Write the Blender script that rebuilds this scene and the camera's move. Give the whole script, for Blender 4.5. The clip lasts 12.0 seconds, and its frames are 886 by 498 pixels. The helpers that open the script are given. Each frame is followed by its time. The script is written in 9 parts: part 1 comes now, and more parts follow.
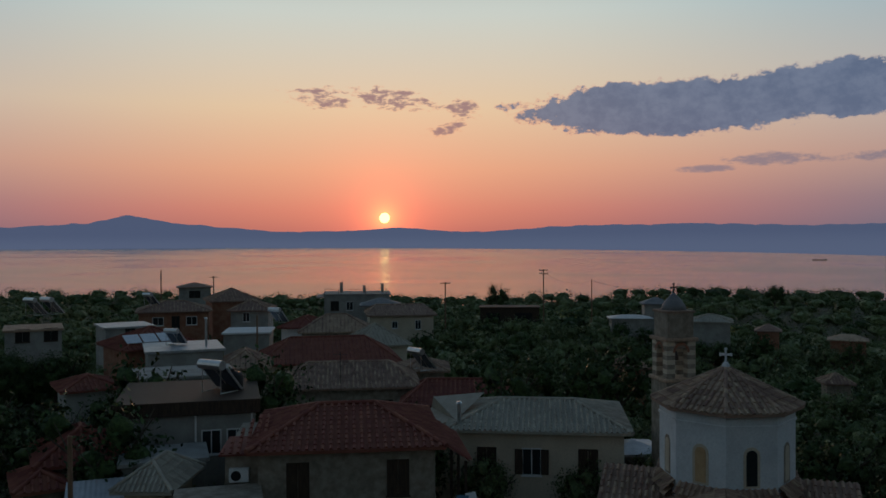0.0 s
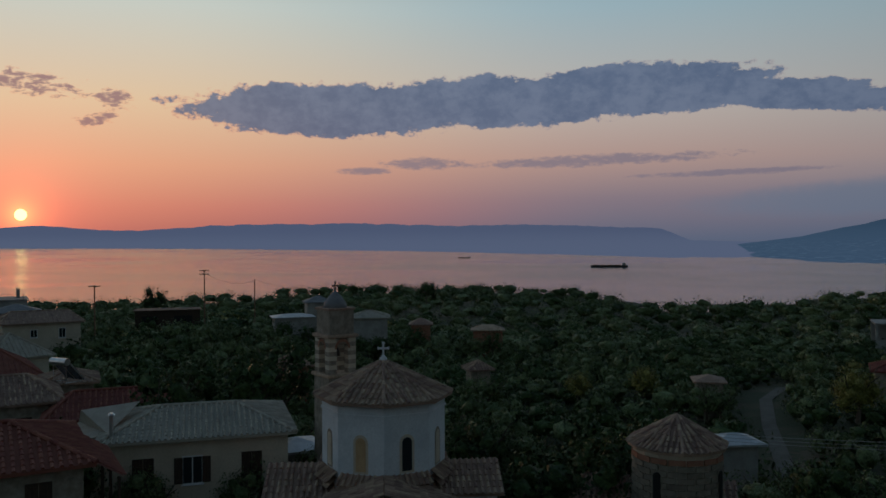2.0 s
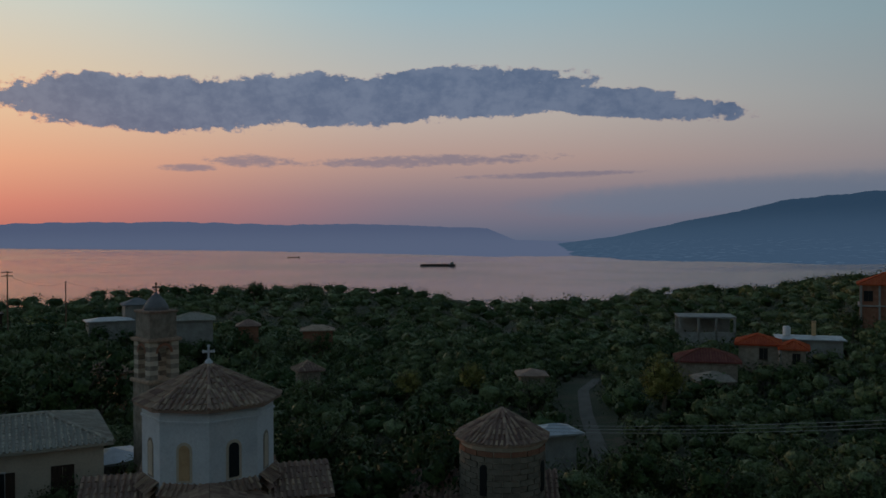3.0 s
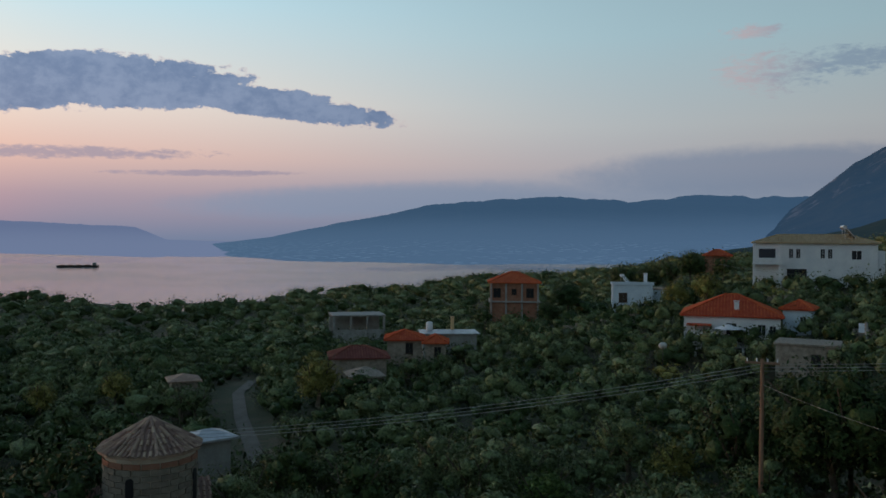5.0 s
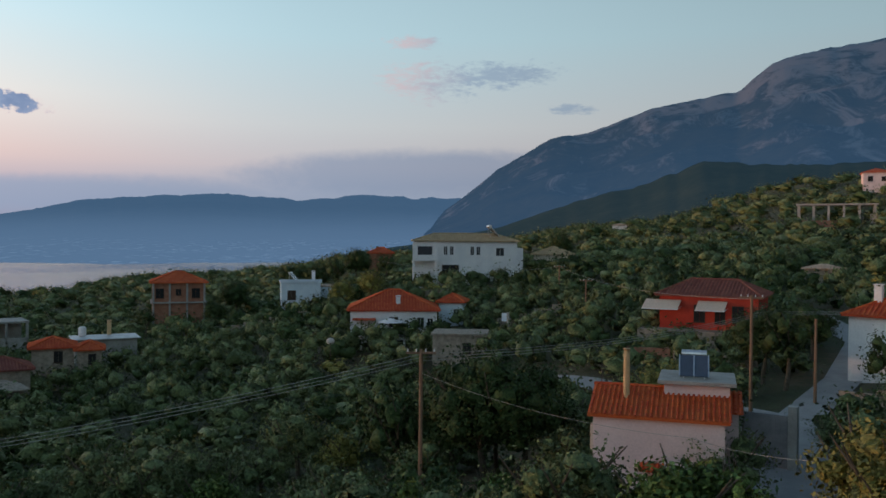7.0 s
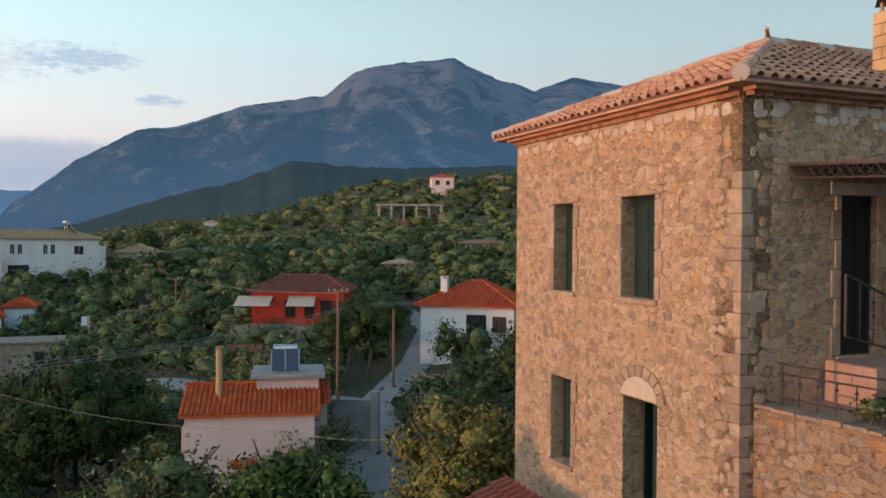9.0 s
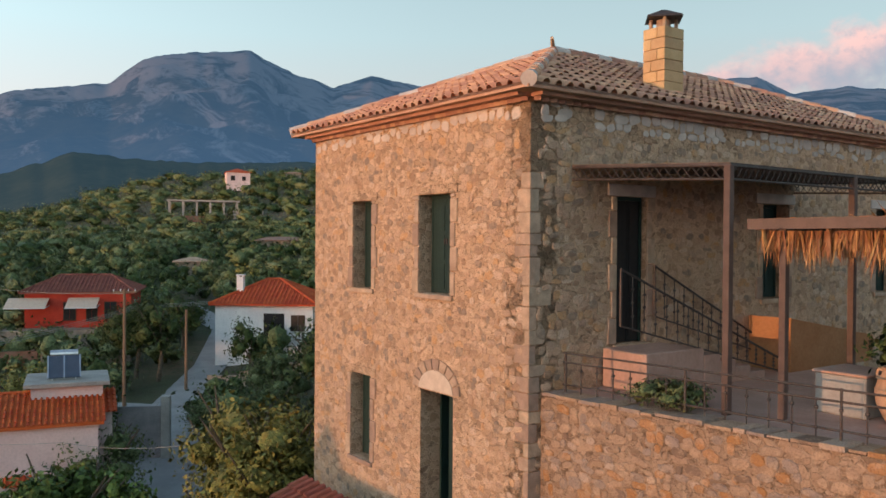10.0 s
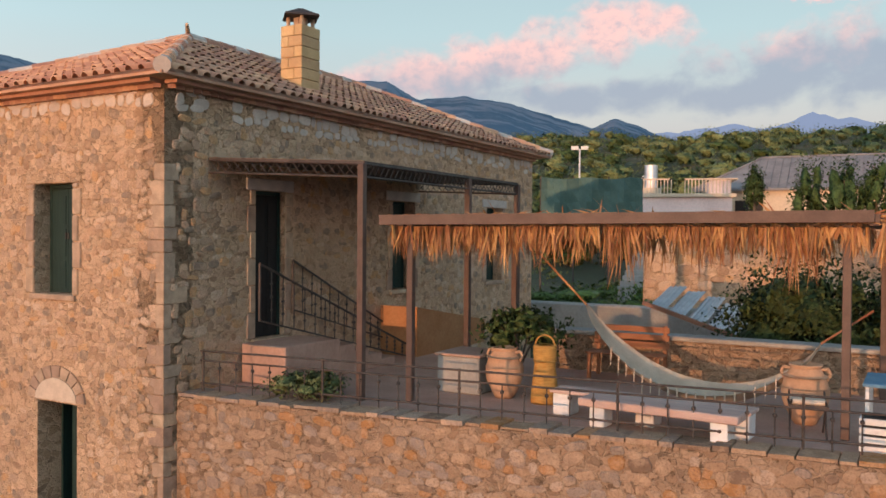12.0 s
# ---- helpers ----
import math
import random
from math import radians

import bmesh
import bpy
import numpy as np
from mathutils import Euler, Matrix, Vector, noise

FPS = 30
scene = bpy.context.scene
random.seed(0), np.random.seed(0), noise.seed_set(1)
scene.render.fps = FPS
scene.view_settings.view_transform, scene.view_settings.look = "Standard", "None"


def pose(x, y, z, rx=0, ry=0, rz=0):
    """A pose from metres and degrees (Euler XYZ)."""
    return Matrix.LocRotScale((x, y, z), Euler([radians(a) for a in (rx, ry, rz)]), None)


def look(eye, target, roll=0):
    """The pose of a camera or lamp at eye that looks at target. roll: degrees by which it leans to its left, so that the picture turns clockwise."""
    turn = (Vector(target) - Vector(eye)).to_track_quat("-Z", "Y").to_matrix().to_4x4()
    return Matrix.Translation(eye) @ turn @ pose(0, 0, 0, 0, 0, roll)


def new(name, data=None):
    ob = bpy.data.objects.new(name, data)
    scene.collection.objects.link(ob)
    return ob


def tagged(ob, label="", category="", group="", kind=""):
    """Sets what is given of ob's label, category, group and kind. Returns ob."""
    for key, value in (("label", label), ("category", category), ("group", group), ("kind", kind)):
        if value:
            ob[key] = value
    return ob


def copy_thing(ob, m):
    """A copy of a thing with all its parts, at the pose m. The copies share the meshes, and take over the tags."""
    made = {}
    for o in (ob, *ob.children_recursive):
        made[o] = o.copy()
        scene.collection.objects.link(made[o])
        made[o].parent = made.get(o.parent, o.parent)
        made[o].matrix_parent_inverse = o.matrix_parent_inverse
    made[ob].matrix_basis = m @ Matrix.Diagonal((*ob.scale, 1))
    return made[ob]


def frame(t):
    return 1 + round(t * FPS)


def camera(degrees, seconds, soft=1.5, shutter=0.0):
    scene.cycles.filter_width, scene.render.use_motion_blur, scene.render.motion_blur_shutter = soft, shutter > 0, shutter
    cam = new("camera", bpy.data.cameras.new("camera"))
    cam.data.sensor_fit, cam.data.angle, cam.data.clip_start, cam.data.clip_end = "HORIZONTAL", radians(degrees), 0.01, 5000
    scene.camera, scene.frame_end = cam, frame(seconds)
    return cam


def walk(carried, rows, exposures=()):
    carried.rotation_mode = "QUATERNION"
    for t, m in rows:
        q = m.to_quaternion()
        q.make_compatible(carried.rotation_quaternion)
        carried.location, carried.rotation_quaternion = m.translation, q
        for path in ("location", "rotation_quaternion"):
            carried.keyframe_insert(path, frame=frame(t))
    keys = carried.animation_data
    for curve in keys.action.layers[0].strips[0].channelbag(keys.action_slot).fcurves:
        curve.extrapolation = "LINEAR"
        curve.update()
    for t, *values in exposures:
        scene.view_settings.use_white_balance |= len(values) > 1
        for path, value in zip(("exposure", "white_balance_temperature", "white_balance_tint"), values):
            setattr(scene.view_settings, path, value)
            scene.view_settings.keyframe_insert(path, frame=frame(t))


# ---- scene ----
cam = camera(55.96, 12.0, soft=1.6)
EYE = 28.0
TURN = [
    (0.0, 0.0, -0.498, 0.253), (0.5, -4.966, -0.494, 0.297), (1.0, -11.176, -0.537, 0.283),
    (1.5, -16.712, -0.602, 0.343), (2.0, -22.851, -0.634, 0.262), (2.5, -28.267, -0.678, 0.201),
    (3.0, -34.469, -0.717, 0.177), (5.0, -57.763, -0.622, -0.437), (5.5, -63.268, -0.519, -0.121),
    (6.0, -69.43, -0.537, -0.169), (6.5, -74.82, -0.568, -0.354), (8.5, -100.043, -0.548, -0.501),
    (9.0, -107.749, -0.548, -0.421), (9.5, -114.183, -0.571, -0.337), (10.0, -121.498, -0.634, -0.414),
    (10.5, -127.696, -0.646, -0.22), (11.0, -133.659, -0.707, -0.4), (11.5, -139.943, -0.779, -0.381),
    (12.0, -145.946, -0.82, -0.473),
]
walk(cam, [(t, pose(0, 0, EYE, 90 + p, r, y)) for t, y, p, r in TURN],
     [(0.0, -0.18, 6400, 5), (2.5, -0.25, 6400, 4), (3.2, -0.06, 6500, 4), (5.0, 0.6, 6450, 3), (6.5, 0.87, 6500, 4), (8.5, 1.5, 6850, 6), (9.5, 1.78, 6950, 6), (12.0, 1.84, 7000, 6)])

SUN_AZ, SUN_EL = -4.0, 1.65


def way(az, el=0.0):
    """Unit vector for a compass bearing (clockwise from +y) and an elevation, in degrees."""
    a, e = radians(az), radians(el)
    return Vector((math.sin(a) * math.cos(e), math.cos(a) * math.cos(e), math.sin(e)))


def spot(az, d, dz=0.0):
    """A place by bearing and level distance from the lookout, dz metres above its eye."""
    a = radians(az)
    return Vector((d * math.sin(a), d * math.cos(a), EYE + dz))


# ---------------------------------------------------------------- node shorthand
class Nodes:
    def __init__(self, tree):
        self.t = tree

    def put(self, kind, **kw):
        n = self.t.nodes.new(kind)
        for k, v in kw.items():
            setattr(n, k, v)
        return n

    def wire(self, a, b):
        self.t.links.new(a, b)

    def feed(self, sock, v):
        if isinstance(v, bpy.types.NodeSocket):
            self.t.links.new(v, sock)
        elif isinstance(v, (tuple, list, Vector)):
            sock.default_value = (*v, 1.0)[:4] if len(sock.default_value) == 4 else tuple(v)[:3]
        else:
            sock.default_value = v

    def m(self, op, a, b=0.0, c=0.0):
        n = self.put("ShaderNodeMath", operation=op)
        for s, v in zip(n.inputs, (a, b, c)):
            self.feed(s, v)
        return n.outputs[0]

    def mix(self, fac, a, b, blend="MIX"):
        n = self.put("ShaderNodeMix", data_type="RGBA", blend_type=blend)
        self.feed(n.inputs[0], fac)
        self.feed(n.inputs[6], a)
        self.feed(n.inputs[7], b)
        return n.outputs[2]

    def ramp(self, fac, stops, smooth=False):
        n = self.put("ShaderNodeValToRGB")
        n.color_ramp.interpolation = "EASE" if smooth else "LINEAR"
        e = n.color_ramp.elements
        while len(e) < len(stops):
            e.new(0.5)
        for k, (p, c) in enumerate(stops):
            e[k].position = p
            e[k].color = (*c, 1.0) if isinstance(c, (tuple, list)) else (c, c, c, 1.0)
        self.feed(n.inputs[0], fac)
        return n.outputs[0]

    def noise(self, vec, scale, detail=4.0, rough=0.55, dist=0.0):
        n = self.put("ShaderNodeTexNoise")
        if vec is not None:
            self.feed(n.inputs["Vector"], vec)
        n.inputs["Scale"].default_value = scale
        n.inputs["Detail"].default_value = detail
        n.inputs["Roughness"].default_value = rough
        n.inputs["Distortion"].default_value = dist
        return n.outputs[0]

    def smooth(self, v, lo, hi, a=0.0, b=1.0):
        n = self.put("ShaderNodeMapRange", interpolation_type="SMOOTHSTEP")
        for s, x in zip(n.inputs, (v, lo, hi, a, b)):
            self.feed(s, x)
        return n.outputs[0]


def lin(r, g, b):
    """Linear colour from 0-255 screen values."""
    return tuple((v / 255 / 12.92) if v < 10.3 else ((v / 255 + 0.055) / 1.055) ** 2.4 for v in (r, g, b))


# ---------------------------------------------------------------- sky, sun
def build_world():
    w = bpy.data.worlds.new("dusk_sky")
    scene.world = w
    w.use_nodes = True
    w.node_tree.nodes.clear()
    N = Nodes(w.node_tree)
    tc = N.put("ShaderNodeTexCoord")
    sep = N.put("ShaderNodeSeparateXYZ")
    N.wire(tc.outputs["Generated"], sep.inputs[0])
    X, Y, Z = sep.outputs
    deg = 180 / math.pi
    el = N.m("MULTIPLY", N.m("ARCSINE", Z), deg)
    az = N.m("MULTIPLY", N.m("ARCTAN2", X, Y), deg)
    off = N.m("ABSOLUTE", N.m("SUBTRACT", az, SUN_AZ))
    off = N.m("MINIMUM", off, N.m("SUBTRACT", 360.0, off))
    # bands by height: towards the sunset, and away from it
    e = N.m("DIVIDE", N.m("MAXIMUM", el, 0.0), 90.0)
    west = N.ramp(e, [(0.0, lin(176, 104, 106)), (0.025, lin(212, 130, 120)), (0.055, lin(234, 168, 140)),
                      (0.1, lin(238, 205, 172)), (0.17, lin(214, 218, 212)), (0.3, lin(132, 152, 168)), (0.6, lin(76, 96, 122)), (1.0, lin(58, 76, 102))])
    north = N.ramp(e, [(0.0, lin(104, 110, 134)), (0.03, lin(142, 126, 140)), (0.06, lin(190, 156, 150)), (0.1, lin(200, 186, 180)),
                       (0.17, lin(166, 188, 200)), (0.3, lin(114, 138, 158)), (0.6, lin(74, 94, 122)), (1.0, lin(58, 76, 102))])
    east = N.ramp(e, [(0.0, lin(90, 108, 136)), (0.035, lin(126, 134, 154)), (0.055, lin(158, 152, 160)), (0.085, lin(164, 166, 172)),
                      (0.15, lin(150, 172, 184)), (0.3, lin(122, 148, 166)), (0.6, lin(78, 100, 126)), (1.0, lin(58, 76, 102))])
    col = N.mix(N.smooth(off, 7.0, 40.0), west, north)
    col = N.mix(N.smooth(off, 34.0, 78.0), col, east)
    # the red glow round the low sun
    ang = N.m("SQRT", N.m("ADD", N.m("POWER", off, 2.0), N.m("POWER", N.m("SUBTRACT", el, SUN_EL), 2.0)))
    glow = N.m("EXPONENT", N.m("MULTIPLY", ang, -0.42))
    col = N.mix(1.0, col, N.mix(glow, (0, 0, 0), (0.75, 0.07, 0.04)), "ADD")
    halo = N.m("EXPONENT", N.m("MULTIPLY", ang, -1.5))
    col = N.mix(1.0, col, N.mix(halo, (0, 0, 0), (1.9, 0.62, 0.14)), "ADD")
    # clouds
    comb = N.put("ShaderNodeCombineXYZ")
    N.feed(comb.inputs[0], N.m("MULTIPLY", az, 0.35))
    N.feed(comb.inputs[1], el)
    cv = comb.outputs[0]
    round_comb = N.put("ShaderNodeCombineXYZ")
    N.feed(round_comb.inputs[0], N.m("MULTIPLY", az, 0.8))
    N.feed(round_comb.inputs[1], el)
    rv = round_comb.outputs[0]
    puff = N.noise(cv, 0.62, 7.0, 0.62, 0.4)
    wisp = N.noise(cv, 1.5, 6.0, 0.6, 0.3)
    curl = N.noise(rv, 1.6, 6.0, 0.6, 0.2)
    grain = N.m("ADD", N.m("ADD", N.m("MULTIPLY", puff, 0.5), N.m("MULTIPLY", wisp, 0.15)), N.m("MULTIPLY", curl, 0.35))
    shred = N.m("ADD", N.m("MULTIPLY", N.noise(cv, 1.7, 6.0, 0.66, 0.6), 0.6), N.m("MULTIPLY", N.noise(cv, 4.2, 5.0, 0.6, 0.3), 0.4))

    def bank(a0, e0, ra, re, tilt=0.0, noise_gain=3.2, lo=0.0, hi=0.3, tex=None):
        dx = N.m("SUBTRACT", az, a0)
        u = N.m("DIVIDE", dx, ra)
        v = N.m("DIVIDE", N.m("SUBTRACT", N.m("SUBTRACT", el, e0), N.m("MULTIPLY", dx, tilt)), re)
        r2 = N.m("ADD", N.m("MULTIPLY", u, u), N.m("MULTIPLY", v, v))
        f = N.m("ADD", N.m("SUBTRACT", 1.0, r2), N.m("MULTIPLY", N.m("SUBTRACT", tex or grain, 0.5), noise_gain))
        return N.smooth(f, lo, hi)

    def both(*c):
        out = c[0]
        for k in c[1:]:
            out = N.m("MAXIMUM", out, k)
        return out

    big = both(bank(16.0, 8.8, 11.5, 1.9), bank(26.5, 9.3, 13.0, 1.8), bank(37.0, 10.0, 9.0, 1.8), bank(45.0, 9.2, 10.0, 1.1, -0.12))
    bits = both(bank(-8.3, 9.7, 2.6, 0.75, -0.06, 7.5, 0.1, 1.2, shred), bank(-3.4, 9.7, 3.4, 0.8, -0.08, 7.5, 0.1, 1.2, shred), bank(1.6, 9.0, 1.5, 0.8, 0, 7.5, 0.1, 1.2, shred),
                bank(0.4, 7.7, 1.6, 0.5, 0.2, 6.5, 0.1, 1.2, shred))
    bars = both(bank(21.5, 5.2, 3.2, 0.5, 0, 4.0, 0.0, 0.9, shred), bank(33.0, 5.3, 10.0, 0.45, 0.025, 4.0, 0.0, 0.9, shred), bank(17.6, 4.7, 2.2, 0.3, 0, 3.0, 0.0, 0.9, shred), bank(42, 4.3, 7, 0.25, 0.02, 3.0, 0.0, 0.9, shred))
    lowband = both(bank(54.0, 2.7, 17.0, 1.5, 0.04, 1.0, 0.0, 0.9), bank(78.0, 4.6, 14.0, 1.9, 0.03, 1.0, 0.0, 0.8))
    pink_n = both(bank(79.0, 10.7, 3.6, 1.5, -0.1, 6.0, 0.0, 1.4, shred), bank(84.0, 11.2, 4.6, 1.0, 0.02, 5.0, 0.0, 1.1, shred), bank(78.0, 13.3, 2.4, 0.5, 0.0, 5.0, 0.0, 1.2, shred), bank(89.0, 8.9, 2.0, 0.4, 0.0, 5.0, 0.0, 1.2, shred))
    heap = N.noise(rv, 0.36, 7.0, 0.56, 0.2)
    eastc = both(bank(147.0, 11.2, 13.0, 2.2, 0.16, 3.2, -0.1, 0.95, heap), bank(156.5, 13.4, 6.5, 2.2, 0.1, 3.2, -0.1, 0.95, heap),
                 bank(172.0, 11.0, 13.0, 3.0, 0.1, 3.2, -0.1, 0.95, heap), bank(159.0, 9.4, 18.0, 1.4, 0.0, 2.6, 0.0, 1.0, heap), bank(171.5, 15.2, 3.6, 0.8, 0, 4.0, 0.0, 0.8, shred))
    shade = N.smooth(N.m("ADD", N.m("MULTIPLY", N.noise(rv, 0.5, 5.0, 0.6), 0.6), N.m("MULTIPLY", curl, 0.4)), 0.38, 0.62)
    billow = N.noise(rv, 0.42, 7.0, 0.56, 0.3)
    blue = N.mix(shade, lin(84, 102, 136), lin(106, 120, 150))
    rim = N.mix(N.smooth(off, 5.0, 30.0), lin(232, 140, 118), lin(178, 158, 162))
    bigc = N.mix(N.smooth(big, 0.2, 0.95), rim, blue)
    col = N.mix(N.m("MULTIPLY", big, 0.94), col, bigc)
    col = N.mix(N.m("MULTIPLY", bits, 0.85), col, N.mix(N.smooth(bits, 0.2, 0.7), lin(244, 156, 124), lin(142, 108, 124)))
    col = N.mix(N.m("MULTIPLY", bars, 0.75), col, lin(128, 120, 140))
    col = N.mix(N.m("MULTIPLY", lowband, 0.75), col, lin(112, 124, 148))
    pinkmix = N.smooth(N.m("ADD", az, N.m("MULTIPLY", puff, 4.0)), 79.0, 84.5)
    col = N.mix(N.m("MULTIPLY", pink_n, 0.8), col, N.mix(pinkmix, lin(172, 156, 164), lin(122, 138, 160)))
    top_lit = N.smooth(N.m("SUBTRACT", N.m("ADD", el, N.m("MULTIPLY", billow, 5.5)), N.m("MULTIPLY", N.m("SUBTRACT", az, 150.0), 0.08)), 12.0, 15.8)
    soft = N.m("MULTIPLY", top_lit, N.smooth(curl, 0.25, 0.6, 0.45, 1.0))
    col = N.mix(N.m("MULTIPLY", eastc, 0.85), col, N.mix(soft, lin(128, 138, 160), lin(216, 170, 170)))
    # the sky dims away from the sunset
    dim = N.smooth(off, 28.0, 140.0, 1.0, 0.47)
    vm = N.put("ShaderNodeVectorMath", operation="SCALE")
    N.feed(vm.inputs[0], col)
    N.feed(vm.inputs["Scale"], dim)
    col = vm.outputs[0]
    # below the horizon: dim haze
    col = N.mix(N.smooth(el, -1.0, 0.0), lin(60, 62, 70), col)
    sky = N.put("ShaderNodeTexSky", sky_type="NISHITA", sun_disc=False)
    sky.sun_elevation, sky.sun_rotation = radians(SUN_EL), radians(SUN_AZ)
    sky.altitude, sky.dust_density = 60.0, 2.0
    bg1 = N.put("ShaderNodeBackground")
    bg2 = N.put("ShaderNodeBackground")
    N.feed(bg1.inputs[0], col)
    bg1.inputs[1].default_value = 0.97
    N.wire(sky.outputs[0], bg2.inputs[0])
    bg2.inputs[1].default_value = 0.006
    add = N.put("ShaderNodeAddShader")
    out = N.put("ShaderNodeOutputWorld")
    N.wire(bg1.outputs[0], add.inputs[0])
    N.wire(bg2.outputs[0], add.inputs[1])
    N.wire(add.outputs[0], out.inputs[0])


build_world()
lamp = bpy.data.lights.new("sun", "SUN")
lamp.energy, lamp.angle, lamp.color = 0.95, radians(0.45), (1.0, 0.5, 0.28)
sun_lamp = new("sun", lamp)
sun_lamp.matrix_world = look(way(SUN_AZ, 1.04) * 100, (0, 0, 0))


# ---------------------------------------------------------------- materials
def surface(name, c1, c2, scale=3.0, rough=0.85, bump=0.2, fine=14.0, metal=0.0, stain=0.25, spec=0.3, vary=0.0, stretch=(1, 1, 1), dist=0.02):
    """A plain rough surface: two colours mottled at a large scale, grain at a fine one, soft stains, relief."""
    mt = bpy.data.materials.new(name)
    mt.use_nodes = True
    N = Nodes(mt.node_tree)
    b = mt.node_tree.nodes["Principled BSDF"]
    tc = N.put("ShaderNodeTexCoord")
    mp = N.put("ShaderNodeMapping")
    mp.inputs["Scale"].default_value = stretch
    N.wire(tc.outputs["Object"], mp.inputs[0])
    v = mp.outputs[0]
    big = N.noise(v, scale, 5.0, 0.6)
    fin = N.noise(v, scale * fine, 4.0, 0.65)
    col = N.mix(N.smooth(big, 0.3, 0.7), c1, c2)
    col = N.mix(N.m("MULTIPLY", N.smooth(fin, 0.35, 0.75), 0.35), col, tuple(x * 0.62 for x in c1))
    if stain:
        st = N.noise(v, scale * 0.31, 6.0, 0.68)
        col = N.mix(N.m("MULTIPLY", N.smooth(st, 0.52, 0.72), stain), col, tuple(x * 0.45 for x in c2))
    if vary:
        oi = N.put("ShaderNodeObjectInfo")
        geo = N.put("ShaderNodeNewGeometry")
        rnd = N.m("FRACT", N.m("ADD", oi.outputs["Random"], geo.outputs["Random Per Island"]))
        hsv = N.put("ShaderNodeHueSaturation")
        N.feed(hsv.inputs["Value"], N.m("ADD", 1.0 - vary, N.m("MULTIPLY", rnd, 2 * vary)))
        N.feed(hsv.inputs["Hue"], N.m("ADD", 0.5 - vary * 0.05, N.m("MULTIPLY", rnd, vary * 0.1)))
        N.feed(hsv.inputs["Color"], col)
        col = hsv.outputs[0]
    N.feed(b.inputs["Base Color"], col)
    N.feed(b.inputs["Roughness"], N.m("ADD", rough - 0.06, N.m("MULTIPLY", fin, 0.12)))
    b.inputs["Metallic"].default_value = metal
    b.inputs["Specular IOR Level"].default_value = spec
    if bump:
        bp = N.put("ShaderNodeBump")
        bp.inputs["Strength"].default_value = bump
        bp.inputs["Distance"].default_value = dist
        N.feed(bp.inputs["Height"], N.m("ADD", big, N.m("MULTIPLY", fin, 0.6)))
        N.wire(bp.outputs[0], b.inputs["Normal"])
    return mt


def leaf_material(name, c1, c2):
    """Foliage: leaf to leaf colour, fine mottling of lit leaves and gaps, soft drifts from tree to tree."""
    mt = bpy.data.materials.new(name)
    mt.use_nodes = True
    N = Nodes(mt.node_tree)
    b = mt.node_tree.nodes["Principled BSDF"]
    geo = N.put("ShaderNodeNewGeometry")
    pos = geo.outputs["Position"]
    oi = N.put("ShaderNodeObjectInfo")
    rnd = N.m("FRACT", N.m("ADD", geo.outputs["Random Per Island"], N.m("MULTIPLY", oi.outputs["Random"], 0.37)))
    col = N.mix(rnd, c1, c2)
    big = N.noise(pos, 0.11, 3.0, 0.6)
    # fleck paints lit leaves and shaded gaps into the colour, and feeds the relief
    fleck = N.noise(pos, 5.0, 3.0, 0.7)
    hsv = N.put("ShaderNodeHueSaturation")
    N.feed(hsv.inputs["Color"], col)
    N.feed(hsv.inputs["Value"], N.m("MULTIPLY", N.m("ADD", 0.55, N.m("MULTIPLY", big, 0.95)), N.smooth(fleck, 0.34, 0.66, 0.6, 1.3)))
    N.feed(hsv.inputs["Hue"], N.m("ADD", 0.47, N.m("MULTIPLY", N.noise(pos, 0.05, 2.0), 0.06)))
    N.feed(b.inputs["Base Color"], hsv.outputs[0])
    b.inputs["Roughness"].default_value = 0.65
    b.inputs["Specular IOR Level"].default_value = 0.25
    bp = N.put("ShaderNodeBump")
    bp.inputs["Strength"].default_value = 0.7
    bp.inputs["Distance"].default_value = 0.12
    N.feed(bp.inputs["Height"], fleck)
    N.wire(bp.outputs[0], b.inputs["Normal"])
    return mt


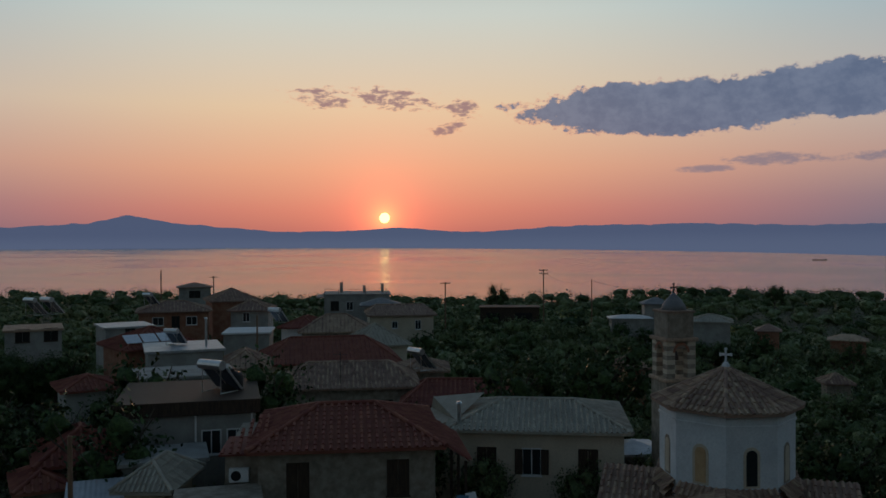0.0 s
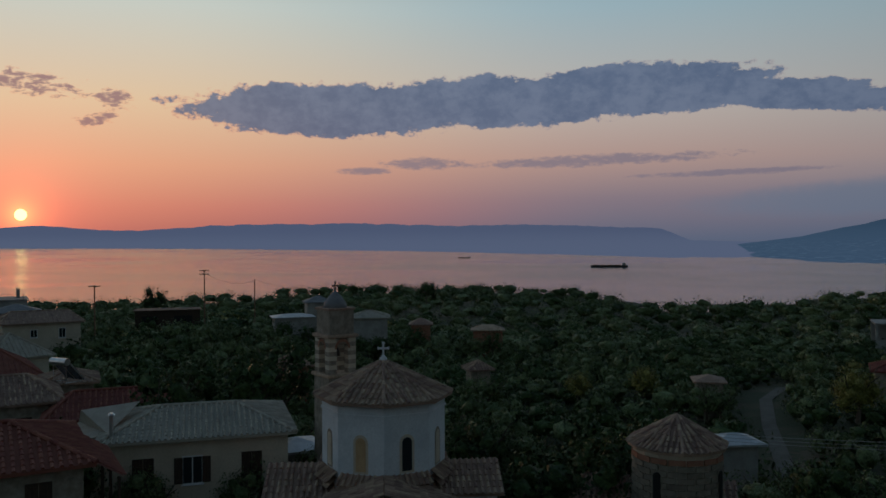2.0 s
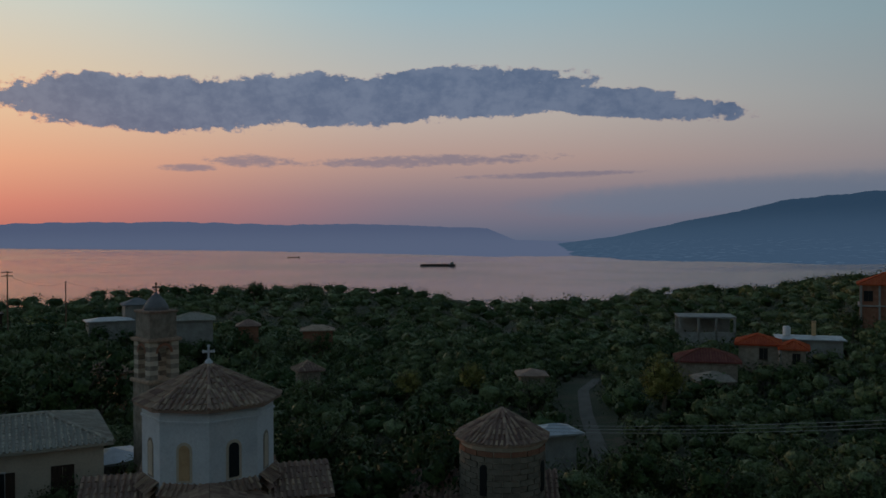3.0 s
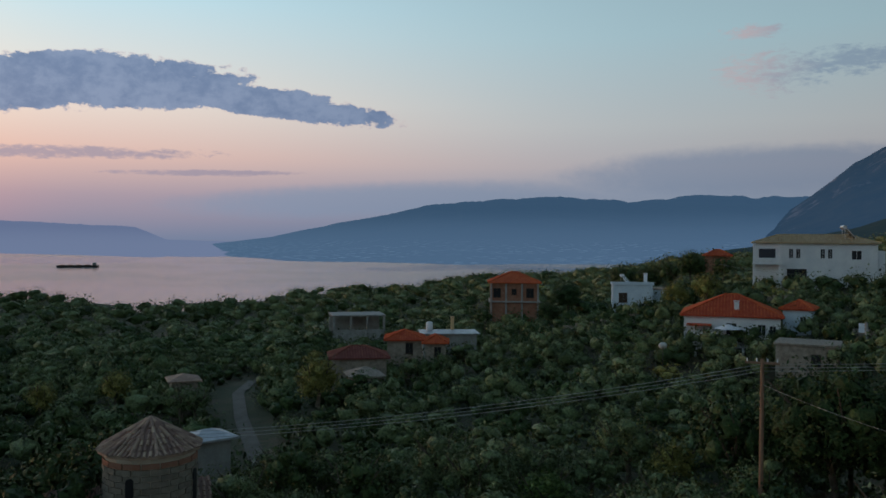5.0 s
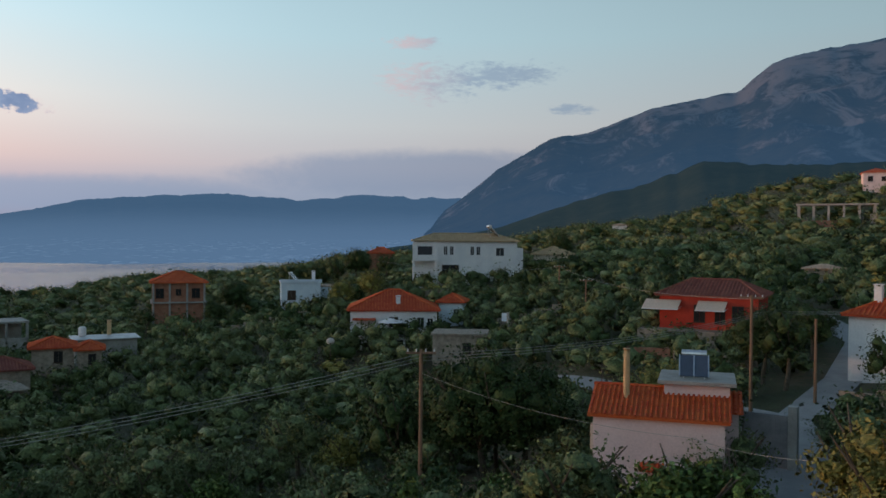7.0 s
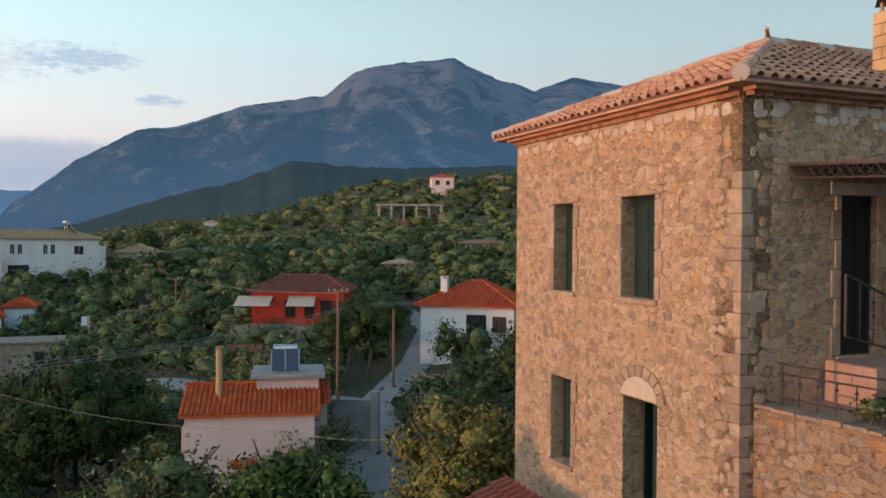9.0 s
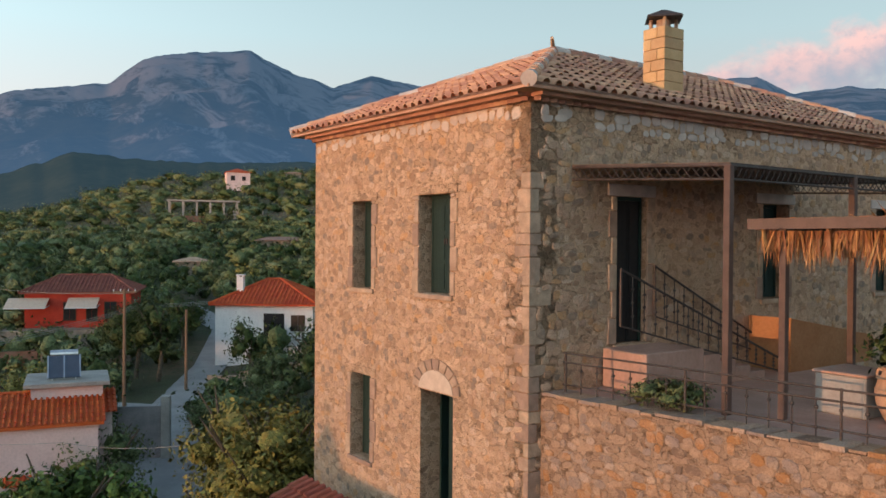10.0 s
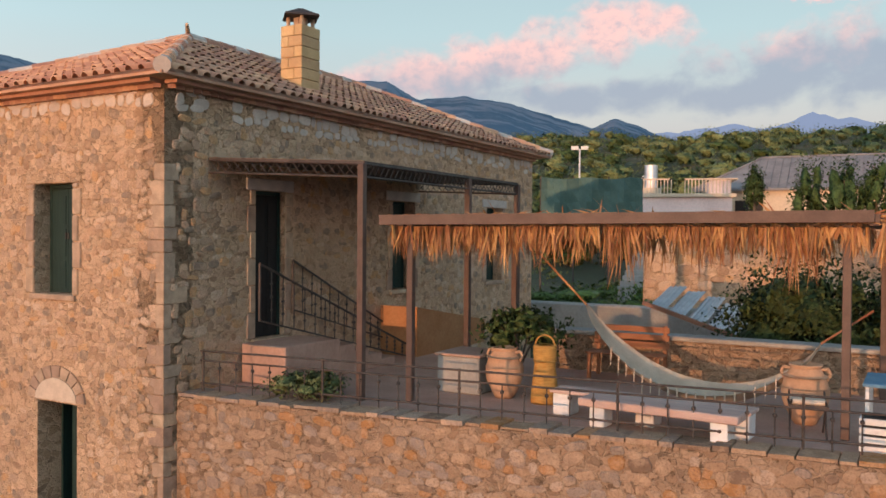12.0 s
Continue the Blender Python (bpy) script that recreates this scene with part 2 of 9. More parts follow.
def haze_land(name, c1, c2, air, amount, scale, rock=None, dots=0.0, low=None, top=200.0, stretch=(1, 1, 1)):
    """Distant land under a painted evening haze: glowing airlight mixed over its land colours."""
    mt = bpy.data.materials.new(name)
    mt.use_nodes = True
    N = Nodes(mt.node_tree)
    nodes = mt.node_tree.nodes
    b = nodes["Principled BSDF"]
    out = nodes["Material Output"]
    geo = N.put("ShaderNodeNewGeometry")
    pos = geo.outputs["Position"]
    lay = N.put("ShaderNodeMapping")
    lay.inputs["Scale"].default_value = stretch
    N.wire(pos, lay.inputs[0])
    lay = lay.outputs[0]
    n1 = N.noise(pos, scale, 6.0, 0.62)
    n2 = N.noise(pos, scale * 7, 5.0, 0.6)
    col = N.mix(N.smooth(N.m("ADD", N.m("MULTIPLY", n1, 0.6), N.m("MULTIPLY", n2, 0.4)), 0.4, 0.62), c1, c2)
    if rock:
        sep = N.put("ShaderNodeSeparateXYZ")
        N.wire(pos, sep.inputs[0])
        hi = N.smooth(sep.outputs[2], 150.0, 520.0)
        rk = N.smooth(N.m("ADD", N.noise(lay, scale * 1.5, 9.0, 0.72, 0.8), N.m("MULTIPLY", hi, 0.14)), 0.53, 0.68)
        col = N.mix(rk, col, rock)
    if dots:
        hs = N.put("ShaderNodeSeparateXYZ")
        N.wire(pos, hs.inputs[0])
        height = hs.outputs[2]
        vo = N.put("ShaderNodeTexVoronoi")
        vo.inputs["Scale"].default_value = dots
        N.wire(pos, vo.inputs["Vector"])
        col = N.mix(N.m("MULTIPLY", N.m("LESS_THAN", vo.outputs["Distance"], 0.3), N.m("MULTIPLY", N.smooth(N.noise(pos, 0.006, 3.0), 0.36, 0.52), N.smooth(height, 34.0, 8.0))), col, (1.0, 1.0, 1.0))
    N.feed(b.inputs["Base Color"], col)
    b.inputs["Roughness"].default_value = 1.0
    b.inputs["Specular IOR Level"].default_value = 0.0
    # the haze veil is painted as emission, with its own colour at the foot
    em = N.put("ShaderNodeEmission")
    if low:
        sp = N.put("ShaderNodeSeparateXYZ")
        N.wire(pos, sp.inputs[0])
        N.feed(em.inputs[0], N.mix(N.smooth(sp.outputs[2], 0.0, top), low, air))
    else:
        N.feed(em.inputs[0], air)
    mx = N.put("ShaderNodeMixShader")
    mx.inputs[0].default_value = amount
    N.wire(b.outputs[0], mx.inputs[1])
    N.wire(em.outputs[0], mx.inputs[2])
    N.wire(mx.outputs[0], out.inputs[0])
    return mt


M = {}
M["olive"] = leaf_material("olive_leaves", (0.115, 0.155, 0.056), (0.18, 0.22, 0.096))
M["dark_leaf"] = leaf_material("broad_leaves", (0.042, 0.072, 0.02), (0.074, 0.112, 0.034))
M["yellow_leaf"] = leaf_material("autumn_leaves", (0.22, 0.22, 0.052), (0.34, 0.31, 0.085))
M["bright_leaf"] = leaf_material("fresh_leaves", (0.07, 0.13, 0.03), (0.16, 0.24, 0.06))
M["bark"] = surface("bark", (0.09, 0.07, 0.05), (0.16, 0.13, 0.10), 4.0, 0.95, 0.6)
M["red_tile"] = surface("red_tile", (0.22, 0.07, 0.05), (0.30, 0.105, 0.075), 1.2, 0.8, 0.15, vary=0.15, stain=0.35)
M["orange_tile"] = surface("orange_tile", (0.52, 0.085, 0.025), (0.6, 0.13, 0.045), 1.2, 0.8, 0.15, vary=0.12, stain=0.2)
M["old_tile"] = surface("old_tile", (0.32, 0.215, 0.16), (0.48, 0.33, 0.245), 1.6, 0.9, 0.3, vary=0.3, stain=0.5)
M["pale_tile"] = surface("pale_tile", (0.42, 0.38, 0.31), (0.52, 0.47, 0.39), 1.6, 0.9, 0.2, vary=0.15, stain=0.4)
M["tan_tile"] = surface("tan_tile", (0.46, 0.32, 0.17), (0.56, 0.41, 0.24), 1.2, 0.85, 0.15, vary=0.12, stain=0.25)
M["rose_tile"] = surface("rose_tile", (0.50, 0.27, 0.18), (0.62, 0.38, 0.27), 2.0, 0.88, 0.3, vary=0.24, stain=0.3)
M["white_wall"] = surface("white_render", (0.72, 0.73, 0.74), (0.82, 0.82, 0.81), 0.6, 0.9, 0.1, stain=0.2)
M["blue_wall"] = surface("pale_blue_render", (0.62, 0.72, 0.8), (0.72, 0.8, 0.86), 0.6, 0.9, 0.1, stain=0.15)
M["church_wall"] = surface("limewash", (0.60, 0.63, 0.66), (0.72, 0.74, 0.76), 0.7, 0.92, 0.15, stain=0.4)
M["pink_wall"] = surface("pale_pink_render", (0.74, 0.58, 0.56), (0.82, 0.67, 0.65), 0.6, 0.9, 0.08, stain=0.12)
M["red_wall"] = surface("red_render", (0.42, 0.045, 0.03), (0.55, 0.075, 0.045), 0.6, 0.9, 0.1, stain=0.25)
M["cream_wall"] = surface("cream_render", (0.55, 0.47, 0.36), (0.66, 0.57, 0.45), 0.6, 0.9, 0.1, stain=0.3)
M["stone_wall"] = surface("rubble_stone", (0.24, 0.20, 0.16), (0.42, 0.36, 0.29), 2.6, 0.95, 0.7, stain=0.5, dist=0.05)
M["brick_wall"] = surface("bare_brick", (0.30, 0.13, 0.08), (0.40, 0.21, 0.14), 1.6, 0.95, 0.4, stain=0.4)
M["concrete"] = surface("concrete", (0.30, 0.29, 0.27), (0.42, 0.41, 0.38), 0.9, 0.92, 0.25, stain=0.45)
M["dark_wood"] = surface("dark_wood", (0.045, 0.03, 0.022), (0.085, 0.055, 0.038), 3.0, 0.7, 0.3, stretch=(4, 4, 0.6))
M["green_wood"] = surface("dark_green_paint", (0.012, 0.032, 0.028), (0.022, 0.05, 0.042), 3.0, 0.55, 0.2, stretch=(6, 6, 0.5))
# near-black paint; in openings it stands for the shade of unlit rooms
M["dark"] = surface("near_black_and_room_shade", (0.012, 0.012, 0.013), (0.02, 0.02, 0.02), 1.0, 0.6, 0.0)
M["glass"] = surface("window_glass", (0.02, 0.024, 0.03), (0.03, 0.034, 0.04), 0.6, 0.12, 0.0, spec=0.7, stain=0)
M["iron"] = surface("dark_iron", (0.07, 0.058, 0.054), (0.12, 0.098, 0.088), 6.0, 0.6, 0.2, metal=0.5)
M["steel"] = surface("bright_steel", (0.6, 0.6, 0.6), (0.75, 0.75, 0.75), 3.0, 0.3, 0.05, metal=0.9, stain=0.1)
M["tin"] = surface("corrugated_tin", (0.42, 0.43, 0.45), (0.58, 0.59, 0.6), 1.5, 0.5, 0.1, metal=0.5, stain=0.5)
M["asphalt"] = surface("asphalt", (0.28, 0.275, 0.27), (0.36, 0.355, 0.345), 0.5, 0.9, 0.15, fine=40.0, stain=0.4)
M["pole_wood"] = surface("pole_wood", (0.22, 0.13, 0.08), (0.32, 0.20, 0.13), 3.0, 0.9, 0.4, stretch=(5, 5, 0.5))
M["white_paint"] = surface("white_paint", (0.7, 0.7, 0.7), (0.8, 0.8, 0.8), 2.0, 0.6, 0.05, stain=0.1)


# ---------------------------------------------------------------- ground, sea, distance
RADII = (0, 15, 40, 90, 150, 250, 400, 600, 900)
FALL = {
    -90: (-14, -14, -15, -15, -15, -16, -18, -30, -34),
    -28: (-14, -15, -16, -16.5, -18, -20, -25, -34, -37),
    0: (-13, -15, -16, -15.5, -16, -22, -30, -37, -37),
    22: (-13, -15, -17, -19, -21, -22, -25.5, -36, -37),
    41: (-13, -15, -18, -20, -22, -24.4, -29.5, -37, -37),
    52: (-12, -14.5, -17.5, -19, -20.6, -22, -26, -36, -37),
    64: (-11, -14, -17, -18, -16, -16.5, -19, -28, -36),
    78: (-10, -13.5, -17, -16.5, -8.5, -7.5, -9, -13, -36),
    92: (-8, -12, -15, -11, -5, 1, 5, 9, 0),
    105: (-7, -9, -14, -10, -4, 8, 27, 28, 10),
    118: (-6.5, -5.4, -10, -8, 0, 16, 33, 34, 20),
    150: (-6.5, -5.0, -3, 0, 8, 24, 46, 40, 30),
    180: (-9, -9, -8, -4, 6, 24, 46, 40, 30),
    225: (-13, -13, -12, -10, -4, 8, 20, 20, 10),
}


def ease(u):
    return u * u * (3 - 2 * u)


def fall_at(az, d):
    """Height of the ground against the eye, at a bearing and level distance."""
    keys = sorted(FALL)
    az = (az + 90) % 360 - 90
    lo = max(k for k in keys if k <= az)
    hi = min((k for k in keys if k > az), default=270)
    w = ease((az - lo) / (hi - lo))
    row0, row1 = FALL[lo], FALL[-90 if hi == 270 else hi]
    d = min(d, 899.9)
    i = max(k for k in range(len(RADII)) if RADII[k] <= d)
    u = (d - RADII[i]) / (RADII[i + 1] - RADII[i])
    a = row0[i] + (row0[i + 1] - row0[i]) * u
    b = row1[i] + (row1[i + 1] - row1[i]) * u
    return a + (b - a) * w


def ground_z(x, y):
    d = math.hypot(x, y)
    z = EYE + fall_at(math.degrees(math.atan2(x, y)), d)
    k = min(1.0, d / 300)
    return z + (noise.noise((x / 45, y / 45, 0.3)) * 1.4 + noise.noise((x / 17, y / 17, 1.7)) * 0.5) * k


def add_mesh(name, verts, faces, material, smooth=False):
    me = bpy.data.meshes.new(name)
    me.from_pydata(verts, [], faces)
    me.materials.append(material)
    if smooth:
        me.polygons.foreach_set("use_smooth", [True] * len(me.polygons))
    me.update()
    return new(name, me)


def earth_material():
    mt = bpy.data.materials.new("earth_and_scrub")
    mt.use_nodes = True
    N = Nodes(mt.node_tree)
    b = mt.node_tree.nodes["Principled BSDF"]
    pos = N.put("ShaderNodeNewGeometry").outputs["Position"]
    n1 = N.noise(pos, 0.06, 6.0, 0.65)
    n2 = N.noise(pos, 0.9, 6.0, 0.7)
    n3 = N.noise(pos, 7.0, 4.0, 0.7)
    col = N.mix(N.smooth(n1, 0.42, 0.6), (0.045, 0.055, 0.022), (0.13, 0.10, 0.06))
    col = N.mix(N.smooth(n2, 0.42, 0.65), col, (0.06, 0.075, 0.03))
    col = N.mix(N.m("MULTIPLY", n3, 0.4), col, (0.03, 0.032, 0.018))
    N.feed(b.inputs["Base Color"], col)
    b.inputs["Roughness"].default_value = 0.95
    bp = N.put("ShaderNodeBump")
    bp.inputs["Distance"].default_value = 0.3
    bp.inputs["Strength"].default_value = 0.8
    N.feed(bp.inputs["Height"], n2)
    N.wire(bp.outputs[0], b.inputs["Normal"])
    return mt


def build_ground():
    rad = [0.5, 3, 6, 9, 12, 15, 19, 24, 30, 36, 42]
    while rad[-1] < 880:
        rad.append(rad[-1] * 1.045)
    na = 288
    vs, fs = [], []
    for r in rad:
        for k in range(na):
            a = 2 * math.pi * k / na
            x, y = r * math.sin(a), r * math.cos(a)
            vs.append((x, y, ground_z(x, y)))
    rings = len(rad)
    # beyond the hills the sheet falls under the sea and runs on to the horizon
    for k in range(na):
        a = 2 * math.pi * k / na
        vs.append((4950 * math.sin(a), 4950 * math.cos(a), -9.0))
    for i in range(rings):
        for k in range(na):
            q = (k + 1) % na
            fs.append((i * na + k, i * na + q, (i + 1) * na + q, (i + 1) * na + k))
    vs.append((0, 0, ground_z(0, 0)))
    fs += [(len(vs) - 1, (k + 1) % na, k) for k in range(na)]
    g = add_mesh("ground", vs, [f[::-1] for f in fs], earth_material(), True)
    tagged(g, "dry earth and low scrub between olive trees", "ground", kind="structure")


build_ground()


def sea_material():
    mt = bpy.data.materials.new("calm_sea")
    mt.use_nodes = True
    N = Nodes(mt.node_tree)
    b = mt.node_tree.nodes["Principled BSDF"]
    pos = N.put("ShaderNodeNewGeometry").outputs["Position"]
    b.inputs["Base Color"].default_value = (0.03, 0.05, 0.07, 1)
    b.inputs["Specular IOR Level"].default_value = 0.5
    b.inputs["IOR"].default_value = 1.33
    patch = N.noise(pos, 0.004, 4.0, 0.6, 0.6)
    N.feed(b.inputs["Roughness"], N.smooth(patch, 0.35, 0.65, 0.10, 0.2))
    bp = N.put("ShaderNodeBump")
    bp.inputs["Distance"].default_value = 0.3
    bp.inputs["Strength"].default_value = 0.6
    N.feed(bp.inputs["Height"], N.noise(pos, 0.22, 5.0, 0.6))
    N.wire(bp.outputs[0], b.inputs["Normal"])
    return mt


def build_sea():
    n = 96
    vs = [(0, 300, 0)] + [(4930 * math.sin(2 * math.pi * k / n), 4930 * math.cos(2 * math.pi * k / n), 0) for k in range(n)]
    s = add_mesh("sea", vs, [(0, 1 + (k + 1) % n, 1 + k) for k in range(n)], sea_material())
    tagged(s, "calm sea with a pale pink sheen", "sea", kind="structure")


build_sea()


def lerp_table(tab, x):
    if x <= tab[0][0]:
        return tab[0][1]
    for (x0, y0), (x1, y1) in zip(tab, tab[1:]):
        if x <= x1:
            return y0 + (y1 - y0) * (x - x0) / (x1 - x0)
    return tab[-1][1]


def build_range(name, label, skyline, shore, crest_d, material, rough=0.06, base=-0.5, step=0.35, rows=26, curve=1.6, jag=0.02):
    """Distant high land: from its foot at the shore distance up to a crest whose elevation follows the skyline."""
    a0, a1 = skyline[0][0], skyline[-1][0]
    n = int((a1 - a0) / step)
    vs, fs = [], []
    for k in range(n + 1):
        az = a0 + (a1 - a0) * k / n
        d0 = lerp_table(shore, az)
        top = EYE + crest_d * math.tan(radians(lerp_table(skyline, az)))
        wob = (noise.noise((az * 0.9, 3.1, crest_d)) + 0.5 * noise.noise((az * 2.7, 7.1, crest_d))) * jag * top
        top = max(base + 1, top + wob)
        for i in range(rows + 1):
            u = i / rows
            d = d0 + (crest_d - d0) * u
            z = base + (top - base) * u ** curve
            env = math.sin(math.pi * min(1, u * 1.02)) ** 0.8
            p = (d * math.sin(radians(az)), d * math.cos(radians(az)))
            q = (p[0] / 260, p[1] / 260, 0.5)
            z += (1 - abs(noise.noise(q)) * 2) * rough * top * env + noise.noise((q[0] * 3.1, q[1] * 3.1, 4)) * rough * 0.5 * top * env
            vs.append((*p, z))
        vs.append(((crest_d + 60) * math.sin(radians(az)), (crest_d + 60) * math.cos(radians(az)), -12))
    w = rows + 2
    for k in range(n):
        for i in range(w - 1):
            fs.append((k * w + i, (k + 1) * w + i, (k + 1) * w + i + 1, k * w + i + 1))
    ob = add_mesh(name, vs, [f[::-1] for f in fs], material, True)
    tagged(ob, label, "mountain", kind="structure")
    return ob


# haze is painted in: each range glows with its own airlight colour and amount
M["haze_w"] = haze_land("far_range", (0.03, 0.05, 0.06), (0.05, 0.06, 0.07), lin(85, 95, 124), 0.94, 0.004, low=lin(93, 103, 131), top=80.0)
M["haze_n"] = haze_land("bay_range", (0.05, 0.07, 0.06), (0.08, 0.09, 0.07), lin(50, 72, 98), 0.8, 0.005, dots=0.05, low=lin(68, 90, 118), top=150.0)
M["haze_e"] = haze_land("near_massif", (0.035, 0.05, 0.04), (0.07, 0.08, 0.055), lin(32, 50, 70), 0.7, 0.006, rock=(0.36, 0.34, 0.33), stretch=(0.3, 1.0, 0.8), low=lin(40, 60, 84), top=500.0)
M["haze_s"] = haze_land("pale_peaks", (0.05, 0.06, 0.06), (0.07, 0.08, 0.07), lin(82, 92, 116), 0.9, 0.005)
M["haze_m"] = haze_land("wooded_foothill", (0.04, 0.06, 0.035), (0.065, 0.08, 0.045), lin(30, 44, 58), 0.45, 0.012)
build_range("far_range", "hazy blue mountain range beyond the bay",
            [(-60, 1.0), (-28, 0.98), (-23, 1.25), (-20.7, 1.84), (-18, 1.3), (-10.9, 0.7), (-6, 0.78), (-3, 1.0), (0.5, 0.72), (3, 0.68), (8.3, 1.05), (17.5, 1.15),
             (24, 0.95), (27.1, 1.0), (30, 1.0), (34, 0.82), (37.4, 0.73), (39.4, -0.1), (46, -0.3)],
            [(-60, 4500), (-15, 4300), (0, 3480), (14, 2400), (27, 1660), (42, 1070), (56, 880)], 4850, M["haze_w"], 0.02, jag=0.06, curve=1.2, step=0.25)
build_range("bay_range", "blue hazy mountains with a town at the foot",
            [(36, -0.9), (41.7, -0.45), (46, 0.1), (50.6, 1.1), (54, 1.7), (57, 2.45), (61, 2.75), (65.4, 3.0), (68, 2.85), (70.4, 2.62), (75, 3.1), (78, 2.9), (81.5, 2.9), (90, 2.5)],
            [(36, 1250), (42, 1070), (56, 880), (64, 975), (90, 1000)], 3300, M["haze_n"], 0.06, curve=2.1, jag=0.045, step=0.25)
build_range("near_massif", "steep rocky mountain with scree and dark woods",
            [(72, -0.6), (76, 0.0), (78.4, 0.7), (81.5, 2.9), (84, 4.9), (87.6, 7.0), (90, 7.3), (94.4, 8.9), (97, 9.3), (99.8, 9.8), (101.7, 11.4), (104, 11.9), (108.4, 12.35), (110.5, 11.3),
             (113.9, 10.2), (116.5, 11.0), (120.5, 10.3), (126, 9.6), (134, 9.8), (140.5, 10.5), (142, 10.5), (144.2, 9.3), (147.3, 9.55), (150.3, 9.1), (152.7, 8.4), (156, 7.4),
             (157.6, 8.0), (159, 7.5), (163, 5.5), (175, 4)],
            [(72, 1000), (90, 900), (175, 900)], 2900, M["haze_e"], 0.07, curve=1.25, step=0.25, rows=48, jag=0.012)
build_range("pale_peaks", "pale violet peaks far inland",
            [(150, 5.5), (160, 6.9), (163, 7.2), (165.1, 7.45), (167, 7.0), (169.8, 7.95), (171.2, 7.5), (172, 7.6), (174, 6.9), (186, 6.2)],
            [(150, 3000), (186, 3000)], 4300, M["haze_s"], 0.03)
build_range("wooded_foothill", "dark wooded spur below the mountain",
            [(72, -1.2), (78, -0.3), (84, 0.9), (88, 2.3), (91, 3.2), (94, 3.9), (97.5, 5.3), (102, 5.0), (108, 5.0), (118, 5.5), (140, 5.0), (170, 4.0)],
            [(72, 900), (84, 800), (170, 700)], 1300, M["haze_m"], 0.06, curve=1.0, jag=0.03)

sun_disc = bpy.data.meshes.new("setting_sun")
bm = bmesh.new()
bmesh.ops.create_icosphere(bm, subdivisions=3, radius=30)
bm.to_mesh(sun_disc)
bm.free()
mt = bpy.data.materials.new("sun_glow")
mt.use_nodes = True
N = Nodes(mt.node_tree)
em = N.put("ShaderNodeEmission")
em.inputs[0].default_value, em.inputs[1].default_value = (1.0, 0.78, 0.30, 1), 3.0
N.wire(em.outputs[0], mt.node_tree.nodes["Material Output"].inputs[0])
sun_disc.materials.append(mt)
disc = new("setting_sun", sun_disc)
disc.location = way(SUN_AZ, SUN_EL) * 4900 + Vector((0, 0, EYE))
tagged(disc, "glowing yellow disc of the setting sun", "sun", kind="structure")


# ---------------------------------------------------------------- building helpers
def part(name, bm, material, parent=None, label=""):
    """Links a bmesh as one mesh object, under a thing or a part."""
    me = bpy.data.meshes.new(name)
    bm.to_mesh(me)
    bm.free()
    me.materials.append(material)
    ob = new(name, me)
    if parent is not None:
        ob.parent = parent
    if name in ("wing_roof", "porch_roof", "arm_roof", "apron_roof", "nave_roof", "side_roof"):
        ob["kind"] = "stuff"
    if label:
        ob["label"] = label
    return ob


def box(bm, lo, hi, bevel=0.0):
    x0, y0, z0 = lo
    x1, y1, z1 = hi
    v = [bm.verts.new(p) for p in ((x0, y0, z0), (x1, y0, z0), (x1, y1, z0), (x0, y1, z0), (x0, y0, z1), (x1, y0, z1), (x1, y1, z1), (x0, y1, z1))]
    f = [bm.faces.new([v[i] for i in q]) for q in ((0, 3, 2, 1), (4, 5, 6, 7), (0, 1, 5, 4), (1, 2, 6, 5), (2, 3, 7, 6), (3, 0, 4, 7))]
    if bevel:
        es = list({e for q in f for e in q.edges})
        bmesh.ops.bevel(bm, geom=es, offset=bevel, segments=1, affect="EDGES")
    return v


def boxes(*pairs, bevel=0.0):
    bm = bmesh.new()
    for lo, hi in pairs:
        box(bm, lo, hi, bevel)
    return bm


def tube(bm, p0, p1, r0, r1=None, n=8):
    p0, p1 = Vector(p0), Vector(p1)
    r1 = r0 if r1 is None else r1
    q = (p1 - p0).to_track_quat("Z", "Y")
    ra = [bm.verts.new(p0 + q @ Vector((r0 * math.cos(2 * math.pi * k / n), r0 * math.sin(2 * math.pi * k / n), 0))) for k in range(n)]
    rb = [bm.verts.new(p1 + q @ Vector((r1 * math.cos(2 * math.pi * k / n), r1 * math.sin(2 * math.pi * k / n), 0))) for k in range(n)]
    for k in range(n):
        bm.faces.new((ra[k], ra[(k + 1) % n], rb[(k + 1) % n], rb[k]))
    bm.faces.new(ra[::-1])
    bm.faces.new(rb)


def pipe(bm, pts, r, n=6):
    for a, b in zip(pts, pts[1:]):
        tube(bm, a, b, r, n=n)


def empty(name, loc, rz=0.0):
    e = new(name)
    e.empty_display_size = 0.3
    e.matrix_world = Matrix.Translation(loc) @ Matrix.Rotation(radians(rz), 4, "Z")
    return e


def face_turn(az, turn=0.0):
    """z turn of a thing whose front (-y) looks back along a bearing, swung by turn degrees."""
    return -az + turn


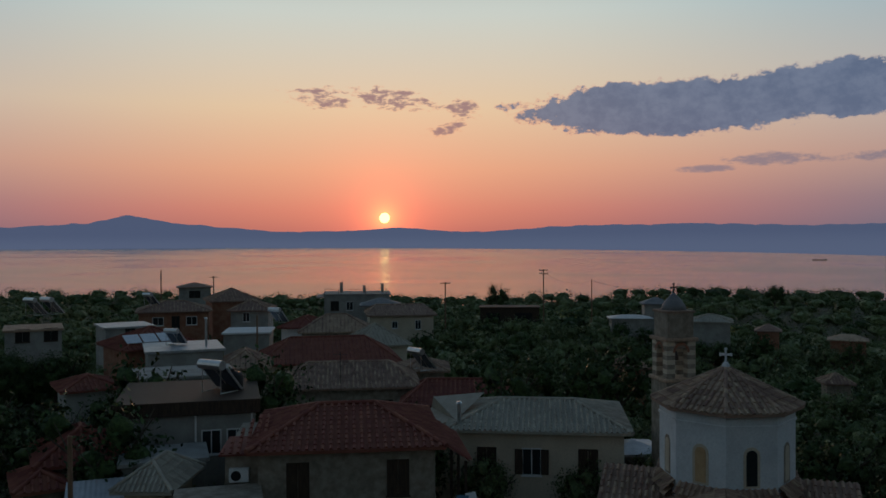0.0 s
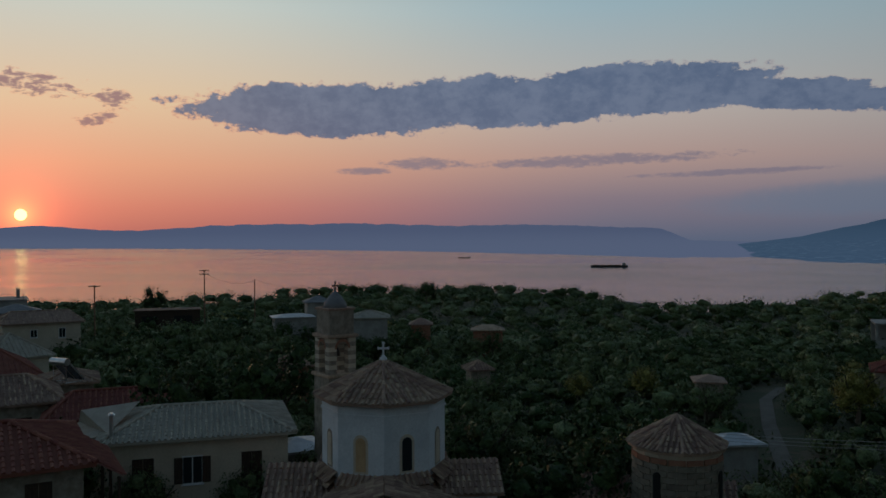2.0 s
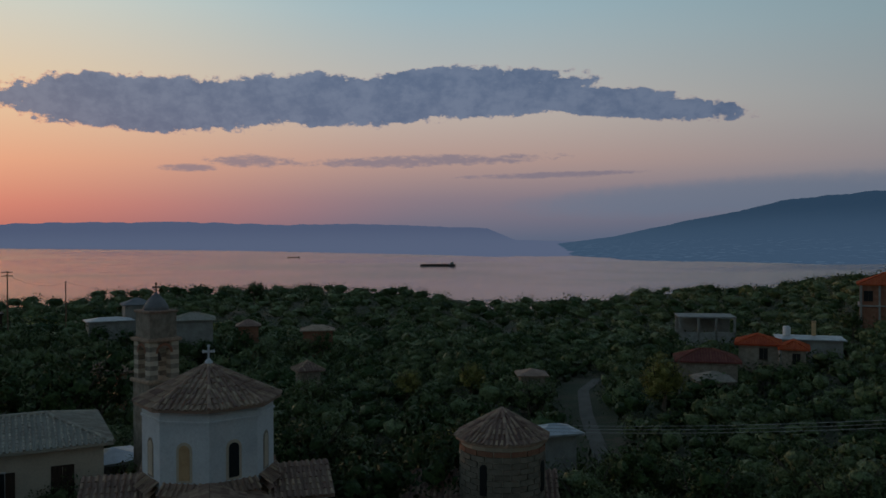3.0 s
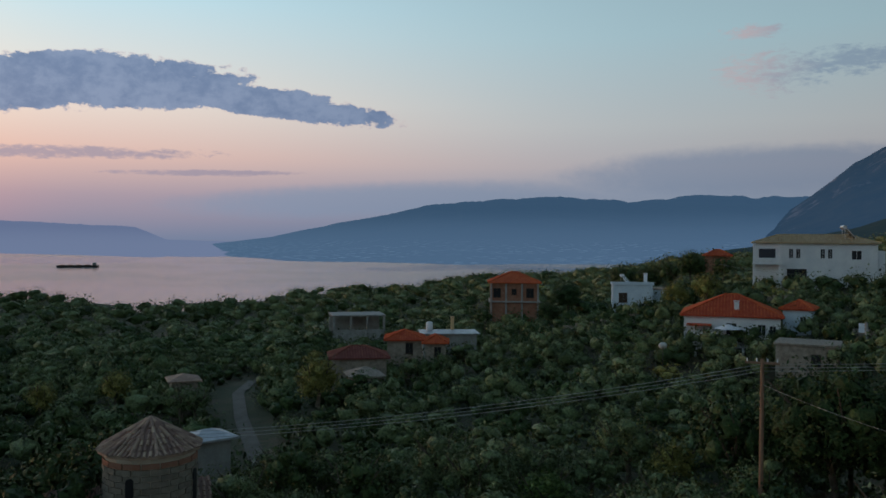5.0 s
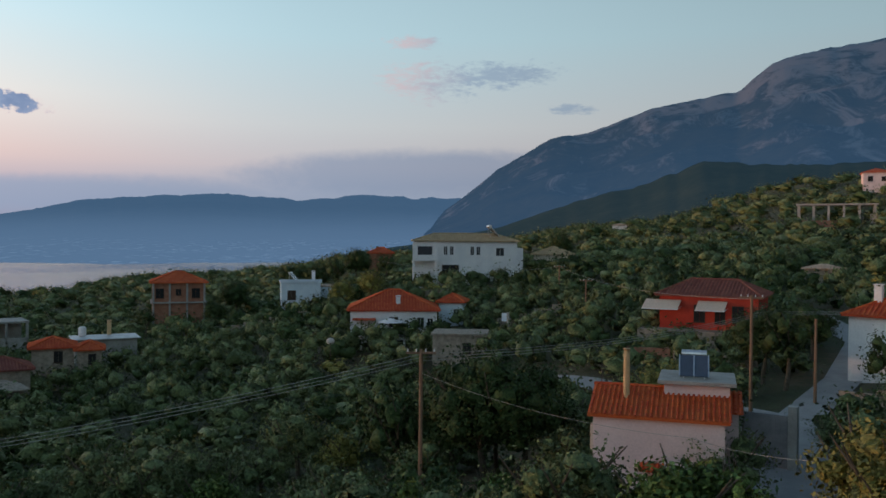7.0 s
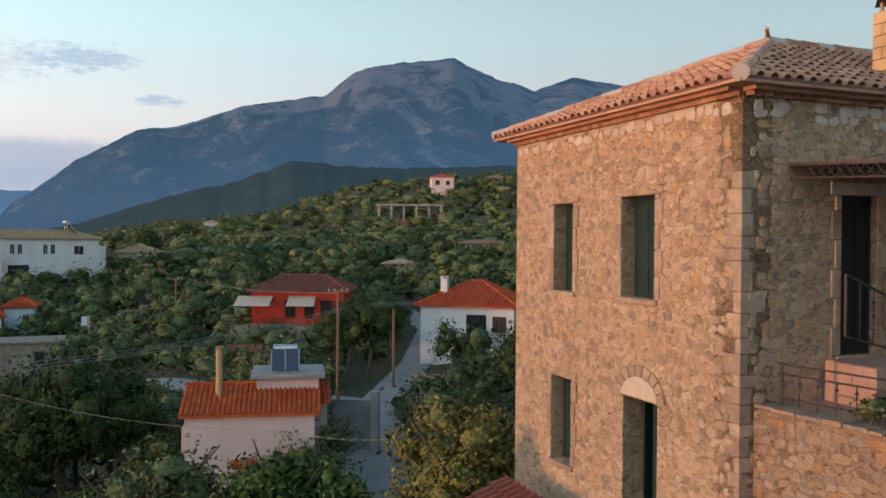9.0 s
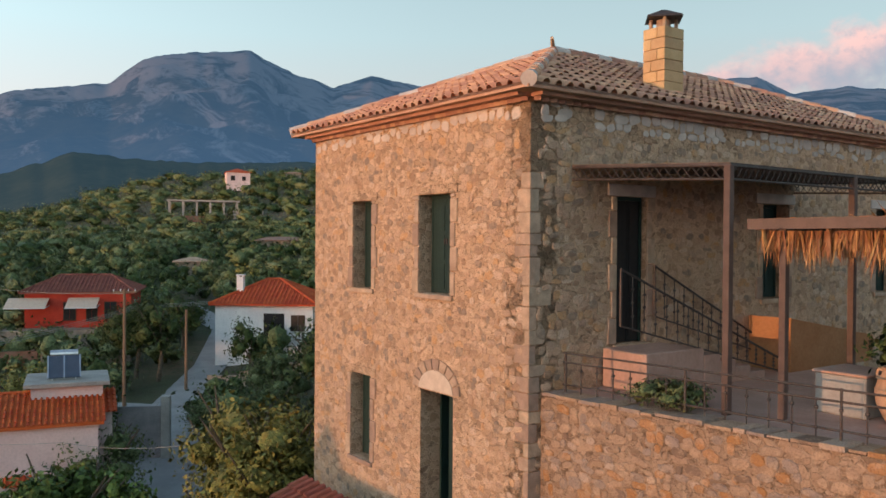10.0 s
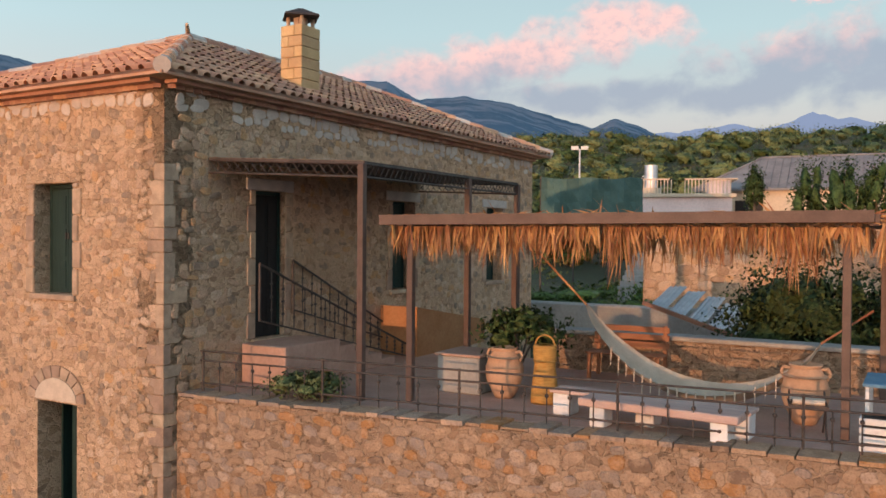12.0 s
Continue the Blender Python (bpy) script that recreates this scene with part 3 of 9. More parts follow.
def hip_faces(w, d, rise, over, hipped=True, ridge=None):
    """Roof planes as (corner list); local box w x d about the origin at eave level."""
    x, y = w / 2 + over, d / 2 + over
    if w >= d:
        rl = (x - y) if hipped else x
        rl = ridge if ridge is not None else max(0.02, rl)
        A, B = Vector((-rl, 0, rise)), Vector((rl, 0, rise))
        c = [Vector((-x, -y, 0)), Vector((x, -y, 0)), Vector((x, y, 0)), Vector((-x, y, 0))]
        out = [[c[0], c[1], B, A], [c[2], c[3], A, B]]
        if hipped:
            out += [[c[1], c[2], B], [c[3], c[0], A]]
    else:
        rl = (y - x) if hipped else y
        rl = ridge if ridge is not None else max(0.02, rl)
        A, B = Vector((0, -rl, rise)), Vector((0, rl, rise))
        c = [Vector((-x, -y, 0)), Vector((x, -y, 0)), Vector((x, y, 0)), Vector((-x, y, 0))]
        out = [[c[1], c[2], B, A], [c[3], c[0], A, B]]
        if hipped:
            out += [[c[0], c[1], A], [c[2], c[3], B]]
    return out


def tile_slope(bm, poly, pitch_w=0.3, course=0.4, rad=0.075, thick=0.05, jitter=0.0, rng=None):
    """Covers one roof plane (eave edge first) with stepped courses of half-round tiles, clipped to its outline."""
    rng = rng or random.Random(3)
    e0, e1 = poly[0], poly[1]
    ux = (e1 - e0).normalized()
    nrm = (e1 - e0).cross(poly[2] - e0).normalized()
    if nrm.z < 0:
        nrm = -nrm
    uy = nrm.cross(ux).normalized()
    if uy.z < 0:
        uy = -uy
    pts = [((p - e0).dot(ux), (p - e0).dot(uy)) for p in poly]
    top = max(p[1] for p in pts)

    def span(v):
        xs = []
        for (xa, ya), (xb, yb) in zip(pts, pts[1:] + pts[:1]):
            if (ya - v) * (yb - v) <= 0 and abs(ya - yb) > 1e-6:
                xs.append(xa + (xb - xa) * (v - ya) / (yb - ya))
        return (min(xs), max(xs)) if len(xs) > 1 else None

    nc = max(1, int(top / course))
    ch = top / nc
    for j in range(nc):
        v0, v1 = j * ch, (j + 1) * ch
        s0, s1 = span(v0 + 0.01), span(v1 - 0.02)
        if not s0 or not s1:
            continue
        for k in range(int(s0[0] / pitch_w) - 1, int(s0[1] / pitch_w) + 2):
            u = (k + 0.5) * pitch_w
            lo = max(s0[0], s1[0]) - pitch_w * 0.3
            hi = min(s0[1], s1[1]) + pitch_w * 0.3
            if u < lo or u > hi:
                continue
            jx, jz = rng.uniform(-jitter, jitter), rng.uniform(-jitter, jitter) * 0.5
            ring = []
            for (v, h, r) in ((v0 - 0.05, thick, rad), (v1, 0.015, rad * 0.82)):
                row = []
                for q in range(5):
                    a = math.pi * q / 4
                    row.append(bm.verts.new(e0 + ux * (u + jx - math.cos(a) * r) + uy * v + nrm * (h + jz + math.sin(a) * r)))
                ring.append(row)
            for q in range(4):
                bm.faces.new((ring[0][q], ring[0][q + 1], ring[1][q + 1], ring[1][q]))
            bm.faces.new(ring[0][::-1])


def ridge_run(bm, a, b, rad=0.1, step=0.42):
    n = max(1, int((b - a).length / step))
    for k in range(n):
        p, q = a.lerp(b, k / n), a.lerp(b, min(1, (k + 1.12) / n))
        tube(bm, p, q, rad * 1.08, rad * 0.92, 8)


def make_roof(parent, w, d, z, rise, over, material, hipped=True, tiles=True, pitch_w=0.34, course=0.5, rad=0.08, ridge=None, slab=0.14, label="", jitter=0.0):
    """A pitched roof: solid deck, courses of tiles and ridge caps, as parts of one roof."""
    planes = hip_faces(w, d, rise, over, hipped, ridge)
    up = Vector((0, 0, z))
    bm = bmesh.new()
    for pl in planes:
        a = [bm.verts.new(p + up) for p in pl]
        b = [bm.verts.new(p + up - Vector((0, 0, slab))) for p in pl]
        bm.faces.new(a)
        bm.faces.new(b[::-1])
        bm.faces.new((a[0], b[0], b[1], a[1]))
    if not hipped:
        for p0 in (planes[0], planes[1]):
            for i, j in ((1, 2), (3, 0)):
                a0, a1 = p0[i] + up, p0[j] + up
                dz = Vector((0, 0, slab))
                q = [bm.verts.new(v) for v in (a0, a1, a1 - dz, a0 - dz)]
                bm.faces.new(q)
        # gable infill
        x, y = w / 2, d / 2
        ends = [((-x, -y), (-x, y), (-x, 0)), ((x, -y), (x, y), (x, 0))] if w >= d else [((-x, -y), (x, -y), (0, -y)), ((-x, y), (x, y), (0, y))]
        for p, q, r in ends:
            bm.faces.new([bm.verts.new((p[0], p[1], z)), bm.verts.new((q[0], q[1], z)), bm.verts.new((r[0], r[1], z + rise - slab))])
    bmesh.ops.recalc_face_normals(bm, faces=bm.faces)
    roof = part("roof", bm, material, parent, label)
    if tiles:
        bm = bmesh.new()
        for pl in planes:
            tile_slope(bm, [p + up for p in pl], pitch_w, course, rad, jitter=jitter)
        t = part("tiling", bm, material, roof)
        t["kind"] = "stuff"
        bm = bmesh.new()
        caps = set()
        for pl in planes:
            for a, b in zip(pl, pl[1:] + pl[:1]):
                if max(a.z, b.z) > 0.05 and (hipped or abs(a.z - b.z) < 0.01):
                    key = tuple(sorted((tuple(round(c, 2) for c in a), tuple(round(c, 2) for c in b))))
                    if key not in caps:
                        caps.add(key)
                        lo, hi = (a, b) if a.z <= b.z else (b, a)
                        ridge_run(bm, lo + up + Vector((0, 0, 0.05)), hi + up + Vector((0, 0, 0.05)), rad * 1.25)
        part("ridge_capping", bm, material, roof)["kind"] = "stuff"
    return roof


def opening(parent, x, z, w, h, wall, style="glass", side="front", half=(0, 0), frame_mat=None):
    """A window or door set in one wall of a box-shaped house: frame, leaf or pane, sill. (x along the wall, z of its foot)."""
    y = -half[1]
    turn = {"front": 0, "right": 90, "back": 180, "left": -90}[side]
    if side in ("left", "right"):
        y = -half[0]
    m = Matrix.Rotation(radians(turn), 4, "Z")
    fm = frame_mat or (M["white_paint"] if style == "glass" else M["dark_wood"])
    t = 0.07
    bm = boxes(((x - w / 2 - t, y - 0.03, z - t), (x + w / 2 + t, y + 0.02, z)), ((x - w / 2 - t, y - 0.03, z + h), (x + w / 2 + t, y + 0.02, z + h + t)),
               ((x - w / 2 - t, y - 0.03, z), (x - w / 2, y + 0.02, z + h)), ((x + w / 2, y - 0.03, z), (x + w / 2 + t, y + 0.02, z + h)))
    bm.transform(m)
    win = part("window" if style != "door" else "door", bm, fm, parent)
    if style == "glass":
        bm = boxes(((x - w / 2, y - 0.008, z), (x + w / 2, y + 0.01, z + h)))
        bm.transform(m)
        part("pane", bm, M["glass"], win)
        bm = boxes(((x - 0.025, y - 0.02, z), (x + 0.025, y - 0.009, z + h)))
        bm.transform(m)
        part("glazing_bar", bm, fm, win)
    else:
        # dark style: near-black leaves paint the shade of an open, unlit window
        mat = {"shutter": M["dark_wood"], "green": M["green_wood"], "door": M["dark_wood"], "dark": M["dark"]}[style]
        for s in (-1, 1):
            xa, xb = (x - w / 2, x - 0.01) if s < 0 else (x + 0.01, x + w / 2)
            bm = boxes(((xa, y - 0.022, z), (xb, y + 0.01, z + h)))
            for q in range(4):
                zz = z + h * (0.08 + 0.23 * q)
                box(bm, (xa + 0.05, y - 0.034, zz), (xb - 0.05, y - 0.0222, zz + h * 0.17))
            bm.transform(m)
            part("shutter" if style != "door" else "door_leaf", bm, mat, win)
    bm = boxes(((x - w / 2 - 0.12, y - 0.09, z - t - 0.06), (x + w / 2 + 0.12, y - 0.002, z - t)))
    bm.transform(m)
    part("sill", bm, fm, win)
    return win


def chimney(parent, x, y, z, w=0.5, h=1.2, material=None, cap=True, round_pipe=False):
    bm = bmesh.new()
    if round_pipe:
        tube(bm, (x, y, z), (x, y, z + h), w / 2, n=12)
        tube(bm, (x, y, z + h), (x, y, z + h + 0.12), w * 0.8, w * 0.3, n=12)
    else:
        box(bm, (x - w / 2, y - w / 2, z), (x + w / 2, y + w / 2, z + h), 0.02)
        if cap:
            box(bm, (x - w * 0.62, y - w * 0.62, z + h + 0.12), (x + w * 0.62, y + w * 0.62, z + h + 0.2), 0.02)
            for sx in (-1, 1):
                for sy in (-1, 1):
                    box(bm, (x + sx * w * 0.4 - 0.05, y + sy * w * 0.4 - 0.05, z + h), (x + sx * w * 0.4 + 0.05, y + sy * w * 0.4 + 0.05, z + h + 0.12))
    return part("chimney", bm, material or M["white_wall"], parent)


def house(name, label, az, d, eave, w, depth, turn, wall_h, rise, wall, roof_mat, hipped=True, over=0.45, tiles=True, wins=(), flat=False, ridge=None, pitch_w=0.34, course=0.5, rad=0.08, group="village houses", jitter=0.0):
    """A house at a bearing; its front face's middle stands at distance d, eave metres against the eye."""
    rz = face_turn(az, turn)
    e = empty(name, spot(az, d, eave - wall_h) + Matrix.Rotation(radians(rz), 3, "Z") @ Vector((0, depth / 2, 0)), rz)
    tagged(e, label, "house", group)
    bm = boxes(((-w / 2, -depth / 2, -3.0), (w / 2, depth / 2, wall_h)))
    part("wall", bm, wall, e)
    if flat:
        bm = boxes(((-w / 2 - 0.2, -depth / 2 - 0.2, wall_h), (w / 2 + 0.2, depth / 2 + 0.2, wall_h + 0.22)), bevel=0.02)
        part("roof", bm, roof_mat, e)
    else:
        make_roof(e, w, depth, wall_h + 0.02, rise, over, roof_mat, hipped, tiles, ridge=ridge, pitch_w=pitch_w, course=course, rad=rad, jitter=jitter)
    for args in wins:
        opening(e, *args[:4], wall, *args[4:], half=(w / 2, depth / 2)) if len(args) > 4 else opening(e, *args, wall, half=(w / 2, depth / 2))
    return e


def wall_panel(bm, m, length, z0, z1, thick, holes):
    """A wall with openings right through it, in the plane x-z of m, its outer face at y = 0 and its body towards -y."""
    xs = sorted({0.0, length, *[h[0] for h in holes], *[h[1] for h in holes]})
    zs = sorted({z0, z1, *[h[2] for h in holes], *[h[3] for h in holes]})

    def void(i, j):
        if not (0 <= i < len(xs) - 1 and 0 <= j < len(zs) - 1):
            return None
        cx, cz = (xs[i] + xs[i + 1]) / 2, (zs[j] + zs[j + 1]) / 2
        return any(a < cx < b and c < cz < d for a, b, c, d in holes)

    def quad(*p):
        bm.faces.new([bm.verts.new(m @ Vector(q)) for q in p])

    for i in range(len(xs) - 1):
        for j in range(len(zs) - 1):
            if void(i, j):
                continue
            a, b, c, d = xs[i], xs[i + 1], zs[j], zs[j + 1]
            quad((b, 0, c), (a, 0, c), (a, 0, d), (b, 0, d))
            quad((a, -thick, c), (b, -thick, c), (b, -thick, d), (a, -thick, d))
            if void(i - 1, j) is not False:
                quad((a, 0, c), (a, -thick, c), (a, -thick, d), (a, 0, d))
            if void(i + 1, j) is not False:
                quad((b, -thick, c), (b, 0, c), (b, 0, d), (b, -thick, d))
            if void(i, j - 1) is not False:
                quad((a, -thick, c), (a, 0, c), (b, 0, c), (b, -thick, c))
            if void(i, j + 1) is not False:
                quad((a, 0, d), (a, -thick, d), (b, -thick, d), (b, 0, d))


# ---------------------------------------------------------------- the tower house
TW = empty("tower_house", Vector((10.07, -7.71, EYE - 6.0)), 4.04)
tagged(TW, "tall rubble stone house with green shutters and a tiled hip roof", "house")
TB = 6.0     # eye level in the house's own heights
TWM = TW.matrix_world.copy()


def at_tower(u, v, z):
    """World place: u along the front wall, v back along the side wall, z against the eye."""
    return TWM @ Vector((u, -v, z + TB))


def chip_wall(name, c1, c2, c3, scale):
    """Lime mortar crowded with small chips of stone, rough to the touch."""
    mt = bpy.data.materials.new(name)
    mt.use_nodes = True
    N = Nodes(mt.node_tree)
    b = mt.node_tree.nodes["Principled BSDF"]
    tc = N.put("ShaderNodeTexCoord")
    warp = N.put("ShaderNodeTexNoise")
    N.wire(tc.outputs["Object"], warp.inputs["Vector"])
    warp.inputs["Scale"].default_value = 5.0
    warp.inputs["Detail"].default_value = 4.0
    mixv = N.put("ShaderNodeMix", data_type="VECTOR")
    mixv.inputs[0].default_value = 0.16
    N.wire(tc.outputs["Object"], mixv.inputs[4])
    N.wire(warp.outputs["Color"], mixv.inputs[5])
    v = mixv.outputs[1]
    mp = N.put("ShaderNodeMapping")
    mp.inputs["Scale"].default_value = (1.0, 1.0, 1.5)
    N.wire(v, mp.inputs[0])
    cell = N.put("ShaderNodeTexVoronoi")
    cell.inputs["Scale"].default_value = scale
    N.wire(mp.outputs[0], cell.inputs["Vector"])
    edge = N.put("ShaderNodeTexVoronoi", feature="DISTANCE_TO_EDGE")
    edge.inputs["Scale"].default_value = scale
    N.wire(mp.outputs[0], edge.inputs["Vector"])
    sep = N.put("ShaderNodeSeparateColor")
    N.wire(cell.outputs["Color"], sep.inputs[0])
    fin = N.noise(tc.outputs["Object"], 38.0, 5.0, 0.7)
    big = N.noise(tc.outputs["Object"], 0.8, 5.0, 0.65)
    col = N.mix(sep.outputs[0], c1, c2)
    col = N.mix(N.m("MULTIPLY", N.m("GREATER_THAN", sep.outputs[1], 0.84), 0.55), col, c3)
    gap = N.smooth(edge.outputs["Distance"], 0.02, 0.09)
    col = N.mix(gap, tuple(x * 0.95 for x in c2), col)
    col = N.mix(N.m("MULTIPLY", N.smooth(fin, 0.4, 0.7), 0.5), col, tuple(x * 0.5 for x in c1))
    col = N.mix(N.m("MULTIPLY", N.smooth(big, 0.5, 0.72), 0.4), col, tuple(x * 0.55 for x in c1))
    pits = N.noise(mp.outputs[0], 13.0, 4.0, 0.62)
    col = N.mix(N.m("MULTIPLY", N.smooth(pits, 0.57, 0.66), 0.5), col, tuple(x * 0.36 for x in c1))
    N.feed(b.inputs["Base Color"], col)
    b.inputs["Roughness"].default_value = 0.95
    b.inputs["Specular IOR Level"].default_value = 0.2
    bp = N.put("ShaderNodeBump")
    bp.inputs["Strength"].default_value = 0.9
    bp.inputs["Distance"].default_value = 0.03
    N.feed(bp.inputs["Height"], N.m("ADD", N.m("MULTIPLY", gap, N.m("ADD", 0.4, sep.outputs[2])), N.m("ADD", N.m("MULTIPLY", fin, 0.7), N.smooth(pits, 0.57, 0.66, 0.0, -0.8))))
    N.wire(bp.outputs[0], b.inputs["Normal"])
    return mt


M["mortar"] = chip_wall("chip_filled_mortar", (0.49, 0.325, 0.205), (0.74, 0.525, 0.36), (0.28, 0.19, 0.135), 7.5)
def field_stone(name, tones, rough_bump=1.0, lime=0.5):
    """Face stones of several colours, each one a tone of its own, mottled and pitted."""
    mt = bpy.data.materials.new(name)
    mt.use_nodes = True
    N = Nodes(mt.node_tree)
    b = mt.node_tree.nodes["Principled BSDF"]
    tc = N.put("ShaderNodeTexCoord")
    geo = N.put("ShaderNodeNewGeometry")
    oi = N.put("ShaderNodeObjectInfo")
    pos = geo.outputs["Position"]
    rnd = N.m("FRACT", N.m("ADD", oi.outputs["Random"], geo.outputs["Random Per Island"]))
    n = len(tones)
    ramp = N.put("ShaderNodeValToRGB")
    ramp.color_ramp.interpolation = "CONSTANT"
    e = ramp.color_ramp.elements
    while len(e) < n:
        e.new(0.5)
    for k, c in enumerate(tones):
        e[k].position = k / n
        e[k].color = (*c, 1.0)
    N.feed(ramp.inputs[0], rnd)
    col = ramp.outputs[0]
    mid = N.noise(pos, 7.0, 5.0, 0.65)
    fin = N.noise(pos, 42.0, 5.0, 0.7)
    wash = N.noise(pos, 0.7, 5.0, 0.65)
    col = N.mix(N.m("MULTIPLY", N.smooth(mid, 0.45, 0.62), lime), col, (0.64, 0.455, 0.31))
    col = N.mix(N.m("MULTIPLY", N.smooth(fin, 0.48, 0.64), 0.52), col, (0.18, 0.115, 0.08))
    col = N.mix(N.m("MULTIPLY", N.smooth(wash, 0.52, 0.72), 0.3), col, (0.33, 0.24, 0.18))
    N.feed(b.inputs["Base Color"], col)
    b.inputs["Roughness"].default_value = 0.95
    b.inputs["Specular IOR Level"].default_value = 0.2
    bp = N.put("ShaderNodeBump")
    bp.inputs["Strength"].default_value = rough_bump
    bp.inputs["Distance"].default_value = 0.03
    N.feed(bp.inputs["Height"], N.m("ADD", mid, N.m("MULTIPLY", fin, 0.7)))
    N.wire(bp.outputs[0], b.inputs["Normal"])
    return mt


M["old_mortar"] = chip_wall("weathered_mortar", (0.33, 0.215, 0.14), (0.50, 0.355, 0.25), (0.2, 0.14, 0.1), 8.5)
M["rubble"] = field_stone("tan_field_stone", [(0.60, 0.41, 0.285), (0.54, 0.36, 0.24), (0.66, 0.49, 0.36), (0.40, 0.26, 0.17), (0.62, 0.43, 0.29), (0.31, 0.235, 0.18), (0.60, 0.36, 0.19), (0.50, 0.35, 0.25)])
M["rubble_mixed"] = field_stone("mixed_field_stone", [(0.40, 0.265, 0.175), (0.32, 0.25, 0.205), (0.50, 0.38, 0.295), (0.43, 0.22, 0.095), (0.46, 0.32, 0.22), (0.24, 0.165, 0.12), (0.36, 0.285, 0.24), (0.48, 0.26, 0.13), (0.43, 0.30, 0.21)], 1.0, 0.45)
M["quoin"] = surface("grey_quoin", (0.36, 0.26, 0.19), (0.54, 0.39, 0.285), 5.0, 0.95, 0.8, stain=0.6, vary=0.2)
M["pale_stone"] = surface("pale_lime_band", (0.50, 0.44, 0.40), (0.66, 0.58, 0.52), 3.0, 0.95, 0.6, stain=0.25, vary=0.14)
M["ochre"] = surface("ochre_limestone", (0.54, 0.36, 0.19), (0.64, 0.45, 0.25), 2.4, 0.9, 0.4, stain=0.2, vary=0.1)
M["terracotta"] = surface("terracotta_clay", (0.48, 0.29, 0.18), (0.60, 0.39, 0.265), 2.4, 0.85, 0.2, stain=0.3)
M["wicker"] = surface("golden_wicker", (0.42, 0.22, 0.06), (0.6, 0.34, 0.1), 9.0, 0.8, 0.5, stretch=(1, 1, 4))
M["straw"] = surface("dry_straw", (0.34, 0.15, 0.065), (0.56, 0.31, 0.15), 3.0, 0.9, 0.2, vary=0.3)
M["orange_plaster"] = surface("orange_plaster", (0.38, 0.17, 0.075), (0.46, 0.24, 0.12), 1.2, 0.92, 0.5, stain=0.5)
M["pink_step"] = surface("rosy_step_render", (0.44, 0.28, 0.22), (0.54, 0.36, 0.29), 1.2, 0.92, 0.2, stain=0.25)
M["linen"] = surface("natural_cotton", (0.56, 0.46, 0.36), (0.68, 0.57, 0.46), 5.0, 0.95, 0.3, stain=0.1)
M["brown_steel"] = surface("brown_painted_steel", (0.11, 0.075, 0.064), (0.16, 0.11, 0.09), 4.0, 0.6, 0.1, metal=0.2)
M["net"] = surface("green_shade_net", (0.06, 0.12, 0.11), (0.09, 0.16, 0.145), 1.0, 0.9, 0.1)
M["slate"] = surface("grey_sheet_roof", (0.20, 0.20, 0.21), (0.30, 0.29, 0.29), 1.2, 0.8, 0.2, stain=0.5)
M["bench_wood"] = surface("bench_wood", (0.30, 0.13, 0.07), (0.38, 0.18, 0.10), 3.0, 0.7, 0.2, stretch=(1, 6, 6))
M["plank"] = surface("pinkish_planks", (0.50, 0.36, 0.32), (0.62, 0.46, 0.40), 2.0, 0.8, 0.2, stretch=(1, 6, 6))
M["solar"] = surface("solar_glass", (0.05, 0.07, 0.10), (0.08, 0.10, 0.14), 0.8, 0.15, 0.0, spec=0.8, stain=0)
M["blue_cloth"] = surface("blue_cloth", (0.10, 0.22, 0.34), (0.16, 0.30, 0.42), 2.0, 0.9, 0.2)

U1, V1, TOPZ, FLOORZ = 7.1, 13.0, 2.2, -5.6
FRONT_HOLES = [(2.03, 3.0, -0.96, 0.80), (4.66, 5.4, -0.98, 0.76), (4.68, 5.45, -4.4, -2.7), (1.93, 2.92, -5.0, -2.68)]
SIDE_HOLES = [(1.89, 2.62, -1.70, 0.74), (5.95, 6.8, -1.1, 0.74), (10.2, 11.1, -1.1, 0.75)]


def tower_walls():
    bm = bmesh.new()
    lift = Matrix.Translation((0, 0, TB))
    wall_panel(bm, lift, U1, FLOORZ - 1.5, TOPZ, 0.55, FRONT_HOLES)
    part("wall", bm, M["mortar"], TW)
    # side wall: its outer face looks to -x
    side = lift @ Matrix(((0, 1, 0, 0), (-1, 0, 0, 0), (0, 0, 1, 0), (0, 0, 0, 1)))
    bm = bmesh.new()
    wall_panel(bm, side @ Matrix.Diagonal((1, -1, 1, 1)), V1, FLOORZ - 1.5, TOPZ, 0.55, SIDE_HOLES)
    bmesh.ops.recalc_face_normals(bm, faces=bm.faces)
    part("wall", bm, M["mortar"], TW)
    bm = boxes(((U1 - 0.5, -V1 + 0.01, FLOORZ - 1.5 + TB), (U1 - 0.001, -0.56, TOPZ + TB - 0.002)), ((0.56, -V1, FLOORZ - 1.5 + TB), (U1 - 0.51, -V1 + 0.5, TOPZ + TB - 0.002)))
    part("wall", bm, M["mortar"], TW)
    bm = boxes(((0.56, -V1 + 0.51, -1.75 + TB), (U1 - 0.51, -0.56, -1.55 + TB)), ((0.56, -V1 + 0.51, -5.1 + TB), (U1 - 0.51, -0.56, -5.0 + TB)))
    part("floor_deck", bm, M["dark_wood"], TW)


tower_walls()


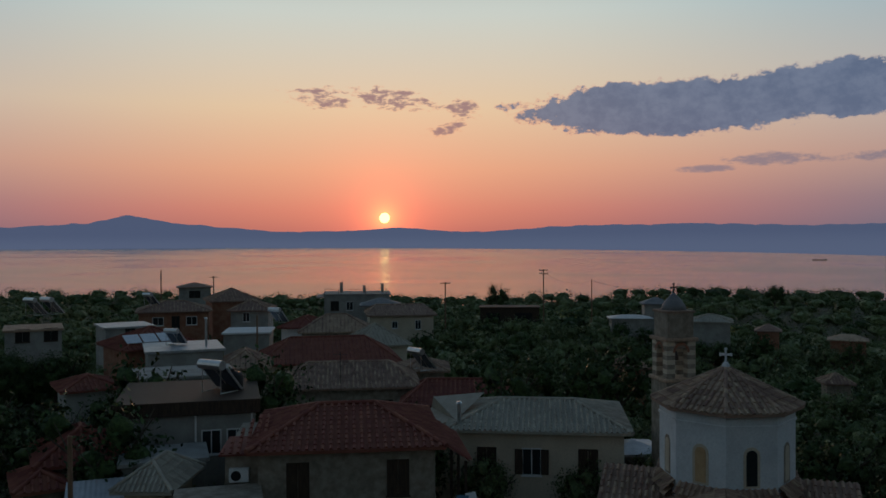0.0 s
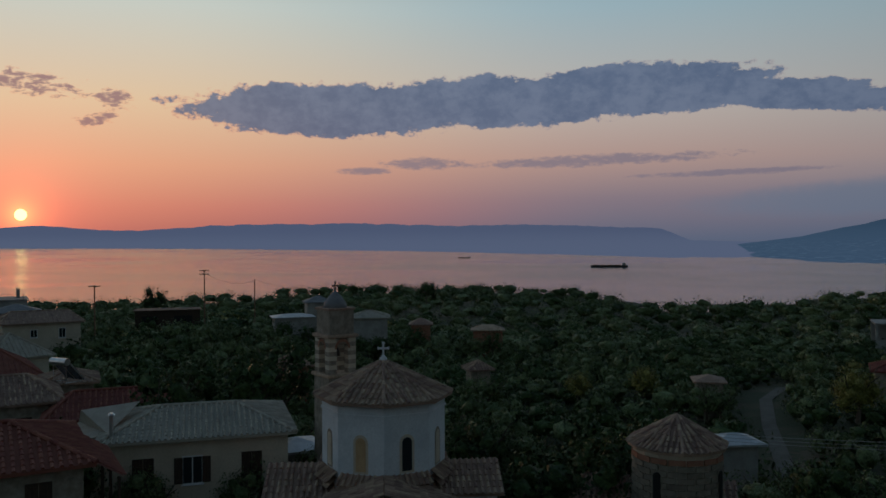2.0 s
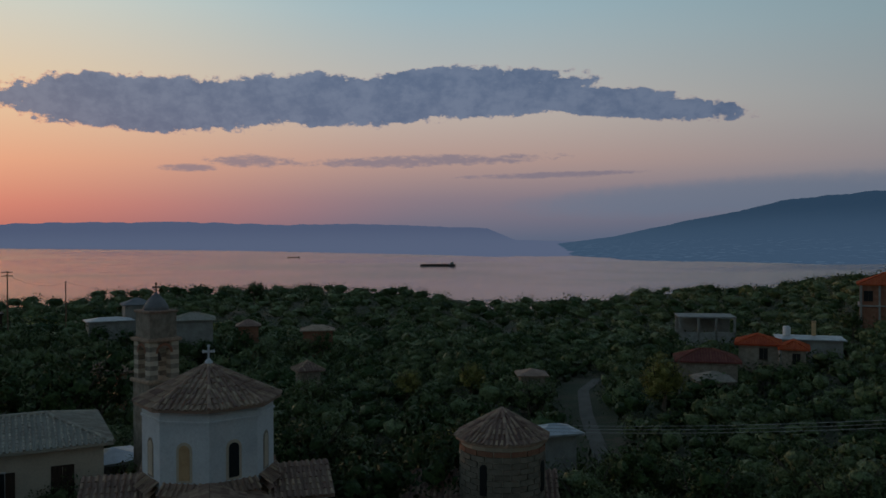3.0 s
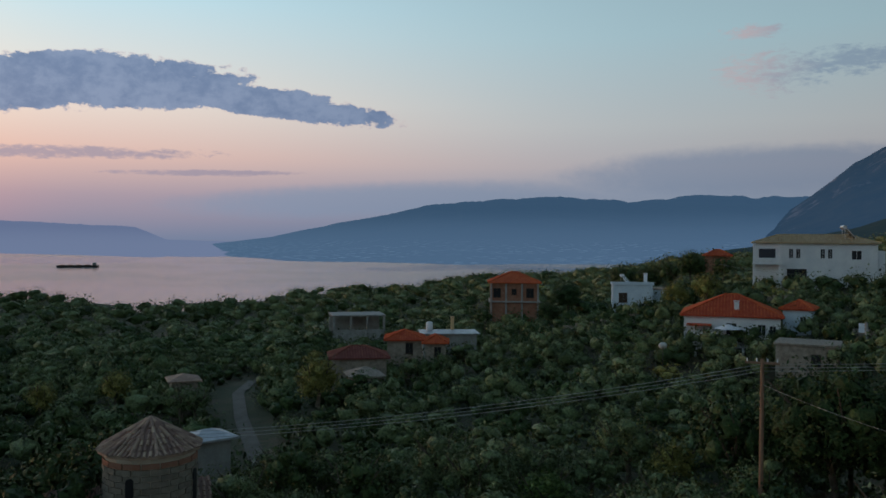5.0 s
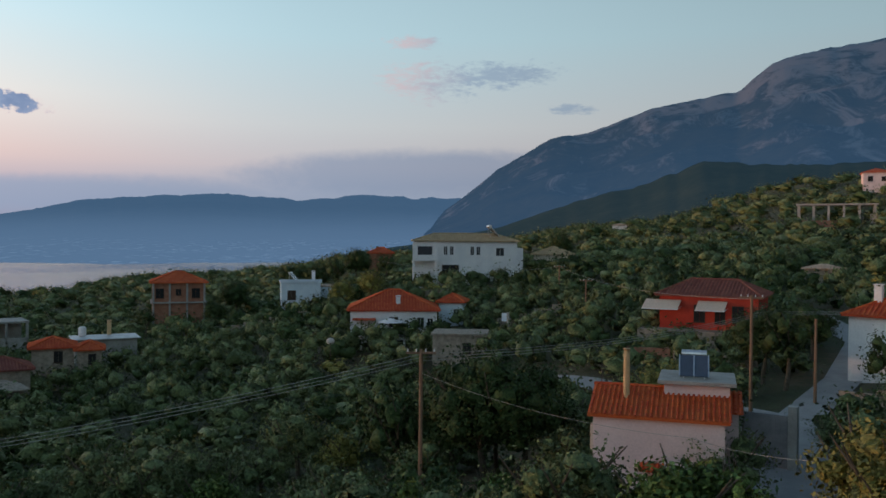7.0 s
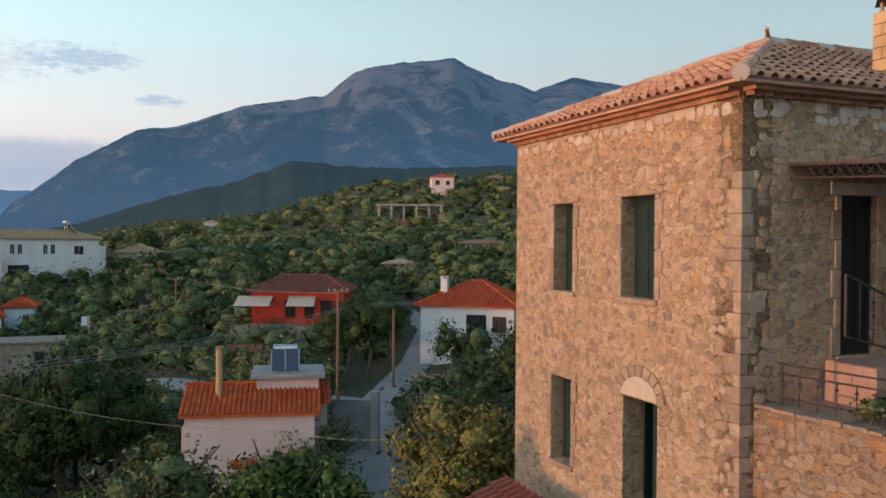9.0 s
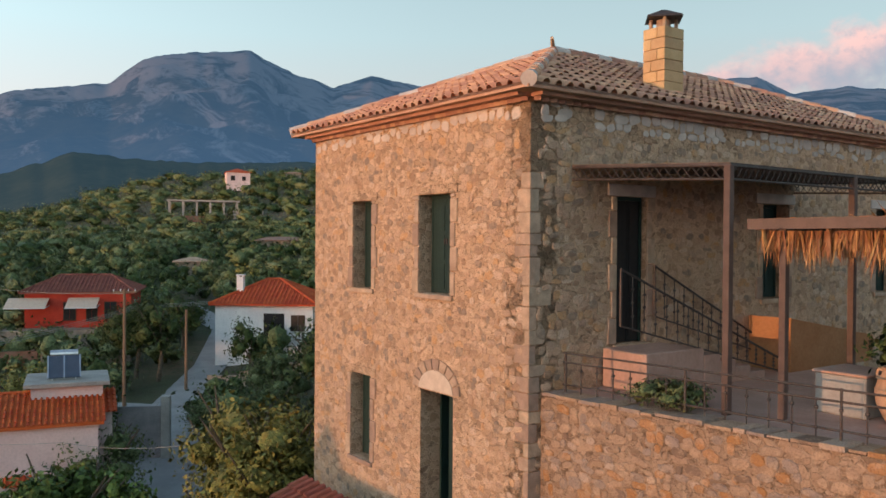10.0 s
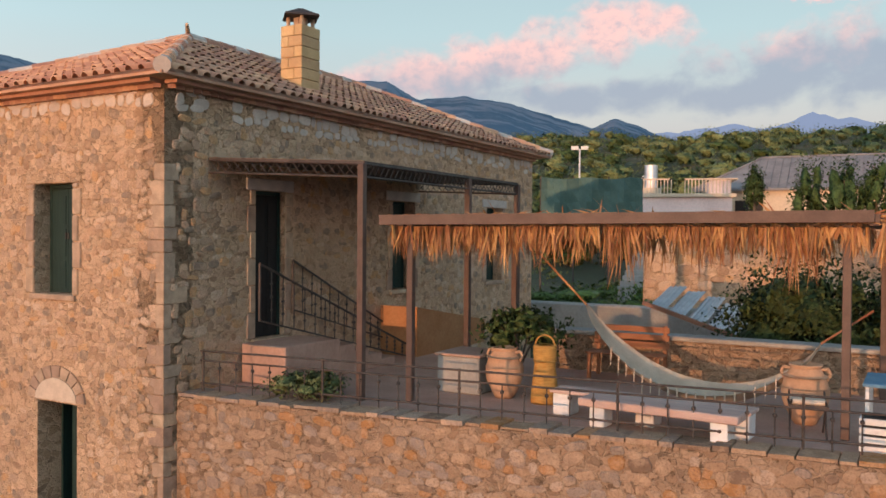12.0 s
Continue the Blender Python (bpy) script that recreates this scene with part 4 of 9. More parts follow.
def stone_mesh(rng, w, h, proud):
    """One face stone: an uneven rounded slab lying in the plane x-z, its face towards +y."""
    n = 8
    ring0, ring1 = [], []
    for k in range(n):
        a = 2 * math.pi * (k + rng.uniform(-0.25, 0.25)) / n
        r = rng.uniform(0.86, 1.08)
        c, s = math.cos(a), math.sin(a)
        x = math.copysign(abs(c) ** 0.72, c) * w / 2 * r
        z = math.copysign(abs(s) ** 0.72, s) * h / 2 * r
        ring0.append((x, -0.02, z))
        ring1.append((x * 0.86, proud * rng.uniform(0.7, 1.1), z * 0.82))
    vs = ring0 + ring1 + [(rng.uniform(-0.1, 0.1) * w, proud * 1.15, rng.uniform(-0.1, 0.1) * h)]
    fs = []
    for k in range(n):
        q = (k + 1) % n
        fs.append((k, n + k, n + q, q))
        fs.append((n + k, 2 * n, n + q))
    return vs, fs


def rubble(parent, m, length, z0, z1, holes, material, seed, near, size=(0.2, 0.42), course=0.2, proud=0.012, limit=290, bare=0.22):
    """Face stones laid in rough courses over a wall; those inside the near stretch are parts of their own, the rest is joined."""
    rng = random.Random(seed)
    shapes = []
    for q in range(24):
        vs, fs = stone_mesh(rng, 1.0, 1.0, 1.0)
        shapes.append((vs, fs))
    meshes = []
    for vs, fs in shapes:
        me = bpy.data.meshes.new("stone")
        me.from_pydata(vs, [], fs)
        me.materials.append(material)
        me.update()
        meshes.append(me)
    rest_v, rest_f, made = [], [], 0
    z = z0
    while z < z1 - 0.08:
        ch = course * rng.uniform(0.7, 1.35)
        x = rng.uniform(-0.1, 0.1)
        while x < length:
            w = rng.uniform(*size)
            cx, cz = x + w / 2, z + ch / 2 + rng.uniform(-0.05, 0.05)
            x += w + rng.uniform(0.0, 0.03)
            if cx - w / 2 < -0.02 or cx + w / 2 > length + 0.02 or cz + ch / 2 > z1:
                continue
            if any(a - w / 2 < cx < b + w / 2 and c - ch / 2 < cz < d + ch / 2 for a, b, c, d in holes):
                continue
            if rng.random() < bare:
                continue
            k = rng.randrange(24)
            loc = m @ Matrix.Translation((cx, 0, cz)) @ Matrix.Rotation(rng.uniform(-0.28, 0.28), 4, "Y") @ Matrix.Diagonal((w * 1.04, proud * rng.uniform(0.4, 1.5), ch * rng.uniform(0.95, 1.25), 1))
            if made < limit and near[0] < cx < near[1] and near[2] < cz < near[3]:
                ob = new("stone", meshes[k])
                ob.parent = parent
                ob.matrix_local = loc
                made += 1
            else:
                b = len(rest_v)
                rest_v += [tuple(loc @ Vector(v)) for v in shapes[k][0]]
                rest_f += [tuple(b + i for i in f) for f in shapes[k][1]]
        z += ch
    if rest_v:
        ob = add_mesh("stone_facing", rest_v, rest_f, material)
        ob.parent = parent
        tagged(ob, kind="stuff")


def quoins(parent):
    """Long and short corner blocks."""
    z, k = FLOORZ, 0
    rng = random.Random(12)
    while z < 0.95:
        h = rng.uniform(0.18, 0.46)
        a, b = (rng.uniform(0.2, 0.4), rng.uniform(0.12, 0.24)) if rng.random() < 0.5 else (rng.uniform(0.1, 0.22), rng.uniform(0.24, 0.46))
        p = rng.uniform(0.001, 0.004)
        bm = boxes(((-p, -b, z + TB), (a, p, z + h - 0.01 + TB)), bevel=0.007)
        part("quoin", bm, M["quoin"], parent)
        z += h
        k += 1


quoins(TW)


def tower_openings():
    g = M["green_wood"]
    for k, (a, b, c, d) in enumerate(FRONT_HOLES[:3]):
        z0, z1 = c + TB, d + TB
        # timber frame deep in the reveal
        bm = boxes(((a + 0.02, -0.34, z0), (a + 0.07, -0.26, z1)), ((b - 0.07, -0.34, z0), (b - 0.02, -0.26, z1)), ((a + 0.07, -0.34, z1 - 0.06), (b - 0.07, -0.26, z1)))
        win = part("window", bm, g, TW)
        w = (b - a - 0.14) / 2
        for s in (0, 1):
            x0 = a + 0.07 + s * w
            bm = boxes(((x0 + 0.004, -0.30, z0 + 0.01), (x0 + w - 0.004, -0.265, z1 - 0.065)))
            for q in range(3):
                zz = z0 + 0.08 + q * (z1 - z0 - 0.2) / 3
                box(bm, (x0 + 0.05, -0.264, zz), (x0 + w - 0.05, -0.252, zz + (z1 - z0 - 0.2) / 3 - 0.07))
            sh = part("shutter", bm, g, win)
            bm = boxes(((x0 + (0.02 if s else w - 0.05), -0.251, z0 + (z1 - z0) * 0.5), (x0 + (0.05 if s else w - 0.02), -0.235, z0 + (z1 - z0) * 0.5 + 0.1)))
            part("latch", bm, M["iron"], sh)
        bm = boxes(((a - 0.08, -0.5, z0 - 0.09), (b + 0.08, 0.05, z0 - 0.003)), bevel=0.01)
        part("sill", bm, M["quoin"], win)
        # dressed jambs and lintel
        z, q = z0, 0
        while z < z1 - 0.05:
            h = min(0.42, z1 - z)
            for x0, x1 in ((a - (0.2 if q % 2 else 0.13), a - 0.003), (b + 0.003, b + (0.13 if q % 2 else 0.2))):
                bm = boxes(((x0, -0.2, z + 0.008), (x1, 0.028, z + h - 0.008)), bevel=0.012)
                part("jamb_stone", bm, M["quoin"], win)
            z += h
            q += 1
        bm = boxes(((a - 0.2, -0.2, z1 + 0.004), (b + 0.2, 0.026, z1 + 0.16)), bevel=0.012)
        part("lintel", bm, M["mortar"], win)
    # ground floor door under a blind arch; one leaf stands ajar
    a, b, c, d = FRONT_HOLES[3]
    z0, z1 = c + TB, d + TB
    bm = boxes(((a, -0.5, z0 - 0.1), (b, 0.12, z0 - 0.002)), bevel=0.01)
    door = part("door", bm, M["quoin"], TW, "dark green double door, one leaf ajar")
    bm = boxes(((a + 0.02, -0.32, z0), (a + 0.48, -0.27, z1 - 0.02)))
    for q in range(3):
        box(bm, (a + 0.08, -0.268, z0 + 0.12 + q * 0.72), (a + 0.42, -0.255, z0 + 0.72 + q * 0.72))
    part("door_leaf", bm, g, door)
    bm = boxes(((b - 0.06, -0.95, z0), (b - 0.02, -0.42, z1 - 0.02)))
    part("door_leaf", bm, g, door)
    bm = bmesh.new()
    mid, r = (a + b) / 2, (b - a) / 2 + 0.02
    base = z1 + 0.03
    pts = [(mid + r * math.cos(math.pi * k / 14), base + 0.36 * math.sin(math.pi * k / 14)) for k in range(15)]
    f = bm.faces.new([bm.verts.new((x, 0.012, z)) for x, z in pts])
    ex = bmesh.ops.extrude_face_region(bm, geom=[f])
    bmesh.ops.translate(bm, verts=[v for v in ex["geom"] if isinstance(v, bmesh.types.BMVert)], vec=(0, 0.022, 0))
    bmesh.ops.recalc_face_normals(bm, faces=bm.faces)
    part("arch_infill", bm, M["linen"], door, "pale plastered lunette")
    for k in range(9):
        t0, t1 = math.pi * (k + 0.06) / 9, math.pi * (k + 0.94) / 9
        bm = bmesh.new()
        q = []
        for rr, tt in ((0.01, t0), (0.2, t0), (0.2, t1), (0.01, t1)):
            q.append((mid + (r + rr) * math.cos(tt), base + (0.36 + rr) * math.sin(tt)))
        lo = [bm.verts.new((x, -0.05, z)) for x, z in q]
        hi = [bm.verts.new((x, 0.03, z)) for x, z in q]
        bm.faces.new(hi)
        for i in range(4):
            bm.faces.new((lo[i], lo[(i + 1) % 4], hi[(i + 1) % 4], hi[i]))
        bmesh.ops.recalc_face_normals(bm, faces=bm.faces)
        part("voussoir", bm, M["quoin"], door)
    # side wall: upper door and two windows
    for k, (a, b, c, d) in enumerate(SIDE_HOLES):
        z0, z1 = c + TB, d + TB
        bm = boxes(((0.24, -b + 0.02, z0), (0.32, -b + 0.07, z1)), ((0.24, -a - 0.07, z0), (0.32, -a - 0.02, z1)), ((0.24, -b + 0.07, z1 - 0.06), (0.32, -a - 0.07, z1)))
        near = Matrix.Translation((-0.15 if k == 0 else 0.0, 0, 0))
        bm.transform(near)
        win = part("door" if k == 0 else "window", bm, g, TW)
        w = (b - a - 0.14) / 2
        for s in (0, 1):
            y1 = -a - 0.07 - s * w
            bm = boxes(((0.26, y1 - w + 0.004, z0 + 0.01), (0.3, y1 - 0.004, z1 - 0.065)))
            for q in range(3):
                zz = z0 + 0.1 + q * (z1 - z0 - 0.2) / 3
                box(bm, (0.248, y1 - w + 0.05, zz), (0.2595, y1 - 0.05, zz + (z1 - z0 - 0.2) / 3 - 0.08))
            bm.transform(near)
            part("door_leaf" if k == 0 else "shutter", bm, M["dark"] if k == 0 else g, win)
        bm = boxes(((-0.05, -b - 0.08, z0 - 0.09), (0.5, -a + 0.08, z0 - 0.003)), bevel=0.01)
        part("sill", bm, M["quoin"], win)
        bm = boxes(((-0.026, -b - 0.22, z1 + 0.004), (0.2, -a + 0.22, z1 + 0.2)), bevel=0.012)
        part("lintel", bm, M["pale_stone"], win)
        z, q = z0, 0
        while z < z1 - 0.05:
            h = min(0.44, z1 - z)
            for y0, y1 in ((-b - (0.2 if q % 2 else 0.13), -b - 0.003), (-a + 0.003, -a + (0.13 if q % 2 else 0.2))):
                bm = boxes(((-0.028, y0, z + 0.008), (0.2, y1, z + h - 0.008)), bevel=0.012)
                part("jamb_stone", bm, M["quoin"], win)
            z += h
            q += 1


tower_openings()


def tower_roof():
    """Hip roof with pan and cover tiles; the tiles of the near corner are single pieces."""
    over, rise = 0.40, 1.66
    z = TOPZ + 0.07 + TB
    x0, x1, y0, y1 = -over, U1 + over, -V1 - over, over
    xm, ya, yb = U1 / 2, -3.75, -V1 + 3.75
    A, B = Vector((xm, ya, z + rise)), Vector((xm, yb, z + rise))
    c = [Vector((x0, y1, z)), Vector((x1, y1, z)), Vector((x1, y0, z)), Vector((x0, y0, z))]
    planes = [[c[0], c[1], A], [c[1], c[2], B, A], [c[2], c[3], B], [c[3], c[0], A, B]]
    bm = bmesh.new()
    for pl in planes:
        bm.faces.new([bm.verts.new(p) for p in pl])
    bm.faces.new([bm.verts.new(p - Vector((0, 0, 0.04))) for p in c])
    for a, b in zip(c, c[1:] + c[:1]):
        bm.faces.new([bm.verts.new(p) for p in (a, b, b - Vector((0, 0, 0.04)), a - Vector((0, 0, 0.04)))])
    bmesh.ops.recalc_face_normals(bm, faces=bm.faces)
    roof = part("roof", bm, M["rose_tile"], TW)
    # dogtooth brick band under the eave
    for side in (0, 1):
        n = 44 if side == 0 else 78
        length = U1 if side == 0 else V1
        for k in range(n):
            s = (k + 0.5) * length / n
            h = Matrix.Rotation(radians(45), 4, "Z")
            bm = boxes(((-0.055, -0.055, z - 0.16), (0.055, 0.055, z - 0.095)))
            bm.transform(h)
            bm.transform(Matrix.Translation((s, 0.06, 0) if side == 0 else (-0.06, -s, 0)))
            part("eave_brick", bm, M["rose_tile"], roof)
    for pair in (((0.0, 0.003, z - 0.094), (U1, 0.26, z - 0.02)), ((-0.26, -V1, z - 0.094), (-0.003, 0.0, z - 0.02))):
        part("eave_course", boxes(pair), M["rose_tile"], roof)
    # tiles, as one shared half-round piece
    pw, course = 0.235, 0.36
    vs, fs = [], []
    for v, h, r in ((-0.05, 0.045, 0.085), (course, 0.012, 0.07)):
        for q in range(7):
            a = math.pi * q / 6
            vs.append((-math.cos(a) * r, v, h + math.sin(a) * r))
    for q in range(6):
        fs.append((q, q + 1, 8 + q, 7 + q))
    for q in range(7):
        a = math.pi * q / 6
        vs.append((-math.cos(a) * 0.068, -0.05, 0.045 + math.sin(a) * 0.068))
    for q in range(6):
        fs.append((q, 14 + q, 15 + q, q + 1))
    me = bpy.data.meshes.new("tile")
    me.from_pydata(vs, [], fs)
    me.materials.append(M["rose_tile"])
    me.polygons.foreach_set("use_smooth", [True] * len(me.polygons))
    me.update()
    rng = random.Random(8)
    rest_v, rest_f, made = [], [], {0: 0, 3: 0}
    for pi, pl in enumerate(planes):
        e0, e1 = pl[0], pl[1]
        ux = (e1 - e0).normalized()
        nrm = ux.cross((pl[2] - e0)).normalized()
        nrm = -nrm if nrm.z < 0 else nrm
        uy = nrm.cross(ux)
        if uy.z < 0:
            uy, ux = -uy, ux
        L = (e1 - e0).length
        H = (pl[2] - e0).dot(uy)
        hipx = (A - c[0]).length
        run = (pl[2] - e0).dot(ux) if len(pl) == 3 else (pl[3] - e0).dot(ux)
        nc = int(H / course)
        for j in range(nc):
            vv = j * H / nc
            l0 = run * (vv + course * 0.6) / H
            r0 = (L - (L - (pl[2] - e0).dot(ux)) * (vv + course * 0.6) / H)
            for k in range(int(L / pw) + 1):
                u = (k + 0.5) * pw
                if u < l0 - 0.05 or u > r0 + 0.05:
                    continue
                o = e0 + ux * (u + rng.uniform(-0.012, 0.012)) + uy * (vv + rng.uniform(-0.015, 0.015)) + nrm * rng.uniform(0, 0.012)
                q = rng.uniform(-0.035, 0.035)
                xa = ux * math.cos(q) + uy * math.sin(q)
                ya_ = nrm.cross(xa)
                if ya_.dot(uy) < 0:
                    ya_ = -ya_
                m = Matrix((xa, ya_, nrm)).transposed().to_4x4()
                m.translation = o
                close = (pi == 0 and made[0] < 200) or (pi == 3 and u > L - 7.5 and made[3] < 290)
                if close:
                    made[pi] += 1
                    ob = new("tile", me)
                    ob.parent = roof
                    ob.matrix_local = m
                else:
                    b = len(rest_v)
                    rest_v += [tuple(m @ Vector(p)) for p in vs]
                    rest_f += [tuple(b + i for i in f) for f in fs]
    ob = add_mesh("tiling", rest_v, rest_f, M["rose_tile"], True)
    ob.parent = roof
    tagged(ob, kind="stuff")
    # hip and ridge caps
    up = Vector((0, 0, 0.07))
    for a, b in ((c[0], A), (c[1], A), (c[2], B), (c[3], B), (A, B)):
        n = max(1, int((b - a).length / 0.4))
        for k in range(n):
            p, q = a.lerp(b, k / n) + up, a.lerp(b, (k + 1.1) / n) + up
            bm = bmesh.new()
            tube(bm, p, q, 0.125, 0.105, 9)
            part("ridge_tile", bm, M["rose_tile"] if k % 3 else M["pale_stone"], roof)
    bm = bmesh.new()
    tube(bm, A + up + Vector((0.05, -0.05, 0.05)), A + up + Vector((-0.26, 0.28, 0.2)), 0.06, 0.035, 7)
    part("finial_tile", bm, M["quoin"], roof)
    # ochre block chimney with a metal cowl
    cx0, cx1, cy0, cy1, zc0, zc1 = 0.45, 0.95, -4.12, -3.58, 2.5 + TB, 3.9 + TB
    bm = boxes(((cx0 + 0.03, cy0 + 0.03, zc0), (cx1 - 0.03, cy1 - 0.03, zc1 - 0.01)))
    ch = part("chimney", bm, M["mortar"], TW, "ochre limestone chimney with a sheet cowl")
    zz, k = zc0, 0
    while zz < zc1 - 0.05:
        h = 0.2
        s = (cx0 + cx1) / 2 + (0.07 if k % 2 else -0.07)
        for a, b in ((cx0, s - 0.004), (s + 0.004, cx1)):
            bm = boxes(((a, cy0, zz + 0.004), (b, cy1, min(zc1, zz + h) - 0.004)), bevel=0.01)
            part("block", bm, M["ochre"], ch)
        zz += h
        k += 1
    bm = bmesh.new()
    mx, my = (cx0 + cx1) / 2, (cy0 + cy1) / 2
    for sx in (-0.16, 0.16):
        for sy in (-0.16, 0.16):
            tube(bm, (mx + sx, my + sy, zc1 - 0.02), (mx + sx, my + sy, zc1 + 0.18), 0.035)
    tube(bm, (mx, my, zc1 - 0.02), (mx, my, zc1 + 0.17), 0.13, n=10)
    part("flue", bm, M["quoin"], ch)
    bm = bmesh.new()
    tube(bm, (mx, my, zc1 + 0.18), (mx, my, zc1 + 0.22), 0.45, 0.42, n=4)
    tube(bm, (mx, my, zc1 + 0.22), (mx, my, zc1 + 0.36), 0.4, 0.06, n=4)
    part("cowl", bm, M["iron"], ch)


tower_roof()

# ---------------------------------------------------------------- the terrace beside it
TZ = -2.36     # paving level


def edge_v(u):
    """Depth of the terrace's outer face along its length."""
    return 0.25 - 0.125 * u


def terrace():
    t = empty("terrace", at_tower(-5, 2, -6.0), 4.04)
    tagged(t, "raised stone terrace with a rubble retaining wall", "terrace", kind="structure")
    inv = t.matrix_world.inverted()

    def put(bm, name, mat, label="", par=None):
        bm.transform(inv @ TWM)
        return part(name, bm, mat, par or t, label)

    def slab(u0, u1, da, db, z0, z1, bev=0.0):
        bm = bmesh.new()
        v = [(u0, edge_v(u0) + da), (u1, edge_v(u1) + da), (u1, edge_v(u1) + db), (u0, edge_v(u0) + db)]
        lo = [bm.verts.new((a, -b, z0 + TB)) for a, b in v]
        hi = [bm.verts.new((a, -b, z1 + TB)) for a, b in v]
        bm.faces.new(hi)
        bm.faces.new(lo[::-1])
        for i in range(4):
            bm.faces.new((lo[i], lo[(i + 1) % 4], hi[(i + 1) % 4], hi[i]))
        bmesh.ops.recalc_face_normals(bm, faces=bm.faces)
        return bm

    put(slab(-13.0, -0.01, 0.0, 0.5, -7.5, TZ - 0.02), "retaining_wall", M["old_mortar"])
    put(slab(-13.0, -0.01, 0.51, 6.0, -7.5, TZ), "paving", M["pink_step"], "rosy cement terrace paving")
    # coping stones
    rng = random.Random(5)
    u = -0.03
    while u > -13:
        w = rng.uniform(0.16, 0.42)
        put(slab(u - w + 0.02, u, -0.03 + rng.uniform(-0.02, 0.03), 0.42 + rng.uniform(-0.05, 0.05), TZ - 0.018 + rng.uniform(0, 0.012), TZ + 0.03 + rng.uniform(-0.014, 0.022)), "coping_stone", M["rubble_mixed"])
        u -= w
    m = inv @ TWM @ Matrix.Translation((0, -edge_v(0), TB)) @ Matrix.Rotation(math.atan(0.125), 4, "Z") @ Matrix.Rotation(math.pi, 4, "Z") @ Matrix.Diagonal((1, -1, 1, 1))
    rubble(t, m, 13.0, -6.0, TZ - 0.05, [], M["rubble_mixed"], 21, (0.3, 12, -4.2, TZ), size=(0.09, 0.3), course=0.14, proud=0.014, bare=0.16)
    # low parapet behind, plastered orange
    bm = bmesh.new()
    box(bm, (-9.6, -6.1, TZ - 1.0 + TB), (-3.4, -5.75, -1.72 + TB), 0.03)
    put(bm, "parapet", M["old_mortar"])
    bm = bmesh.new()
    box(bm, (-9.7, -6.18, -1.718 + TB), (-3.3, -5.68, -1.64 + TB), 0.02)
    put(bm, "parapet_coping", M["concrete"])
    return t


terrace()


def at_edge(u, dv, z):
    return Vector((u, -(edge_v(u) + dv), z + TB))


def railing():
    e = empty("railing", at_tower(-5, 1, TZ), 4.04)
    tagged(e, "dark wrought iron railing along the terrace edge", "railing")
    inv = e.matrix_world.inverted() @ TWM

    def put(bm, name, label=""):
        bm.transform(inv)
        return part(name, bm, M["iron"], e, label)

    for z in (-1.72, -1.86, -2.2):
        bm = bmesh.new()
        tube(bm, at_edge(-0.2, 0.25, z), at_edge(-12.8, 0.25, z), 0.014)
        put(bm, "rail")
    for k in range(43):
        u = -0.25 - k * 0.29
        bm = bmesh.new()
        tall = k % 7 == 0
        tube(bm, at_edge(u, 0.25, TZ + 0.05), at_edge(u, 0.25, -1.70 if tall else -1.86), 0.017 if tall else 0.009)
        for z in (-1.96, -2.2):
            bmesh.ops.create_icosphere(bm, subdivisions=1, radius=0.03, matrix=Matrix.Translation(at_edge(u, 0.25, z)))
        put(bm, "post" if tall else "baluster")


railing()


def staircase():
    """Steps up to the side door with two iron railings."""
    e = empty("staircase", at_tower(-0.5, 3.5, TZ), 4.04)
    tagged(e, "rosy rendered outdoor steps with iron railings to a door", "stairs")
    inv = e.matrix_world.inverted() @ TWM

    def put(bm, name, mat, label="", par=None):
        bm.transform(inv)
        return part(name, bm, mat, par or e, label)

    put(boxes(((-0.95, -2.95, TZ + TB), (-0.04, -1.55, -1.73 + TB)), bevel=0.015), "landing", M["pink_step"])
    for k in range(4):
        v0 = 2.96 + k * 0.42
        put(boxes(((-0.95, -v0 - 0.42, TZ + TB), (-0.04, -v0, -1.73 - 0.125 * (k + 1) + TB)), bevel=0.012), "step", M["pink_step"])
    # orange plastered flank further back
    bm = bmesh.new()
    pts = [(5.5, TZ), (8.4, TZ), (8.4, -1.85), (5.5, -1.38)]
    for x in (-0.9, -0.04):
        bm.faces.new([bm.verts.new((x, -a, b + TB)) for a, b in pts])
    bm.verts.ensure_lookup_table()
    for i in range(4):
        bm.faces.new((bm.verts[i], bm.verts[(i + 1) % 4], bm.verts[4 + (i + 1) % 4], bm.verts[4 + i]))
    bmesh.ops.recalc_face_normals(bm, faces=bm.faces)
    put(bm, "flank_wall", M["orange_plaster"])
    for x, (va, za), (vb, zb) in ((-0.92, (1.0, -0.42), (5.2, -2.1)), (-0.08, (2.75, -0.42), (5.6, -1.75))):
        bm = bmesh.new()
        tube(bm, (x, -va, za + TB), (x, -vb, zb + TB), 0.02)
        put(bm, "handrail", M["iron"])
        bm = bmesh.new()
        tube(bm, (x, -va, za - 0.85 + TB), (x, -vb, max(TZ + 0.05, zb - 0.3) + TB), 0.014)
        put(bm, "bottom_rail", M["iron"])
        n = 16 if x < -0.5 else 11
        for k in range(n + 1):
            f = k / n
            v, z = va + (vb - va) * f, za + (zb - za) * f
            low = (za - 0.85) + (max(TZ + 0.05, zb - 0.3) - za + 0.85) * f
            bm = bmesh.new()
            tube(bm, (x, -v, low + TB), (x, -v, z + TB), 0.02 if k == 0 else 0.009)
            for q in (0.25, 0.5, 0.75):
                bmesh.ops.create_icosphere(bm, subdivisions=1, radius=0.028, matrix=Matrix.Translation((x, -v, low + (z - low) * q + TB)))
            put(bm, "baluster", M["iron"])


staircase()


